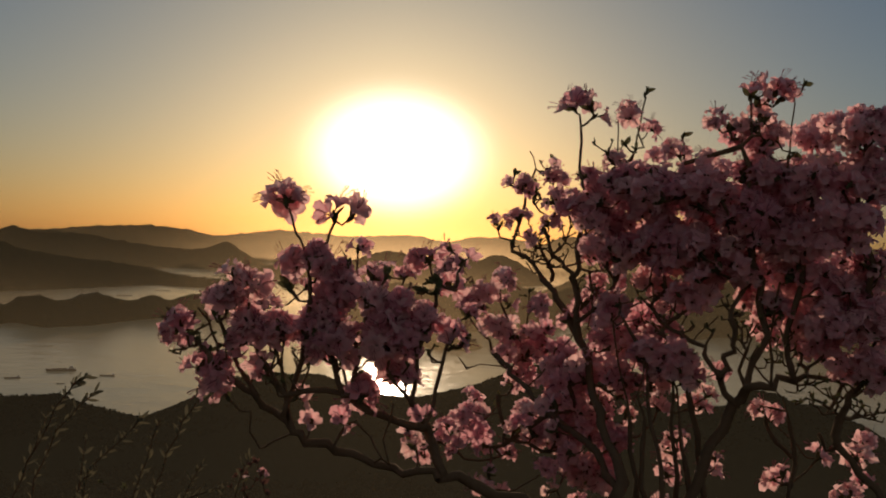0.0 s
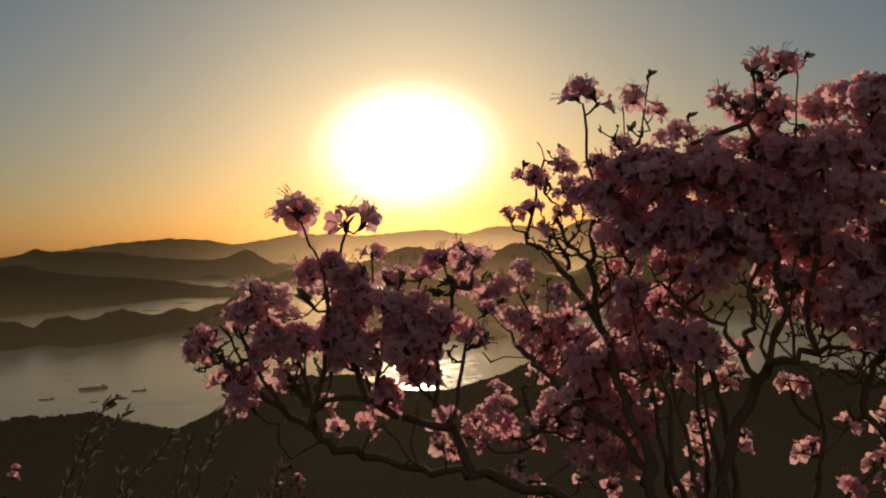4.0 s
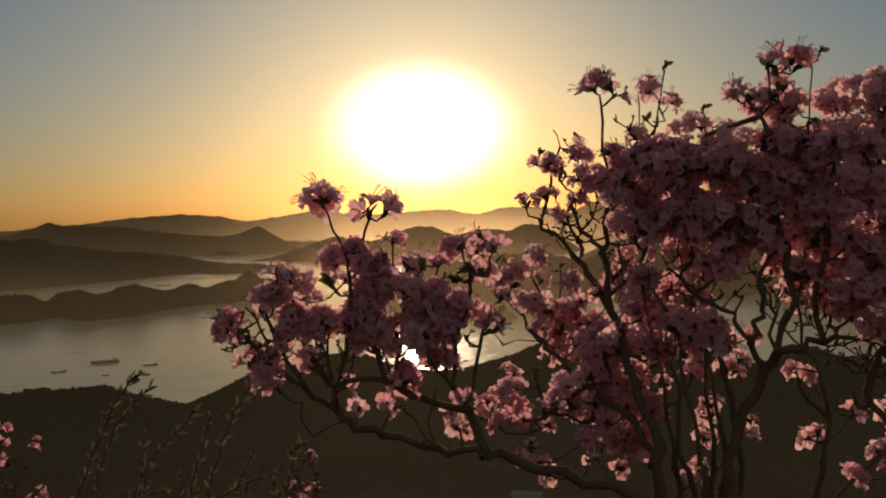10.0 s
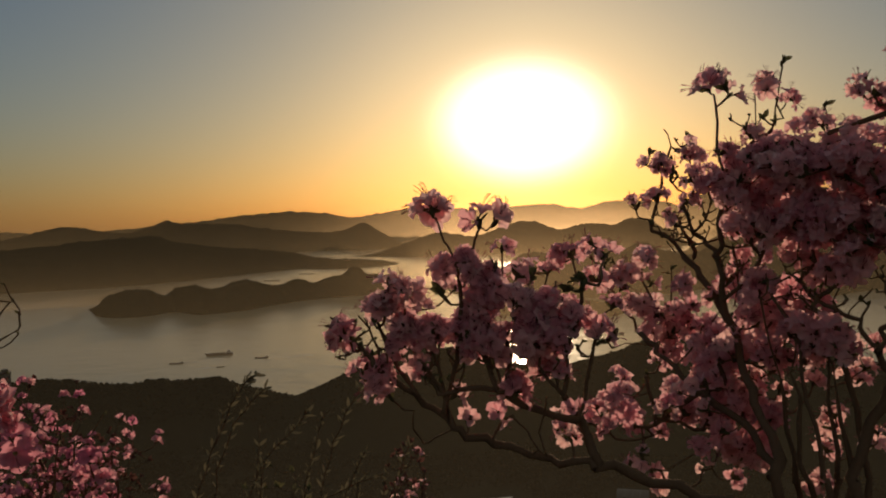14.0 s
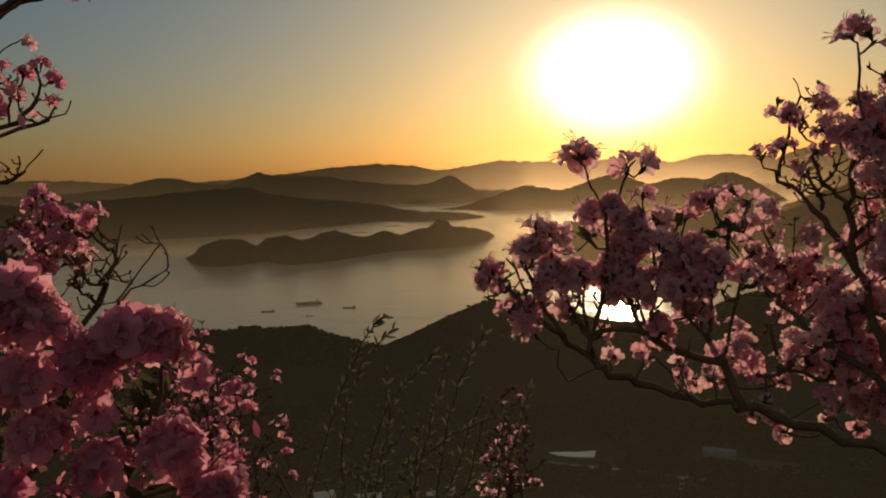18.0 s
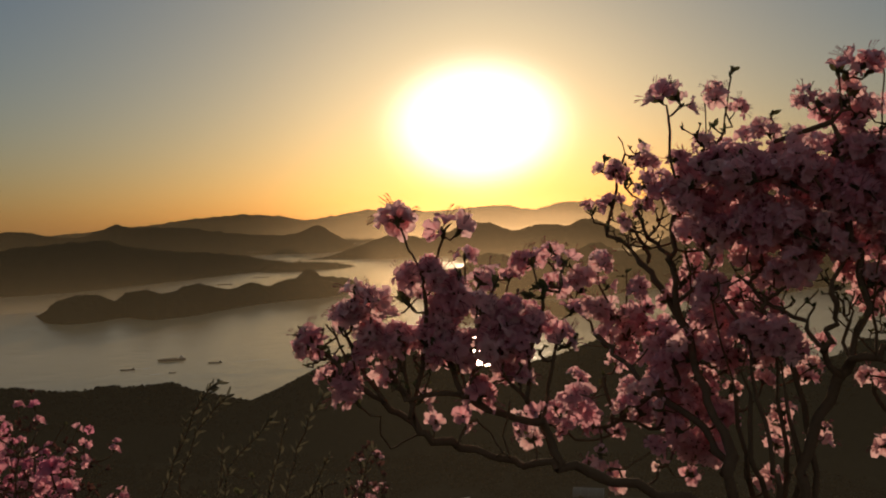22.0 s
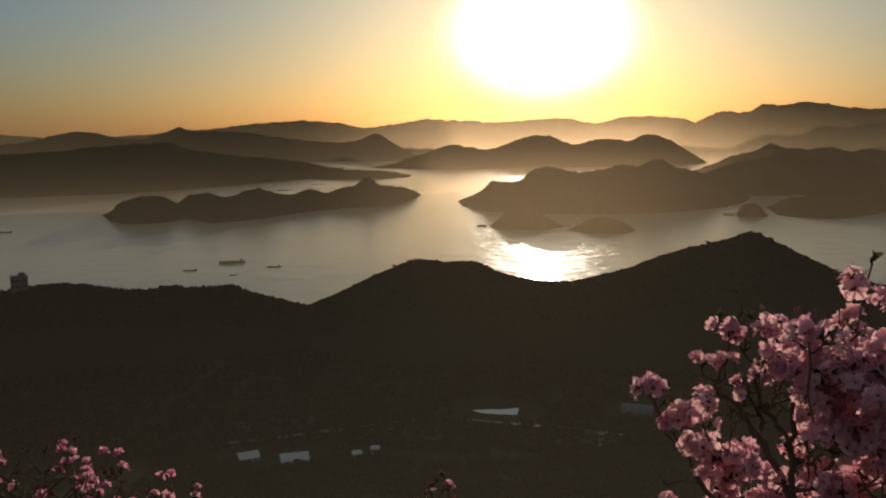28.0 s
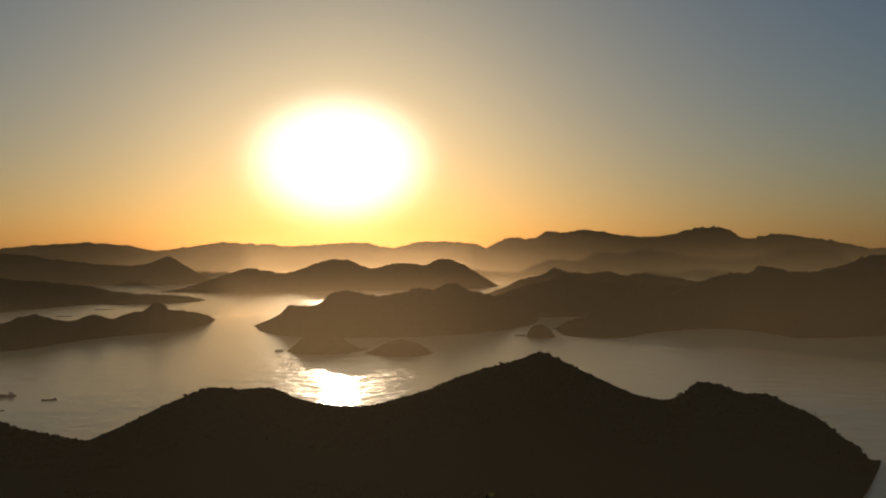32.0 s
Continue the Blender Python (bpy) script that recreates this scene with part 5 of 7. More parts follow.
FRONT_CLUMPS = [
    ((-0.964, 0.726, 99.893), 0.005, 0.005, 3, 'd'),
    ((-0.952, 0.734, 99.871), 0.003, 0.003, 2, 'd'),
    ((-0.909, 0.758, 99.867), 0.008, 0.003, 2, 'o'),
    ((-0.940, 0.744, 99.831), 0.008, 0.007, 3, 'o'),
    ((-0.846, 0.792, 99.866), 0.013, 0.011, 4, 'o'),
    ((-0.815, 0.805, 99.889), 0.006, 0.003, 2, 'o'),
    ((-0.793, 0.816, 99.852), 0.003, 0.006, 2, 'o'),
    ((-0.754, 0.835, 99.799), 0.009, 0.009, 3, 'o'),
    ((-0.710, 0.851, 99.829), 0.004, 0.003, 2, 'o'),
    ((-0.678, 0.865, 99.823), 0.012, 0.005, 3, 'o'),
    ((-0.645, 0.880, 99.779), 0.003, 0.003, 1, 'd'),
    ((-0.823, 0.807, 99.785), 0.008, 0.006, 3, 'o'),
    ((-0.964, 0.734, 99.779), 0.003, 0.003, 2, 'o'),
    ((-0.757, 0.836, 99.739), 0.003, 0.003, 2, 'd'),
]
FRONT_CLUMPS += [
    ((-0.814, 0.814, 99.711), 0.006, 0.006, 3, 'o'),
    ((-0.748, 0.842, 99.670), 0.007, 0.007, 3, 'o'),
    ((-0.666, 0.874, 99.687), 0.011, 0.010, 3, 'o'),
    ((-0.931, 0.755, 99.728), 0.005, 0.003, 2, 'o'),
    ((-0.627, 0.892, 99.632), 0.004, 0.003, 2, 'o'),
    ((-0.848, 0.802, 99.650), 0.003, 0.003, 2, 'd'),
    ((-0.980, 0.731, 99.692), 0.004, 0.004, 2, 'o'),
    ((-0.788, 0.827, 99.631), 0.003, 0.003, 1, 'd'),
    ((-0.917, 0.768, 99.641), 0.005, 0.003, 2, 'd'),
    ((-0.708, 0.859, 99.626), 0.003, 0.003, 1, 'd'),
]
FRONT_FILL = [
    ((-0.950, 0.818, 99.774), 0.062, 0.034, 26, 'gbbB'),
    ((-0.831, 0.872, 99.735), 0.054, 0.036, 22, 'gbB'),
    ((-0.747, 0.904, 99.715), 0.056, 0.050, 30, 'bbgB'),
    ((-0.929, 0.834, 99.664), 0.081, 0.040, 34, 'gbBb'),
    ((-0.762, 0.901, 99.622), 0.074, 0.025, 22, 'gbB'),
    ((-1.016, 0.789, 99.718), 0.033, 0.033, 14, 'gbB'),
]
BACK_CLUMPS = [
    ((-1.513, 1.300, 99.970), 0.035, 0.012, 3, 'd'),
    ((-1.451, 1.300, 99.979), 0.014, 0.012, 2, 'd'),
    ((-1.550, 1.300, 99.918), 0.019, 0.014, 2, 'dr'),
    ((-1.495, 1.300, 99.928), 0.026, 0.018, 4, 'd'),
    ((-1.445, 1.300, 99.904), 0.021, 0.026, 4, 'dr'),
    ((-1.509, 1.300, 99.876), 0.044, 0.014, 5, 'dr'),
    ((-1.589, 1.300, 99.860), 0.026, 0.018, 3, 'd'),
    ((-1.352, 1.300, 99.947), 0.021, 0.023, 4, 'rd'),
    ((-1.343, 1.300, 99.902), 0.026, 0.021, 5, 'rdr'),
    ((-1.189, 1.300, 99.991), 0.014, 0.012, 2, 'd'),
    ((-1.178, 1.300, 99.958), 0.018, 0.011, 2, 'd'),
    ((-1.236, 1.300, 99.922), 0.019, 0.019, 3, 'd'),
    ((-1.148, 1.300, 99.936), 0.023, 0.014, 3, 'd'),
    ((-1.088, 1.300, 99.950), 0.014, 0.012, 2, 'd'),
]
BACK_CLUMPS += [
    ((-1.097, 1.300, 99.918), 0.016, 0.012, 2, 'd'),
    ((-1.191, 1.300, 99.899), 0.030, 0.016, 4, 'dr'),
    ((-1.281, 1.300, 99.884), 0.026, 0.012, 4, 'r'),
    ((-1.208, 1.300, 99.866), 0.044, 0.012, 5, 'dr'),
    ((-1.134, 1.300, 99.876), 0.021, 0.016, 3, 'rd'),
    ((-1.118, 1.300, 99.833), 0.021, 0.030, 5, 'r'),
    ((-1.189, 1.300, 99.921), 0.079, 0.053, 30, 'b'),
    ((-1.447, 1.300, 99.893), 0.088, 0.044, 24, 'b'),
    ((-1.062, 1.300, 99.885), 0.026, 0.053, 12, 'b'),
    ((-1.107, 1.300, 99.811), 0.035, 0.044, 14, 'b'),
]
TREE_LIMBS = [
    [(-1.502, 1.270, 99.489), (-1.457, 1.290, 99.720), (-1.409, 1.285, 99.859), (-1.376, 1.280, 99.949), (-1.355, 1.275, 100.015), (-1.331, 1.270, 100.067), (-1.323, 1.290, 100.099), (-1.306, 1.285, 100.135)],
    [(-1.334, 1.270, 100.064), (-1.369, 1.290, 100.102), (-1.400, 1.285, 100.137), (-1.438, 1.280, 100.147), (-1.484, 1.275, 100.163)],
    [(-1.349, 1.270, 100.101), (-1.377, 1.290, 100.143), (-1.388, 1.285, 100.192), (-1.387, 1.280, 100.210)],
    [(-1.316, 1.270, 100.077), (-1.281, 1.290, 100.107), (-1.224, 1.285, 100.113), (-1.185, 1.280, 100.139), (-1.163, 1.275, 100.183), (-1.167, 1.270, 100.211)],
    [(-1.306, 1.270, 100.084), (-1.258, 1.290, 100.091), (-1.182, 1.285, 100.107), (-1.124, 1.280, 100.120), (-1.098, 1.275, 100.147)],
    [(-1.225, 1.270, 100.110), (-1.242, 1.290, 100.139), (-1.229, 1.285, 100.164)],
]
TREE_LIMBS += [
    [(-1.355, 1.270, 99.980), (-1.308, 1.290, 100.006), (-1.234, 1.285, 100.016), (-1.193, 1.280, 100.036), (-1.162, 1.275, 100.064)],
    [(-1.215, 1.270, 100.020), (-1.225, 1.290, 100.039), (-1.222, 1.285, 100.054)],
    [(-1.363, 1.270, 99.983), (-1.399, 1.290, 100.015), (-1.415, 1.285, 100.049)],
    [(-1.293, 1.270, 100.134), (-1.284, 1.290, 100.202), (-1.271, 1.285, 100.227), (-1.295, 1.280, 100.248), (-1.296, 1.275, 100.282)],
    [(-1.293, 1.270, 100.134), (-1.327, 1.290, 100.189), (-1.324, 1.285, 100.253), (-1.339, 1.280, 100.281)],
    [(-1.260, 1.270, 100.204), (-1.259, 1.290, 100.237), (-1.257, 1.285, 100.268), (-1.247, 1.280, 100.296)],
    [(-1.238, 1.270, 100.235), (-1.227, 1.290, 100.253), (-1.198, 1.285, 100.262)],
    [(-1.145, 1.270, 100.113), (-1.144, 1.290, 100.137), (-1.140, 1.285, 100.158)],
]
TREE_LIMBS += [
    [(-1.293, 1.270, 100.134), (-1.271, 1.290, 100.158), (-1.248, 1.285, 100.203)],
]
TREE_CLUMPS = [
    ((-1.385, 1.280, 100.224), 0.013, 0.011, 4, 'd'),
    ((-1.349, 1.280, 100.188), 0.009, 0.004, 2, 'd'),
    ((-1.325, 1.280, 100.177), 0.006, 0.004, 2, 'd'),
    ((-1.296, 1.280, 100.190), 0.004, 0.004, 1, 'd'),
    ((-1.259, 1.280, 100.196), 0.006, 0.009, 2, 'd'),
    ((-1.240, 1.280, 100.222), 0.004, 0.004, 1, 'd'),
    ((-1.199, 1.280, 100.207), 0.004, 0.006, 2, 'd'),
    ((-1.164, 1.280, 100.219), 0.009, 0.004, 2, 'd'),
    ((-1.139, 1.280, 100.192), 0.008, 0.006, 2, 'd'),
    ((-1.137, 1.280, 100.154), 0.004, 0.004, 1, 'd'),
    ((-1.220, 1.280, 100.171), 0.009, 0.013, 3, 'd'),
    ((-1.266, 1.280, 100.157), 0.013, 0.013, 4, 'd'),
    ((-1.292, 1.280, 100.125), 0.013, 0.006, 2, 'd'),
    ((-1.348, 1.280, 100.125), 0.006, 0.004, 2, 'd'),
]
TREE_CLUMPS += [
    ((-1.185, 1.280, 100.126), 0.004, 0.004, 1, 'd'),
    ((-1.188, 1.280, 100.263), 0.004, 0.004, 1, 'p'),
    ((-1.264, 1.280, 100.024), 0.004, 0.004, 1, 'd'),
    ((-1.279, 1.280, 100.195), 0.060, 0.052, 20, 'b'),
    ((-1.312, 1.280, 100.144), 0.069, 0.035, 16, 'b'),
    ((-1.163, 1.280, 100.144), 0.035, 0.035, 8, 'b'),
    ((-1.241, 1.280, 100.032), 0.043, 0.022, 8, 'b'),
    ((-1.382, 1.280, 100.028), 0.017, 0.026, 4, 'b'),
    ((-1.454, 1.280, 100.160), 0.026, 0.010, 4, 'b'),
]
EDGE_LIMBS = [
    [(-1.075, 0.700, 99.968), (-1.007, 0.713, 100.014), (-0.963, 0.727, 100.046), (-0.940, 0.740, 100.080), (-0.967, 0.753, 100.118), (-0.987, 0.767, 100.152), (-1.017, 0.780, 100.184)],
    [(-0.996, 0.780, 100.180), (-0.971, 0.794, 100.187), (-0.936, 0.809, 100.189), (-0.896, 0.823, 100.194), (-0.864, 0.837, 100.202), (-0.837, 0.851, 100.221), (-0.816, 0.866, 100.246), (-0.810, 0.880, 100.273)],
    [(-0.996, 0.790, 100.086), (-0.998, 0.810, 100.116), (-0.997, 0.805, 100.148), (-0.951, 0.800, 100.178), (-0.928, 0.795, 100.217), (-0.913, 0.790, 100.257)],
    [(-0.973, 0.790, 100.151), (-0.946, 0.810, 100.168), (-0.920, 0.805, 100.186)],
    [(-0.919, 0.790, 100.218), (-0.889, 0.810, 100.235), (-0.851, 0.805, 100.249)],
    [(-1.003, 0.790, 100.140), (-1.010, 0.810, 100.177), (-0.982, 0.805, 100.191), (-0.944, 0.800, 100.210), (-0.927, 0.795, 100.246)],
]
EDGE_LIMBS += [
    [(-0.837, 0.850, 100.221), (-0.821, 0.870, 100.230)],
    [(-0.895, 0.820, 100.193), (-0.901, 0.840, 100.204), (-0.884, 0.835, 100.207)],
    [(-0.970, 0.790, 100.187), (-0.989, 0.810, 100.227), (-0.985, 0.805, 100.255)],
]
EDGE_CLUMPS = [
    ((-1.002, 0.800, 100.247), 0.012, 0.012, 3, 'd'),
    ((-0.960, 0.800, 100.247), 0.011, 0.009, 3, 'd'),
    ((-1.003, 0.800, 100.226), 0.008, 0.004, 1, 'd'),
    ((-0.960, 0.800, 100.223), 0.007, 0.008, 1, 'd'),
    ((-0.726, 0.800, 100.234), 0.007, 0.006, 1, 'd'),
    ((-0.904, 0.800, 100.197), 0.002, 0.002, 1, 'b'),
    ((-0.987, 0.800, 100.201), 0.003, 0.006, 2, 'b'),
    ((-0.763, 0.800, 100.213), 0.002, 0.002, 1, 'b'),
    ((-0.852, 0.800, 100.199), 0.002, 0.002, 1, 'b'),
    ((-0.740, 0.800, 100.260), 0.006, 0.006, 2, 'd'),
    ((-0.794, 0.800, 100.219), 0.003, 0.004, 2, 'b'),
    ((-0.936, 0.800, 100.227), 0.008, 0.011, 4, 'b'),
]
SHOOTS = [
    [(-0.816, 1.570, 99.319), (-0.782, 1.590, 99.448), (-0.736, 1.585, 99.570), (-0.701, 1.580, 99.643), (-0.673, 1.575, 99.692), (-0.652, 1.570, 99.715), (-0.641, 1.590, 99.723)],
    [(-0.746, 1.600, 99.423), (-0.738, 1.620, 99.529), (-0.702, 1.615, 99.622), (-0.657, 1.610, 99.669), (-0.630, 1.605, 99.695)],
    [(-0.703, 1.570, 99.323), (-0.661, 1.590, 99.491), (-0.624, 1.585, 99.562), (-0.582, 1.580, 99.608), (-0.547, 1.575, 99.643), (-0.530, 1.570, 99.660)],
    [(-0.539, 1.570, 99.345), (-0.515, 1.590, 99.507), (-0.489, 1.585, 99.599), (-0.460, 1.580, 99.656), (-0.431, 1.575, 99.703)],
    [(-0.578, 1.570, 99.433), (-0.508, 1.590, 99.489), (-0.446, 1.585, 99.522), (-0.391, 1.580, 99.543)],
    [(-0.423, 1.570, 99.355), (-0.382, 1.590, 99.474), (-0.363, 1.585, 99.544), (-0.344, 1.580, 99.595)],
]
SHOOTS += [
    [(-0.485, 1.570, 99.350), (-0.461, 1.590, 99.450), (-0.442, 1.585, 99.522)],
]
SHOOTS_RIGHT = [
    [(-0.638, 1.610, 99.199), (-0.599, 1.630, 99.363), (-0.558, 1.625, 99.507), (-0.516, 1.620, 99.648)],
    [(-0.680, 1.540, 99.225), (-0.651, 1.560, 99.407), (-0.621, 1.555, 99.526), (-0.611, 1.550, 99.573)],
    [(-0.584, 1.650, 99.175), (-0.532, 1.670, 99.355), (-0.490, 1.665, 99.478), (-0.448, 1.660, 99.563)],
    [(-0.632, 1.690, 99.189), (-0.564, 1.710, 99.288), (-0.480, 1.705, 99.359), (-0.406, 1.700, 99.426)],
    [(-0.547, 1.740, 99.140), (-0.484, 1.760, 99.277), (-0.441, 1.755, 99.406), (-0.431, 1.750, 99.494)],
]
ARCH_TOP = [(Vector(p), k) for p, k in (((-0.266, 1.164, 99.890), "t"), ((-0.227, 1.113, 99.895), "t"), ((-0.243, 1.107, 99.880), "t"), ((-0.206, 1.132, 99.867), "t"), ((-0.182, 1.133, 99.919), "t"), ((-0.149, 1.126, 99.944), "t"), ((-0.130, 1.131, 99.928), "t"), ((-0.117, 1.123, 99.969), "t"), ((-0.099, 1.132, 99.935), "t"), ((-0.087, 1.200, 99.937), "t"), ((-0.063, 1.195, 99.934), "t"), ((-0.042, 1.168, 99.958), "t"), ((-0.029, 1.153, 99.957), "t"), ((-0.002, 1.140, 99.973), "t"), ((0.014, 1.105, 99.961), "t"), ((-0.103, 1.105, 99.905), "t"), ((-0.073, 1.157, 99.895), "t"), ((-0.037, 1.165, 99.895), "t"), ((0.000, 1.121, 99.929), "t"), ((0.020, 1.148, 99.892), "t"), ((-0.133, 1.145, 99.874), "t"), ((-0.048, 1.137, 99.878), "t"), ((-0.091, 1.131, 99.871), "t"), ((-0.017, 1.140, 99.874), "t"),)]
LOW_HEADS = [(Vector(p), k) for p, k in (((-0.060, 1.677, 99.606), "T"), ((-0.044, 1.704, 99.584), "T"), ((-0.071, 1.684, 99.626), "T"), ((-0.001, 1.706, 99.638), "T"), ((0.030, 1.574, 99.682), "T"), ((0.050, 1.594, 99.653), "T"), ((0.072, 1.644, 99.621), "T"), ((0.021, 1.683, 99.600), "T"), ((0.041, 1.614, 99.689), "T"), ((-0.012, 1.693, 99.614), "T"), ((0.111, 1.676, 99.602), "T"), ((0.129, 1.571, 99.678), "T"), ((0.156, 1.649, 99.641), "T"), ((0.117, 1.605, 99.655), "T"), ((0.169, 1.552, 99.603), "T"), ((0.075, 1.572, 99.587), "T"), ((0.061, 1.602, 99.558), "T"), ((0.090, 1.574, 99.562), "T"), ((0.109, 1.568, 99.538), "T"), ((0.188, 1.563, 99.670), "T"), ((0.229, 1.651, 99.693), "T"), ((0.255, 1.620, 99.648), "T"), ((0.284, 1.670, 99.679), "T"), ((0.313, 1.656, 99.661), "T"), ((0.244, 1.612, 99.752), "T"), ((0.306, 1.739, 99.754), "T"), ((0.215, 1.544, 99.635), "T"), ((0.275, 1.613, 99.608), "T"),)]
LOW_HEADS += [(Vector(p), k) for p, k in (((0.233, 1.607, 99.671), "T"), ((0.205, 1.628, 99.625), "T"), ((0.286, 1.562, 99.656), "T"), ((0.281, 1.720, 99.702), "T"), ((0.217, 1.641, 99.737), "T"), ((0.219, 1.578, 99.777), "T"), ((0.325, 1.663, 99.681), "T"), ((0.170, 1.584, 99.706), "T"), ((0.153, 1.672, 99.678), "T"), ((0.243, 1.602, 99.601), "T"), ((0.187, 1.644, 99.542), "T"), ((0.247, 1.706, 99.509), "T"),)]
CROWN_LOW = [(Vector(p), k) for p, k in (((0.385, 1.528, 99.669), "T"), ((0.380, 1.538, 99.647), "T"), ((0.384, 1.582, 99.597), "T"), ((0.358, 1.513, 99.562), "T"), ((0.343, 1.509, 99.548), "T"), ((0.461, 1.632, 99.729), "T"), ((0.459, 1.663, 99.702), "T"), ((0.571, 1.658, 99.704), "T"), ((0.536, 1.513, 99.721), "T"), ((0.557, 1.545, 99.607), "T"), ((0.562, 1.520, 99.619), "T"), ((0.635, 1.561, 99.643), "T"), ((0.671, 1.510, 99.598), "T"), ((0.693, 1.592, 99.566), "T"), ((0.683, 1.499, 99.686), "T"), ((0.648, 1.441, 99.672), "T"), ((0.381, 1.686, 99.783), "T"), ((0.329, 1.587, 99.806), "T"), ((0.407, 1.663, 99.765), "T"), ((0.381, 1.641, 99.748), "T"), ((0.482, 1.667, 99.586), "T"), ((0.359, 1.658, 99.761), "T"), ((0.698, 1.530, 99.612), "T"), ((0.457, 1.548, 99.635), "T"), ((0.395, 1.655, 99.808), "T"), ((0.409, 1.589, 99.796), "T"), ((0.692, 1.545, 99.550), "T"), ((0.620, 1.522, 99.546), "T"),)]
CROWN_LOW += [(Vector(p), k) for p, k in (((0.318, 1.579, 99.757), "T"),)]
FRONT_LIMBS = [
    [(-0.865, 0.695, 99.472), (-0.871, 0.748, 99.624), (-0.893, 0.759, 99.762), (-0.938, 0.784, 99.827)],
    [(-0.855, 0.741, 99.557), (-0.828, 0.862, 99.677), (-0.792, 0.883, 99.750), (-0.840, 0.862, 99.844)],
    [(-0.806, 0.735, 99.565), (-0.744, 0.889, 99.628), (-0.700, 0.901, 99.734), (-0.696, 0.891, 99.811)],
    [(-0.846, 0.692, 99.613), (-0.907, 0.687, 99.712), (-0.936, 0.700, 99.809)],
    [(-0.761, 0.845, 99.597), (-0.649, 0.888, 99.636), (-0.616, 0.892, 99.667)],
]
BACK_LIMBS = [
    [(-1.298, 1.100, 99.451), (-1.351, 1.201, 99.739), (-1.345, 1.159, 99.905), (-1.364, 1.158, 99.968)],
    [(-1.212, 1.201, 99.529), (-1.263, 1.321, 99.763), (-1.229, 1.348, 99.907), (-1.202, 1.374, 99.972)],
    [(-1.186, 1.318, 99.675), (-1.117, 1.359, 99.747), (-1.068, 1.371, 99.801), (-1.050, 1.469, 99.828)],
    [(-1.163, 1.327, 99.707), (-1.105, 1.329, 99.785), (-1.087, 1.368, 99.857), (-1.077, 1.371, 99.923)],
    [(-1.118, 1.402, 99.774), (-1.092, 1.451, 99.836), (-1.025, 1.416, 99.885)],
    [(-1.226, 1.327, 99.763), (-1.244, 1.263, 99.860), (-1.282, 1.281, 99.914)],
    [(-1.080, 1.286, 99.290), (-0.995, 1.367, 99.401), (-0.979, 1.441, 99.516), (-0.955, 1.438, 99.633)],
    [(-0.989, 1.273, 99.360), (-0.917, 1.411, 99.426), (-0.909, 1.456, 99.516)],
]
BACK_HEADS = [(Vector(p), k) for p, k in (((-1.319, 1.117, 99.980), "s"), ((-1.342, 1.164, 99.967), "s"), ((-1.349, 1.131, 99.960), "s"), ((-1.267, 1.116, 99.958), "s"), ((-1.356, 1.121, 99.930), "s"), ((-1.349, 1.152, 99.917), "s"), ((-1.332, 1.201, 99.911), "s"), ((-1.348, 1.262, 99.917), "s"), ((-1.378, 1.125, 99.899), "s"), ((-1.488, 1.209, 99.870), "s"), ((-1.411, 1.234, 99.877), "s"), ((-1.277, 1.399, 99.985), "s"), ((-1.226, 1.369, 99.973), "s"), ((-1.248, 1.343, 99.958), "s"), ((-1.187, 1.351, 99.944), "s"), ((-1.199, 1.421, 99.946), "s"), ((-1.124, 1.347, 99.937), "s"), ((-1.184, 1.370, 99.915), "s"), ((-1.234, 1.356, 99.917), "s"), ((-1.242, 1.300, 99.922), "s"), ((-1.221, 1.242, 99.905), "s"), ((-1.166, 1.222, 99.896), "s"), ((-1.129, 1.257, 99.902), "s"), ((-1.145, 1.325, 99.885), "s"), ((-1.284, 1.280, 99.892), "s"), ((-1.256, 1.358, 99.861), "s"), ((-1.129, 1.446, 99.919), "b"), ((-1.043, 1.386, 99.904), "b"),)]
BACK_HEADS += [(Vector(p), k) for p, k in (((-1.097, 1.527, 99.875), "b"), ((-0.999, 1.398, 99.830), "b"), ((-1.154, 1.424, 99.852), "b"), ((-1.030, 1.320, 99.840), "b"), ((-1.341, 1.288, 99.948), "s"), ((-1.312, 1.285, 99.925), "s"), ((-1.399, 1.293, 99.859), "s"), ((-1.358, 1.313, 99.867), "s"), ((-1.211, 1.371, 99.847), "s"), ((-1.198, 1.427, 99.852), "s"), ((-1.425, 1.189, 99.850), "s"), ((-1.428, 1.138, 99.835), "s"), ((-1.294, 1.143, 99.855), "s"), ((-1.047, 1.426, 99.757), "b"), ((-1.106, 1.514, 99.909), "b"), ((-1.104, 1.319, 99.865), "b"), ((-1.226, 1.452, 99.908), "b"), ((-1.254, 1.293, 99.867), "b"), ((-1.223, 1.271, 99.867), "b"), ((-1.205, 1.167, 99.939), "b"), ((-1.093, 1.372, 99.860), "b"), ((-1.116, 1.285, 99.816), "b"), ((-1.226, 1.355, 99.929), "b"), ((-1.142, 1.482, 99.816), "b"), ((-1.181, 1.457, 99.814), "b"), ((-1.046, 1.468, 99.859), "b"), ((-1.078, 1.382, 99.868), "b"), ((-1.091, 1.286, 99.829), "b"),)]
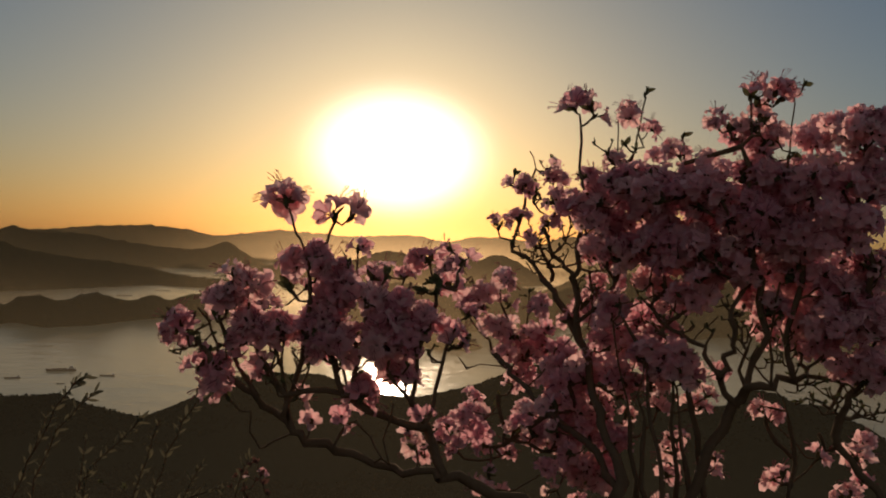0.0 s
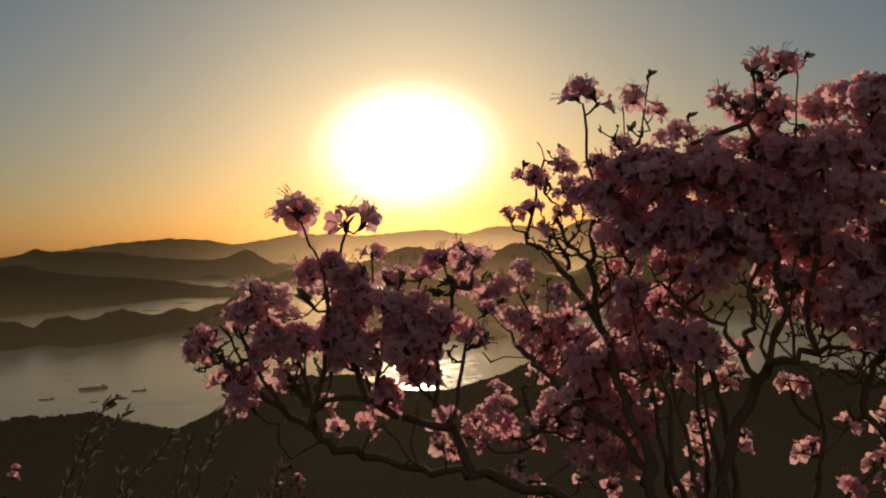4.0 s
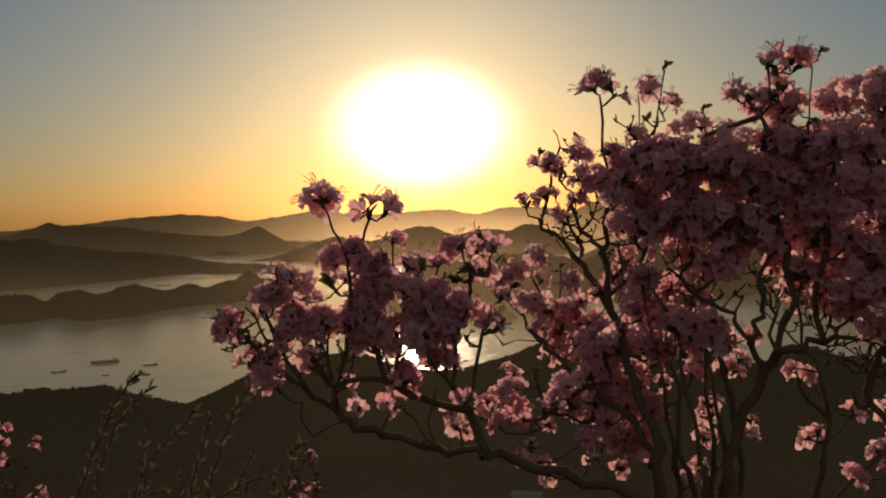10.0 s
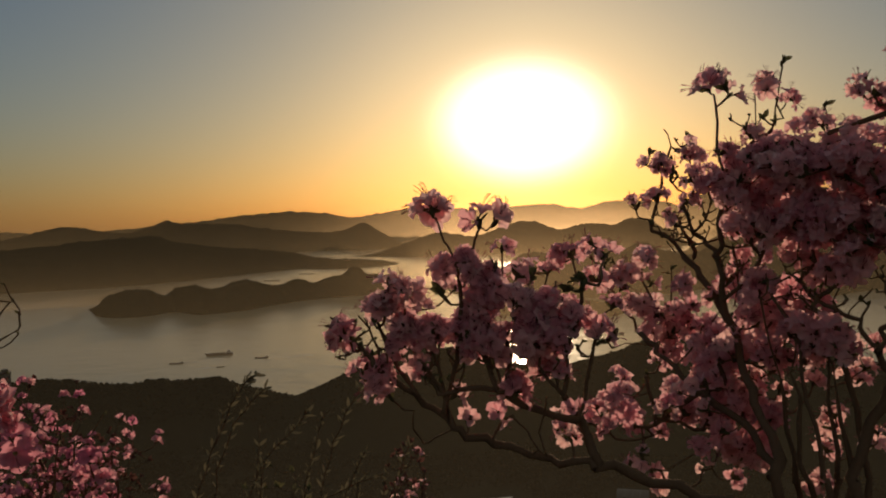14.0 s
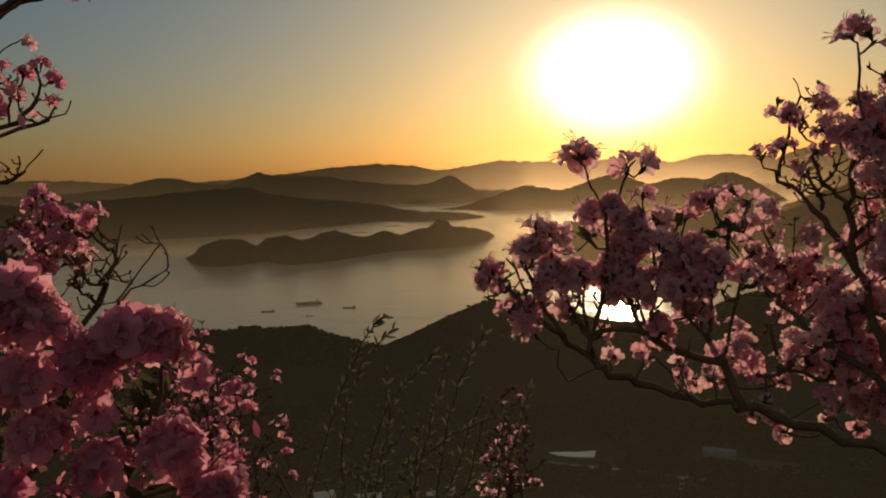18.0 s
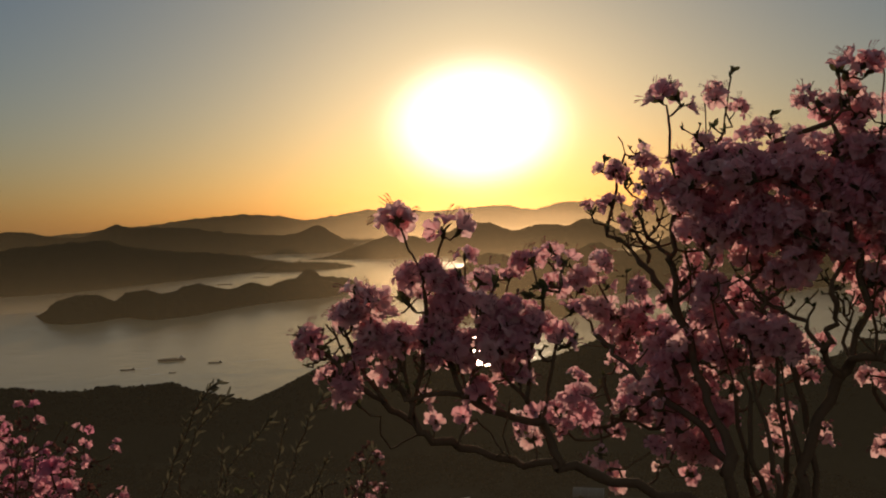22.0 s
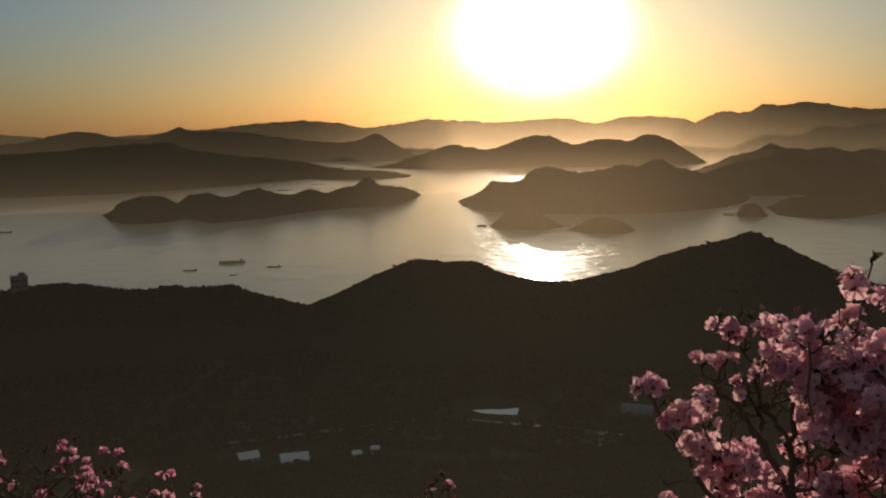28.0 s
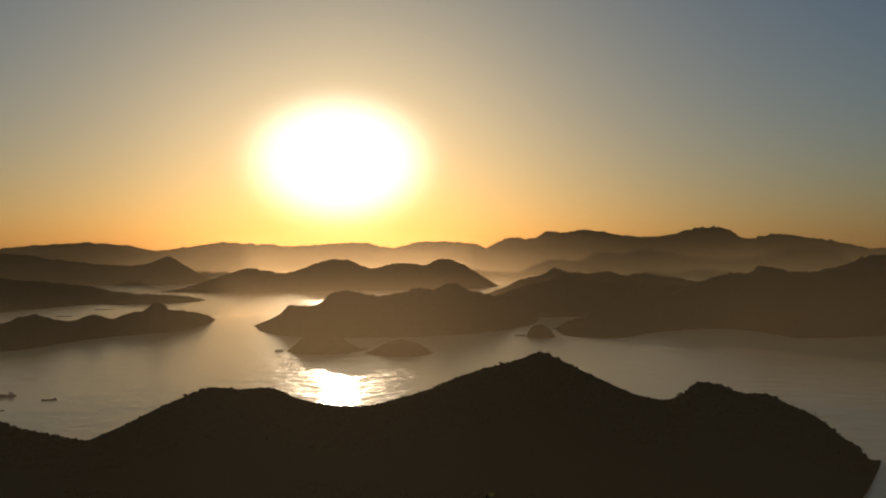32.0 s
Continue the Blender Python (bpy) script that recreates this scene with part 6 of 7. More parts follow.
BACK_HEADS += [(Vector(p), k) for p, k in (((-1.243, 1.352, 99.925), "b"), ((-1.182, 1.348, 99.810), "b"), ((-1.173, 1.410, 99.852), "b"), ((-1.109, 1.359, 99.904), "b"), ((-1.311, 1.354, 99.883), "b"), ((-1.038, 1.361, 99.900), "b"), ((-1.234, 1.239, 99.932), "b"), ((-1.246, 1.214, 99.904), "b"), ((-1.164, 1.380, 99.787), "b"), ((-1.272, 1.389, 99.870), "b"), ((-1.171, 1.247, 99.895), "b"), ((-0.926, 1.470, 99.503), "s"), ((-1.012, 1.490, 99.613), "s"), ((-0.877, 1.377, 99.493), "s"), ((-0.861, 1.377, 99.612), "s"), ((-0.938, 1.415, 99.422), "s"), ((-0.962, 1.467, 99.394), "s"), ((-1.017, 1.446, 99.389), "s"), ((-1.026, 1.450, 99.539), "s"), ((-0.982, 1.360, 99.465), "s"), ((-0.904, 1.392, 99.418), "s"), ((-0.903, 1.421, 99.414), "s"), ((-0.976, 1.475, 99.379), "s"), ((-0.896, 1.415, 99.574), "s"), ((-0.867, 1.422, 99.565), "s"), ((-1.018, 1.454, 99.673), "b"), ((-1.022, 1.542, 99.615), "b"), ((-0.852, 1.361, 99.441), "b"),)]
BACK_HEADS += [(Vector(p), k) for p, k in (((-0.943, 1.340, 99.690), "b"), ((-0.912, 1.376, 99.664), "b"), ((-0.950, 1.419, 99.456), "b"), ((-1.004, 1.436, 99.569), "b"), ((-0.867, 1.398, 99.579), "b"), ((-0.930, 1.325, 99.465), "b"), ((-0.914, 1.438, 99.426), "b"), ((-0.949, 1.479, 99.563), "b"), ((-0.944, 1.454, 99.439), "b"), ((-0.969, 1.505, 99.612), "b"), ((-0.932, 1.333, 99.603), "b"), ((-0.916, 1.442, 99.530), "b"), ((-0.980, 1.472, 99.432), "b"), ((-1.062, 1.477, 99.488), "b"), ((-0.955, 1.376, 99.546), "b"), ((-0.954, 1.544, 99.600), "b"), ((-0.917, 1.521, 99.661), "b"),)]
LOW_LEFT = [(-1.67, 2.36, 99.46), (-1.54, 2.39, 99.35), (-1.43, 2.44, 99.30), (-1.65, 2.29, 99.28), (-1.52, 2.33, 99.19), (-1.36, 2.39, 99.12), (-1.68, 2.21, 99.17)]
LOW_MID = [(-0.72, 3.25, 99.00), (-0.75, 3.17, 98.84), (-0.66, 3.18, 98.82), (-0.70, 3.10, 98.69)]
LOW_GREEN = [(-1.08, 2.82, 99.03), (-0.96, 2.82, 98.94), (-1.12, 2.76, 98.93)]
LOW_RIGHT = [(0.34, 1.75, 99.97), (0.41, 1.74, 100.02), (0.38, 1.70, 99.86), (0.29, 1.72, 99.85), (0.21, 1.75, 99.89), (0.23, 1.69, 99.74), (0.32, 1.65, 99.71), (0.42, 1.64, 99.74)]
DRY_STEM = [(-0.659, 1.203, 99.472), (-0.693, 1.207, 99.524), (-0.730, 1.211, 99.587)]


foot = lambda x, y: (x, y, ground_z(x, y))


def gather(clumps, seed, deep=1.0, apart=0.016):
    """Head places for clumps of (centre, half width, half height, number, kinds)."""
    rng = random.Random(seed)
    out = []
    for centre, wide, high, number, kinds in clumps:
        mine, tries = [], 0
        while len(mine) < number and tries < number * 40:
            tries += 1
            v = Vector((rng.uniform(-1, 1), rng.uniform(-1, 1), rng.uniform(-1, 1)))
            if v.length > 1:
                continue
            p = Vector(centre) + Vector((v.x * wide, v.y * deep * (wide + high) * 0.5, v.z * high))
            if tries > number * 20 or all((p - q).length > apart for q in mine):
                mine.append(p)
        for k, p in enumerate(mine):
            kind = kinds[k % len(kinds)]
            out.append((p if kind in "bBg" else p - Vector((0, 0, 0.011)), kind))
    return out


# the arching azalea before the viewpoint
arch_root = foot(0.30, 1.22)
arch_heads = gather(ARCH_CLUMPS, 19, 1.0, 0.014) + gather(ARCH_TWIGS, 20, 0.8, 0.008) + ARCH_TOP
arch = shrub("azalea_bush", arch_root, [[arch_root, (0.27, 1.12, 99.2), ARCH_LIMBS[0][0]]] + ARCH_LIMBS,
             arch_heads, 21, "azalea bush with an arching branch of backlit pink blossom", "shrub", bloom=0.74, thick=3.5, tip=0.0012)
rng = random.Random(22)
arch_inner = []
for (x, y, z), wide, high, number, kinds in ARCH_CLUMPS:
    if kinds == "t":
        arch_inner += [Vector((x + rng.gauss(0, 0.42) * wide, y + rng.uniform(0.2, 1.6) * wide, z + rng.gauss(0, 0.45) * high)) for k in range(int(number * 1.0))]
blossom_mass(arch, arch_inner, 23, 0.56)

# the tall azalea with the dense crown and its thin outer stems
crown_heads = gather(CROWN_CLUMPS, 31, 1.6, 0.022) + gather(CROWN_TOPS, 32, 0.8, 0.012) + gather(CROWN_TWIGS, 34, 1.0, 0.010)
rng = random.Random(31)
for c in LOW_RIGHT:
    for k in range(5):
        p = Vector(c) + Vector((rng.uniform(-0.06, 0.06), rng.uniform(-0.10, 0.10), rng.uniform(-0.05, 0.05)))
        crown_heads.append((p, "ttT"[rng.randrange(3)]))
crown_root = foot(0.45, 1.55)
crown_start = [[crown_root, (0.42, 1.48, 98.8), CROWN_LIMBS[0][0]]] + [[crown_root, (0.5 * (x + 0.45), 1.5, 98.7), (x, y, z)] for x, y, z in (c[0] for c in CROWN_LIMBS[1:]) if z < 99.62]
azalea_shrub = shrub("azalea_shrub", crown_root, crown_start + CROWN_LIMBS + MIDDLE_LIMBS + STALK_LIMBS, crown_heads + [(p, "t") for p, k in CROWN_LOW + LOW_HEADS] + gather(MIDDLE_CLUMPS, 36), 33,
                     "tall azalea shrub, dark dense crown full of pink blossom", "shrub", tip=0.0013, thick=3.05, wiggle=0.09, bloom=0.86, stout=(99.72, 0.0055))
crown_inner = []
for (x, y, z), wide, high, number, kinds in CROWN_CLUMPS:
    if kinds == "t":
        crown_inner += [Vector((x + rng.gauss(0, 0.55) * (wide + 0.012), y + rng.uniform(-0.05, 0.30), z + rng.gauss(0, 0.5) * (high + 0.012))) for k in range(int(number * 2.2))]
blossom_mass(azalea_shrub, crown_inner, 35, 0.84)

# bushes on the other side of the viewpoint
front_root = foot(-0.50, 0.55)
shrub("azalea_bush", front_root, [[front_root, FRONT_LIMBS[0][0]]] + FRONT_LIMBS, gather(FRONT_CLUMPS, 39, 1.2, 0.022) + gather(FRONT_FILL, 40, 0.6, 0.012), 41,
      "azalea bush crowded with large pink blossom trusses", "shrub", bloom=1.32)
back_root = foot(-0.95, 1.15)
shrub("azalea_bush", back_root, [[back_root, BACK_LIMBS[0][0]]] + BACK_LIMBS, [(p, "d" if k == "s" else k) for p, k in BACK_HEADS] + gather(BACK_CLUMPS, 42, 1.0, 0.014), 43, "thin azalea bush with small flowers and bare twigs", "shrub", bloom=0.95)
tree_root = foot(-1.12, 1.2)
shrub("azalea_tree", tree_root, [[tree_root, TREE_LIMBS[0][0]]] + TREE_LIMBS, gather(TREE_CLUMPS, 44, 1.0, 0.012), 45, "slender azalea stem with dark sparse flower tufts", "shrub", tip=0.0014, thick=2.3, bloom=0.75)
edge_root = foot(-1.3, 0.75)
shrub("azalea_tree", edge_root, [[edge_root, EDGE_LIMBS[0][0]]] + EDGE_LIMBS, gather(EDGE_CLUMPS, 46, 1.0, 0.012), 47, "crooked bare azalea limb with a few blossoms", "shrub", tip=0.0018, thick=1.9)


# low bushes on the slope below
def low_bush(name, cells, root_xy, spread, number, kinds, seed, words, tip=0.0012, bloom=1.0):
    base = foot(*root_xy)
    heads = []
    for k, c in enumerate(cells):
        heads += scatter(c, spread, number, seed + k, kinds, 0.1)
    limbs = [[base, tuple(Vector(base).lerp(Vector(c), 0.5) + Vector((0, 0, 0.05))), c] for c in cells]
    return shrub(name, base, limbs, heads, seed, words, "shrub", tip=tip, bloom=bloom)


low_bush("azalea_bush", LOW_LEFT, (-1.6, 2.75), (0.17, 0.22, 0.13), 54, "dr", 61, "low azalea bush of red buds and small pink flowers", bloom=0.82)
low_bush("budding_bush", LOW_MID, (-0.72, 3.25), (0.09, 0.14, 0.19), 44, "rrrrrs", 71, "reddish budding bush with few open flowers", 0.0016)
low_bush("leafy_bush", LOW_GREEN, (-1.1, 2.9), (0.15, 0.17, 0.17), 22, "ggg", 81, "low bush of young yellow-green leaves", 0.0012)


# upright wild shoots with narrow pale leaves
def leaf_mesh(name, size, seed, mat):
    V, F, M = [], [], []
    leaf(V, F, M, Vector((0, 0, 0)), Vector((0, 0, 1)), size, 0, 0.6)
    me = bpy.data.meshes.new(name)
    me.from_pydata([tuple(p) for p in V], [], F)
    me.materials.append(mat)
    me.polygons.foreach_set("use_smooth", [True] * len(F))
    me.update()
    return me


SHOOT_LEAVES = [leaf_mesh("leaf", s, 7, SHOOT_LEAF) for s in (0.013, 0.017, 0.021)]


def leafy_stem(root, name, line, radius, first, rng):
    """A thin upright stem with pairs of small leaves at even nodes, closer towards the tip."""
    V, F = [], []
    n = len(line)
    tube(V, F, line, [radius * (1 - 0.6 * k / (n - 1)) for k in range(n)], 5)
    stem = mesh_object(name, V, F, [BARK])
    stem.parent = root
    length = sum((b - a).length for a, b in zip(line, line[1:]))
    q, turn = first, rng.random() * 6.28
    while q < 1.0:
        i = min(int(q * (n - 1)), n - 2)
        p = line[i].lerp(line[i + 1], q * (n - 1) - i)
        e1, e2, e3 = basis(line[i + 1] - line[i])
        turn += 1.3 + rng.uniform(-0.3, 0.3)
        for k in range(2 if q < 0.93 else 3):
            a = turn + math.pi * k + rng.uniform(-0.3, 0.3)
            lean = rng.uniform(0.55, 1.25)
            way = e3 + (e1 * math.cos(a) + e2 * math.sin(a)) * lean
            ob = new("leaf", SHOOT_LEAVES[rng.randrange(3)])
            ob.parent = stem
            ob.matrix_basis = Matrix.Translation(p) @ way.to_track_quat("Z", "Y").to_matrix().to_4x4() @ Matrix.Rotation(rng.random() * 6.28, 4, "Z")
        q += (0.030 - 0.014 * q) * rng.uniform(0.75, 1.25) / length


def wild_shoot(path, seed):
    rng = random.Random(seed)
    pts = [Vector(p) for p in path]
    base = Vector(foot(pts[0].x + 0.03, pts[0].y + 0.05))
    pts = [base] + pts
    root = tagged(new("wild_shoot"), "upright wild shoot with narrow pale young leaves", "plant", "wild shoots on the slope")
    root.location = base
    fine = []
    for a, b in zip(pts, pts[1:]):
        n = max(2, int((b - a).length / 0.03))
        fine += [a.lerp(b, k / n) + Vector((rng.uniform(-1, 1), rng.uniform(-1, 1), 0)) * 0.003 - base for k in range(n)]
    fine.append(pts[-1] - base)
    leafy_stem(root, "stem", fine, 0.0032, 0.35, rng)
    for k in range(3):
        i = int(len(fine) * rng.uniform(0.55, 0.88))
        way = (fine[min(i + 2, len(fine) - 1)] - fine[i - 1]).normalized() + Vector((rng.uniform(-0.5, 0.5), rng.uniform(-0.3, 0.3), 0))
        long = rng.uniform(0.02, 0.034)
        leafy_stem(root, "side_twig", [fine[i] + way * (long * q) + Vector((0, 0, 0.003 * q * q)) for q in range(4)], 0.0015, 0.2, rng)


for k, line in enumerate(SHOOTS + SHOOTS_RIGHT):
    wild_shoot(line, 500 + k)


# a leaning dry stem with one closed flower bud
dry_root = Vector(DRY_STEM[0])
dry = tagged(new("dry_stem"), "leaning dry stem tipped by one closed pink bud", "plant")
dry.location = Vector(foot(dry_root.x, dry_root.y))
V, F = [], []
tube(V, F, [Vector((0, 0, 0))] + [Vector(p) - dry.location for p in DRY_STEM], [0.0026, 0.0022, 0.0018, 0.0013], 6)
mesh_object("stem", V, F, [BARK]).parent = dry
V, F = [], []
tip = Vector(DRY_STEM[-1]) - dry.location
tube(V, F, [tip, tip + Vector((-0.002, 0, 0.008)), tip + Vector((-0.004, 0, 0.018)), tip + Vector((-0.006, 0, 0.027))], [0.002, 0.006, 0.005, 0.001], 7)
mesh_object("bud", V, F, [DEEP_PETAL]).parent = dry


# undergrowth on the slope, too fine to count
def undergrowth(number, near, far, tall, seed):
    rng = random.Random(seed)
    V, F, M = [], [], []
    for k in range(number):
        a, d = math.radians(rng.uniform(-44, 58)), near * (far / near) ** rng.random()
        x, y = -math.sin(a) * d, math.cos(a) * d
        tuft = float(smooth_noise(x / (0.2 + 0.05 * d), y / (0.2 + 0.05 * d), 13))
        z = ground_z(x, y) + rng.random() ** 0.6 * tall * (0.25 + tuft) * min(1, d / 2)
        way = Vector((rng.uniform(-0.8, 0.8), rng.uniform(-0.8, 0.8), rng.uniform(0.1, 1)))
        leaf(V, F, M, Vector((x, y, z)), way, rng.uniform(0.03, 0.07) * (0.6 + d * 0.05), 0)
    ob = mesh_object("undergrowth", V, F, [LEAF])
    tagged(ob, "dark tangled undergrowth covering the slope", "undergrowth", kind="stuff")


undergrowth(7000, 1.3, 6.0, 0.35, 91)
undergrowth(46000, 3.5, 60.0, 0.8, 92)


# ---- valley, shore and boats ----
def box(bm, sx, sy, sz, at=(0, 0, 0), bevel=0.0):
    made = bmesh.ops.create_cube(bm, size=1.0)["verts"]
    bmesh.ops.scale(bm, vec=(sx, sy, sz), verts=made)
    bmesh.ops.translate(bm, vec=at, verts=made)
    if bevel:
        edges = list({e for vv in made for e in vv.link_edges})
        bmesh.ops.bevel(bm, geom=edges, offset=bevel, segments=2, affect="EDGES")
    return bm


def stand(name, az, d, z, turn, label, category, group=""):
    x, y = bearing(az, d)
    root = tagged(new(name), label, category, group)
    root.matrix_basis = pose(float(x), float(y), z, 0, 0, turn)
    return root


# pale sheet over a field
sheet_pts = [(-8.5, 0.4), (-5, -2.6), (0, -3.6), (6.6, -3.8), (7.4, 3.6), (2, 1.8), (-3, 1.5)]
bm = bmesh.new()
top = [bm.verts.new((x, y, 0.0)) for x, y in sheet_pts]
bm.faces.new(top)
me = bpy.data.meshes.new("plastic_sheet")
bm.to_mesh(me)
bm.free()
me.materials.append(SHEET)
sheet = new("plastic_sheet", me)
px, py = bearing(6.9, 287)
sheet.matrix_basis = pose(float(px), float(py), 7.12, 0, 0, 7)
tagged(sheet, "pale plastic sheet spread over a valley field", "sheet")


def farm_shed(az, d, turn, wide, deep, high):
    root = stand("farm_shed", az, d, 6.9, turn, "low farm shed under a pale sheet roof in the valley", "shed", "farm buildings in the valley")
    part("wall", box(bmesh.new(), wide, deep, high, (0, 0, high / 2), 0.05), WALL_PALE, root)
    bm = bmesh.new()
    hw, hd, rise, t = wide / 2 + 0.4, deep / 2 + 0.5, deep * 0.24, 0.16
    rows = [[bm.verts.new((x, y, z)) for y, z in ((-hd, high), (0, high + rise), (hd, high), (hd, high + t), (0, high + rise + t), (-hd, high + t))] for x in (-hw, hw)]
    for k in range(6):
        bm.faces.new((rows[0][k], rows[0][(k + 1) % 6], rows[1][(k + 1) % 6], rows[1][k]))
    bm.faces.new(rows[0])
    bm.faces.new(rows[1][::-1])
    part("roof", bm, ROOF_LIGHT, root, "light metal sheet roof")
    for k in (-1, 0, 1):
        part("window" if k else "door", box(bmesh.new(), wide * 0.16, 0.12, high * 0.5 if k else high * 0.9, (k * wide * 0.3, -deep / 2 - 0.03, high * 0.6 if k else high * 0.46), 0.02), GLASS_DARK, root)


farm_shed(20.5, 247, 26, 7.4, 5.6, 0.9)
farm_shed(23.5, 251, 35, 5.2, 4.8, 1.0)
farm_shed(16.4, 246, 40, 2.2, 2.2, 1.6)
farm_shed(15.1, 249, 10, 1.9, 2.0, 1.8)


def greenhouse(az, d, turn, wide, deep, high):
    root = stand("greenhouse", az, d, 6.9, turn, "arched plastic greenhouse in the dark valley", "greenhouse", "farm buildings in the valley")
    bm = bmesh.new()
    rings = []
    for i in range(9):
        x = -wide / 2 + wide * i / 8
        rings.append([bm.verts.new((x, deep / 2 * math.cos(math.pi * k / 12), high * math.sin(math.pi * k / 12) ** 0.8)) for k in range(13)])
    for a, b in zip(rings, rings[1:]):
        for k in range(12):
            bm.faces.new((a[k], a[k + 1], b[k + 1], b[k]))
    bm.faces.new(rings[0])
    bm.faces.new(rings[-1][::-1])
    part("cover", bm, FILM, root)
    for i in range(0, 9, 2):
        V, F = [], []
        x = -wide / 2 + wide * i / 8
        tube(V, F, [Vector((x, deep / 2 * 1.01 * math.cos(math.pi * k / 12), high * 1.01 * math.sin(math.pi * k / 12) ** 0.8)) for k in range(13)], [0.05] * 13, 5)
        mesh_object("hoop", V, F, [STEEL]).parent = root


greenhouse(-2.3, 292, -8, 10, 5, 2.6)


def field(az, d, wide, deep, turn, mat, name, words):
    cx, cy = bearing(az, d)
    c, s = math.cos(math.radians(turn)), math.sin(math.radians(turn))
    verts = []
    for i in range(9):
        for j in range(7):
            lx, ly = wide * (i / 8 - 0.5), deep * (j / 6 - 0.5)
            x, y = float(cx) + lx * c - ly * s, float(cy) + lx * s + ly * c
            verts.append((x, y, ground_z(x, y) + 0.5))
    ob = mesh_object(name, verts, grid_faces(9, 7), [mat])
    tagged(ob, words, name.replace("_", " "), kind="structure")


for az, d, wide, deep, turn in ((-6, 285, 26, 11, -6), (13, 262, 22, 12, 15), (22, 278, 30, 10, 22), (1, 262, 18, 14, 4), (-12, 300, 24, 10, -10)):
    field(az, d, wide, deep, turn, FIELD, "field", "bare brown field on the valley floor")
field(18.5, 268, 60, 2.2, 30, TRACK, "farm_track", "pale farm track through the valley")
field(4, 271, 52, 2.2, -8, TRACK, "farm_track", "pale farm track through the valley")


# building and masts on the ridges
def crest_z(rows, az):
    rows = sorted(rows)
    return float(np.interp(az, [r[0] for r in rows], [r[2] for r in rows]))


block = stand("apartment_block", 36.4, 466, crest_z(LEFT_CREST, 36.4) - 2.2, 36, "plain flat-roofed block standing on the wooded hill", "building")
part("wall", box(bmesh.new(), 7.6, 6, 9.6, (0, 0, 4.8), 0.05), CONCRETE, block)
part("roof", box(bmesh.new(), 8.0, 6.4, 0.35, (0, 0, 9.75), 0.05), CONCRETE, block)
part("stair_tower", box(bmesh.new(), 3.0, 3.0, 1.4, (1.2, 0, 10.6), 0.05), CONCRETE, block)
for row in range(3):
    for k in range(4):
        part("window", box(bmesh.new(), 1.1, 0.1, 1.2, (-2.7 + 1.8 * k, -3.02, 2.2 + 2.7 * row), 0.02), GLASS_DARK, block)


def mast(az, d, z, high, words):
    root = stand("mast", az, d, z, az, words, "mast")
    V, F = [], []
    tube(V, F, [Vector((0, 0, 0)), Vector((0, 0, high * 0.6)), Vector((0, 0, high))], [0.22, 0.16, 0.07], 6)
    mesh_object("pole", V, F, [STEEL]).parent = root
    for q in (0.55, 0.8):
        part("crossarm", box(bmesh.new(), 1.5 * (1.2 - q), 0.12, 0.14, (0, 0, high * q), 0.02), STEEL, root)


mast(-25.5, 446, crest_z(NEAR_CREST, -25.5) - 0.5, 4.2, "small steel mast on the end of the ridge")
mast(3.0, 446, crest_z(NEAR_CREST, 3.0) - 0.5, 4.5, "thin steel mast standing in the ridge's saddle")


def hull_mesh(bm, length, beam, depth):
    """A ship's hull with a raked bow and a flat stern, its waterline at z = 0."""
    rings = []
    for i in range(11):
        q = i / 10
        half = beam / 2 * (1 - max(0, (q - 0.68) / 0.32) ** 2) * (0.82 + 0.18 * min(1, q / 0.15))
        x = (q - 0.5) * length
        sheer = depth * (1 + 0.35 * max(0, q - 0.7) / 0.3)
        rings.append([bm.verts.new(p) for p in ((x - 0.02 * length * q, -half * 0.75, -0.4), (x + 0.03 * length * q, -half, sheer), (x + 0.03 * length * q, half, sheer), (x - 0.02 * length * q, half * 0.75, -0.4))])
    for a, b in zip(rings, rings[1:]):
        for k in range(4):
            bm.faces.new((a[k], a[(k + 1) % 4], b[(k + 1) % 4], b[k]))
    bm.faces.new(rings[0])
    bm.faces.new(rings[-1][::-1])
    return bm


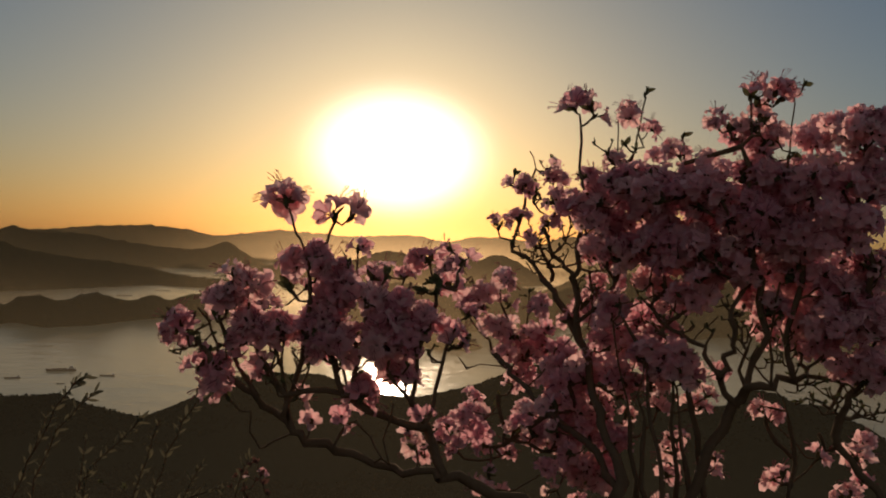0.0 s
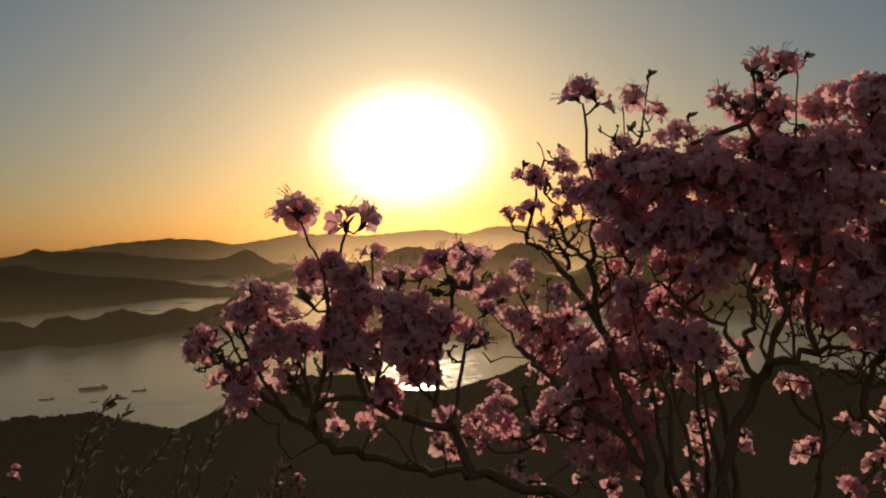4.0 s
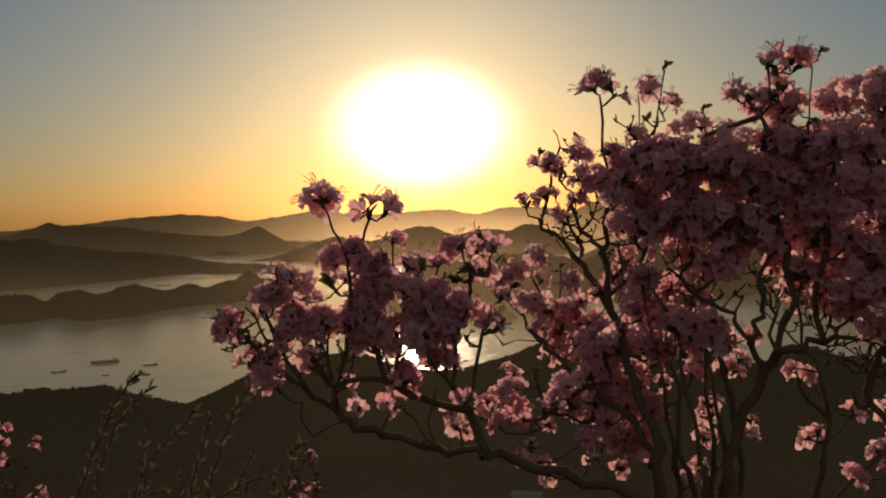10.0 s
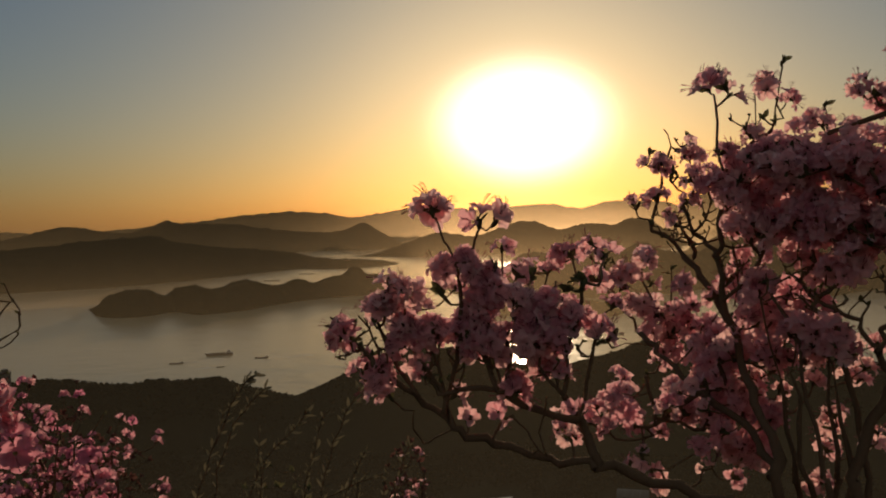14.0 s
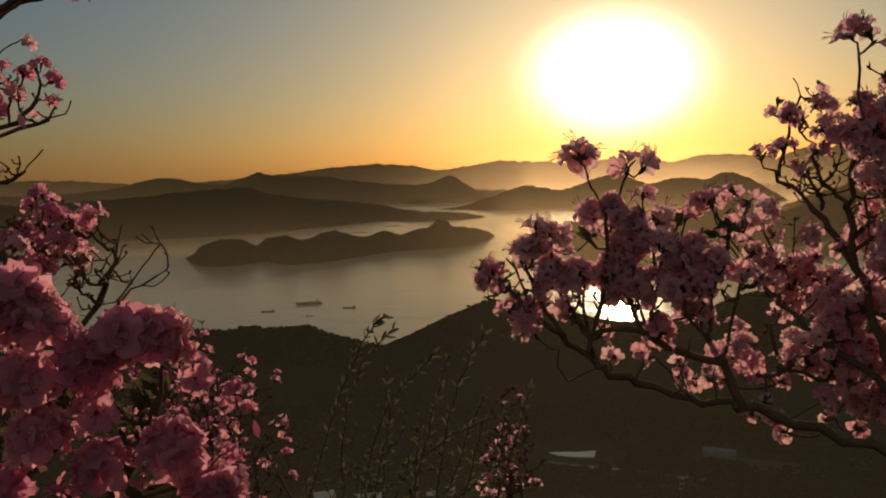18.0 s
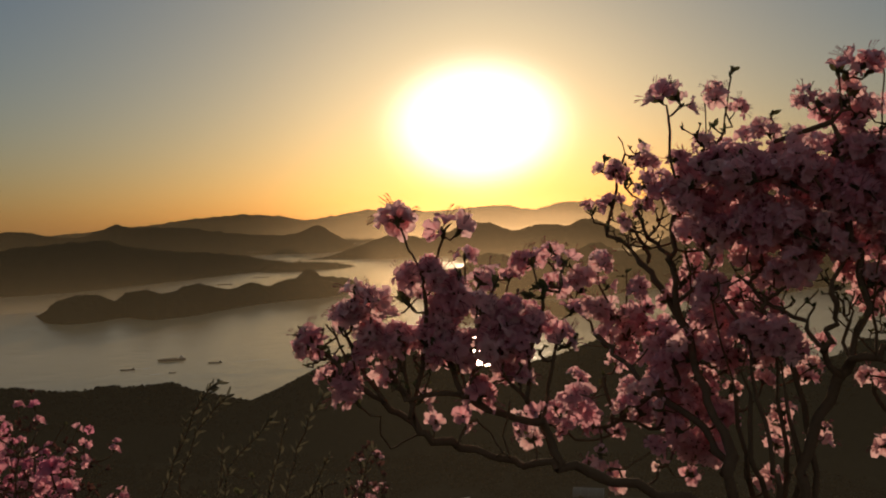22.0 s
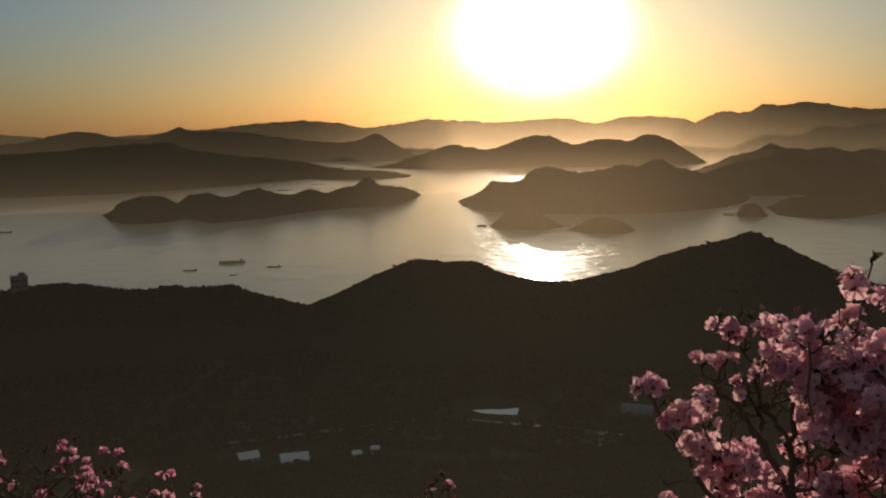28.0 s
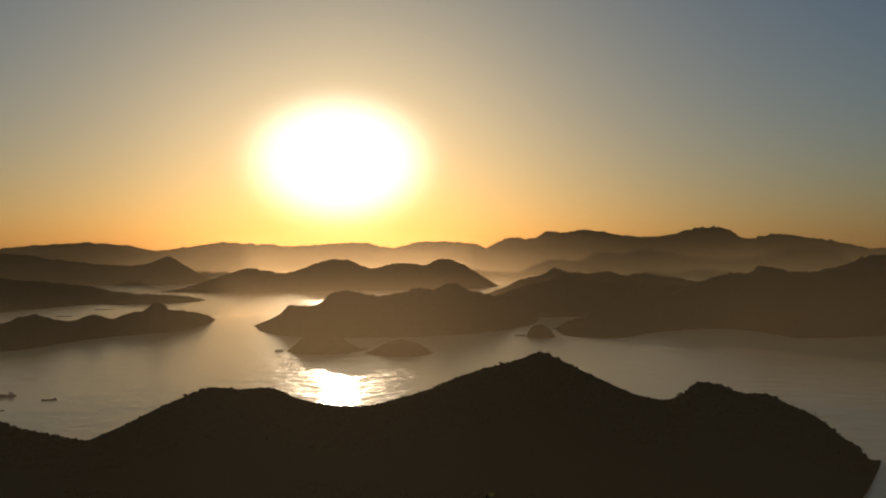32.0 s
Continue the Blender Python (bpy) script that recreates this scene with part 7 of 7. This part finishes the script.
def vessel(name, az, d, length, turn, words, wake):
    root = stand(name, az, d, 0.0, turn, words, "boat", "boats in the bay")
    part("hull", hull_mesh(bmesh.new(), length, length * 0.22, length * 0.07), HULL, root)
    deck = length * 0.07
    cabin = part("cabin", box(bmesh.new(), length * 0.16, length * 0.15, length * 0.07, (-length * 0.34, 0, deck + length * 0.035), 0.08), CABIN, root)
    part("bridge", box(bmesh.new(), length * 0.10, length * 0.13, length * 0.03, (-length * 0.35, 0, deck + length * 0.085), 0.06), CABIN, cabin)
    V, F = [], []
    tube(V, F, [Vector((-length * 0.30, 0, deck)), Vector((-length * 0.30, 0, deck + length * 0.14))], [0.06, 0.04], 5)
    mesh_object("mast", V, F, [STEEL]).parent = root
    if length > 14:
        for k in range(3):
            part("hatch", box(bmesh.new(), length * 0.14, length * 0.13, length * 0.025, (-length * 0.12 + k * length * 0.17, 0, deck + length * 0.018), 0.05), HULL, root)
    if wake:
        x0, y0 = bearing(az, d)
        c, s = math.cos(math.radians(turn)), math.sin(math.radians(turn))
        verts = []
        for i in range(13):
            q = i / 12
            lx = -length * 0.45 - q * wake
            for j in (-1, 1):
                ly = j * (0.25 + 0.5 * q)
                verts.append((float(x0) + lx * c - ly * s, float(y0) + lx * s + ly * c, 0.05))
        ob = mesh_object("wake", verts, grid_faces(13, 2), [FOAM])
        tagged(ob, "thin foam wake trailing a small boat", "wake", kind="stuff")


vessel("cargo_ship", 24.0, 694, 20, 204, "small dark cargo ship at anchor in the bay", 0)
vessel("fishing_boat", 26.6, 664, 10, 206, "low fishing boat drawing a faint wake", 10)
vessel("fishing_boat", 21.4, 666, 10, 198, "low fishing boat drawing a long wake", 34)
vessel("fishing_boat", 24.0, 634, 5, 24, "tiny open fishing boat on the bay", 12)
vessel("fishing_boat", 36.9, 1000, 12, 215, "distant fishing boat near the island", 0)


def raft(az, d, wide, words):
    root = stand("oyster_raft", az, d, 0.0, az, words, "raft", "rafts off the island")
    for k in range(5):
        part("float", box(bmesh.new(), wide, 0.8, 0.9, (0, k * 3.0, 0.25), 0.15), HULL, root)
    for k in range(4):
        part("crossbeam", box(bmesh.new(), 0.5, 13, 0.3, (-wide * 0.45 + wide * 0.3 * k, 6, 0.8), 0.05), HULL, root)


raft(20.6, 1540, 26, "dark floating oyster raft beyond the island")
raft(18.4, 1700, 30, "dark floating oyster raft far out in the bay")
raft(7.9, 925, 9, "small low raft moored by the islet")
raft(2.45, 930, 8, "small low raft moored by the islet")
raft(-7.6, 1085, 14, "low raft moored beside the tiny islet")
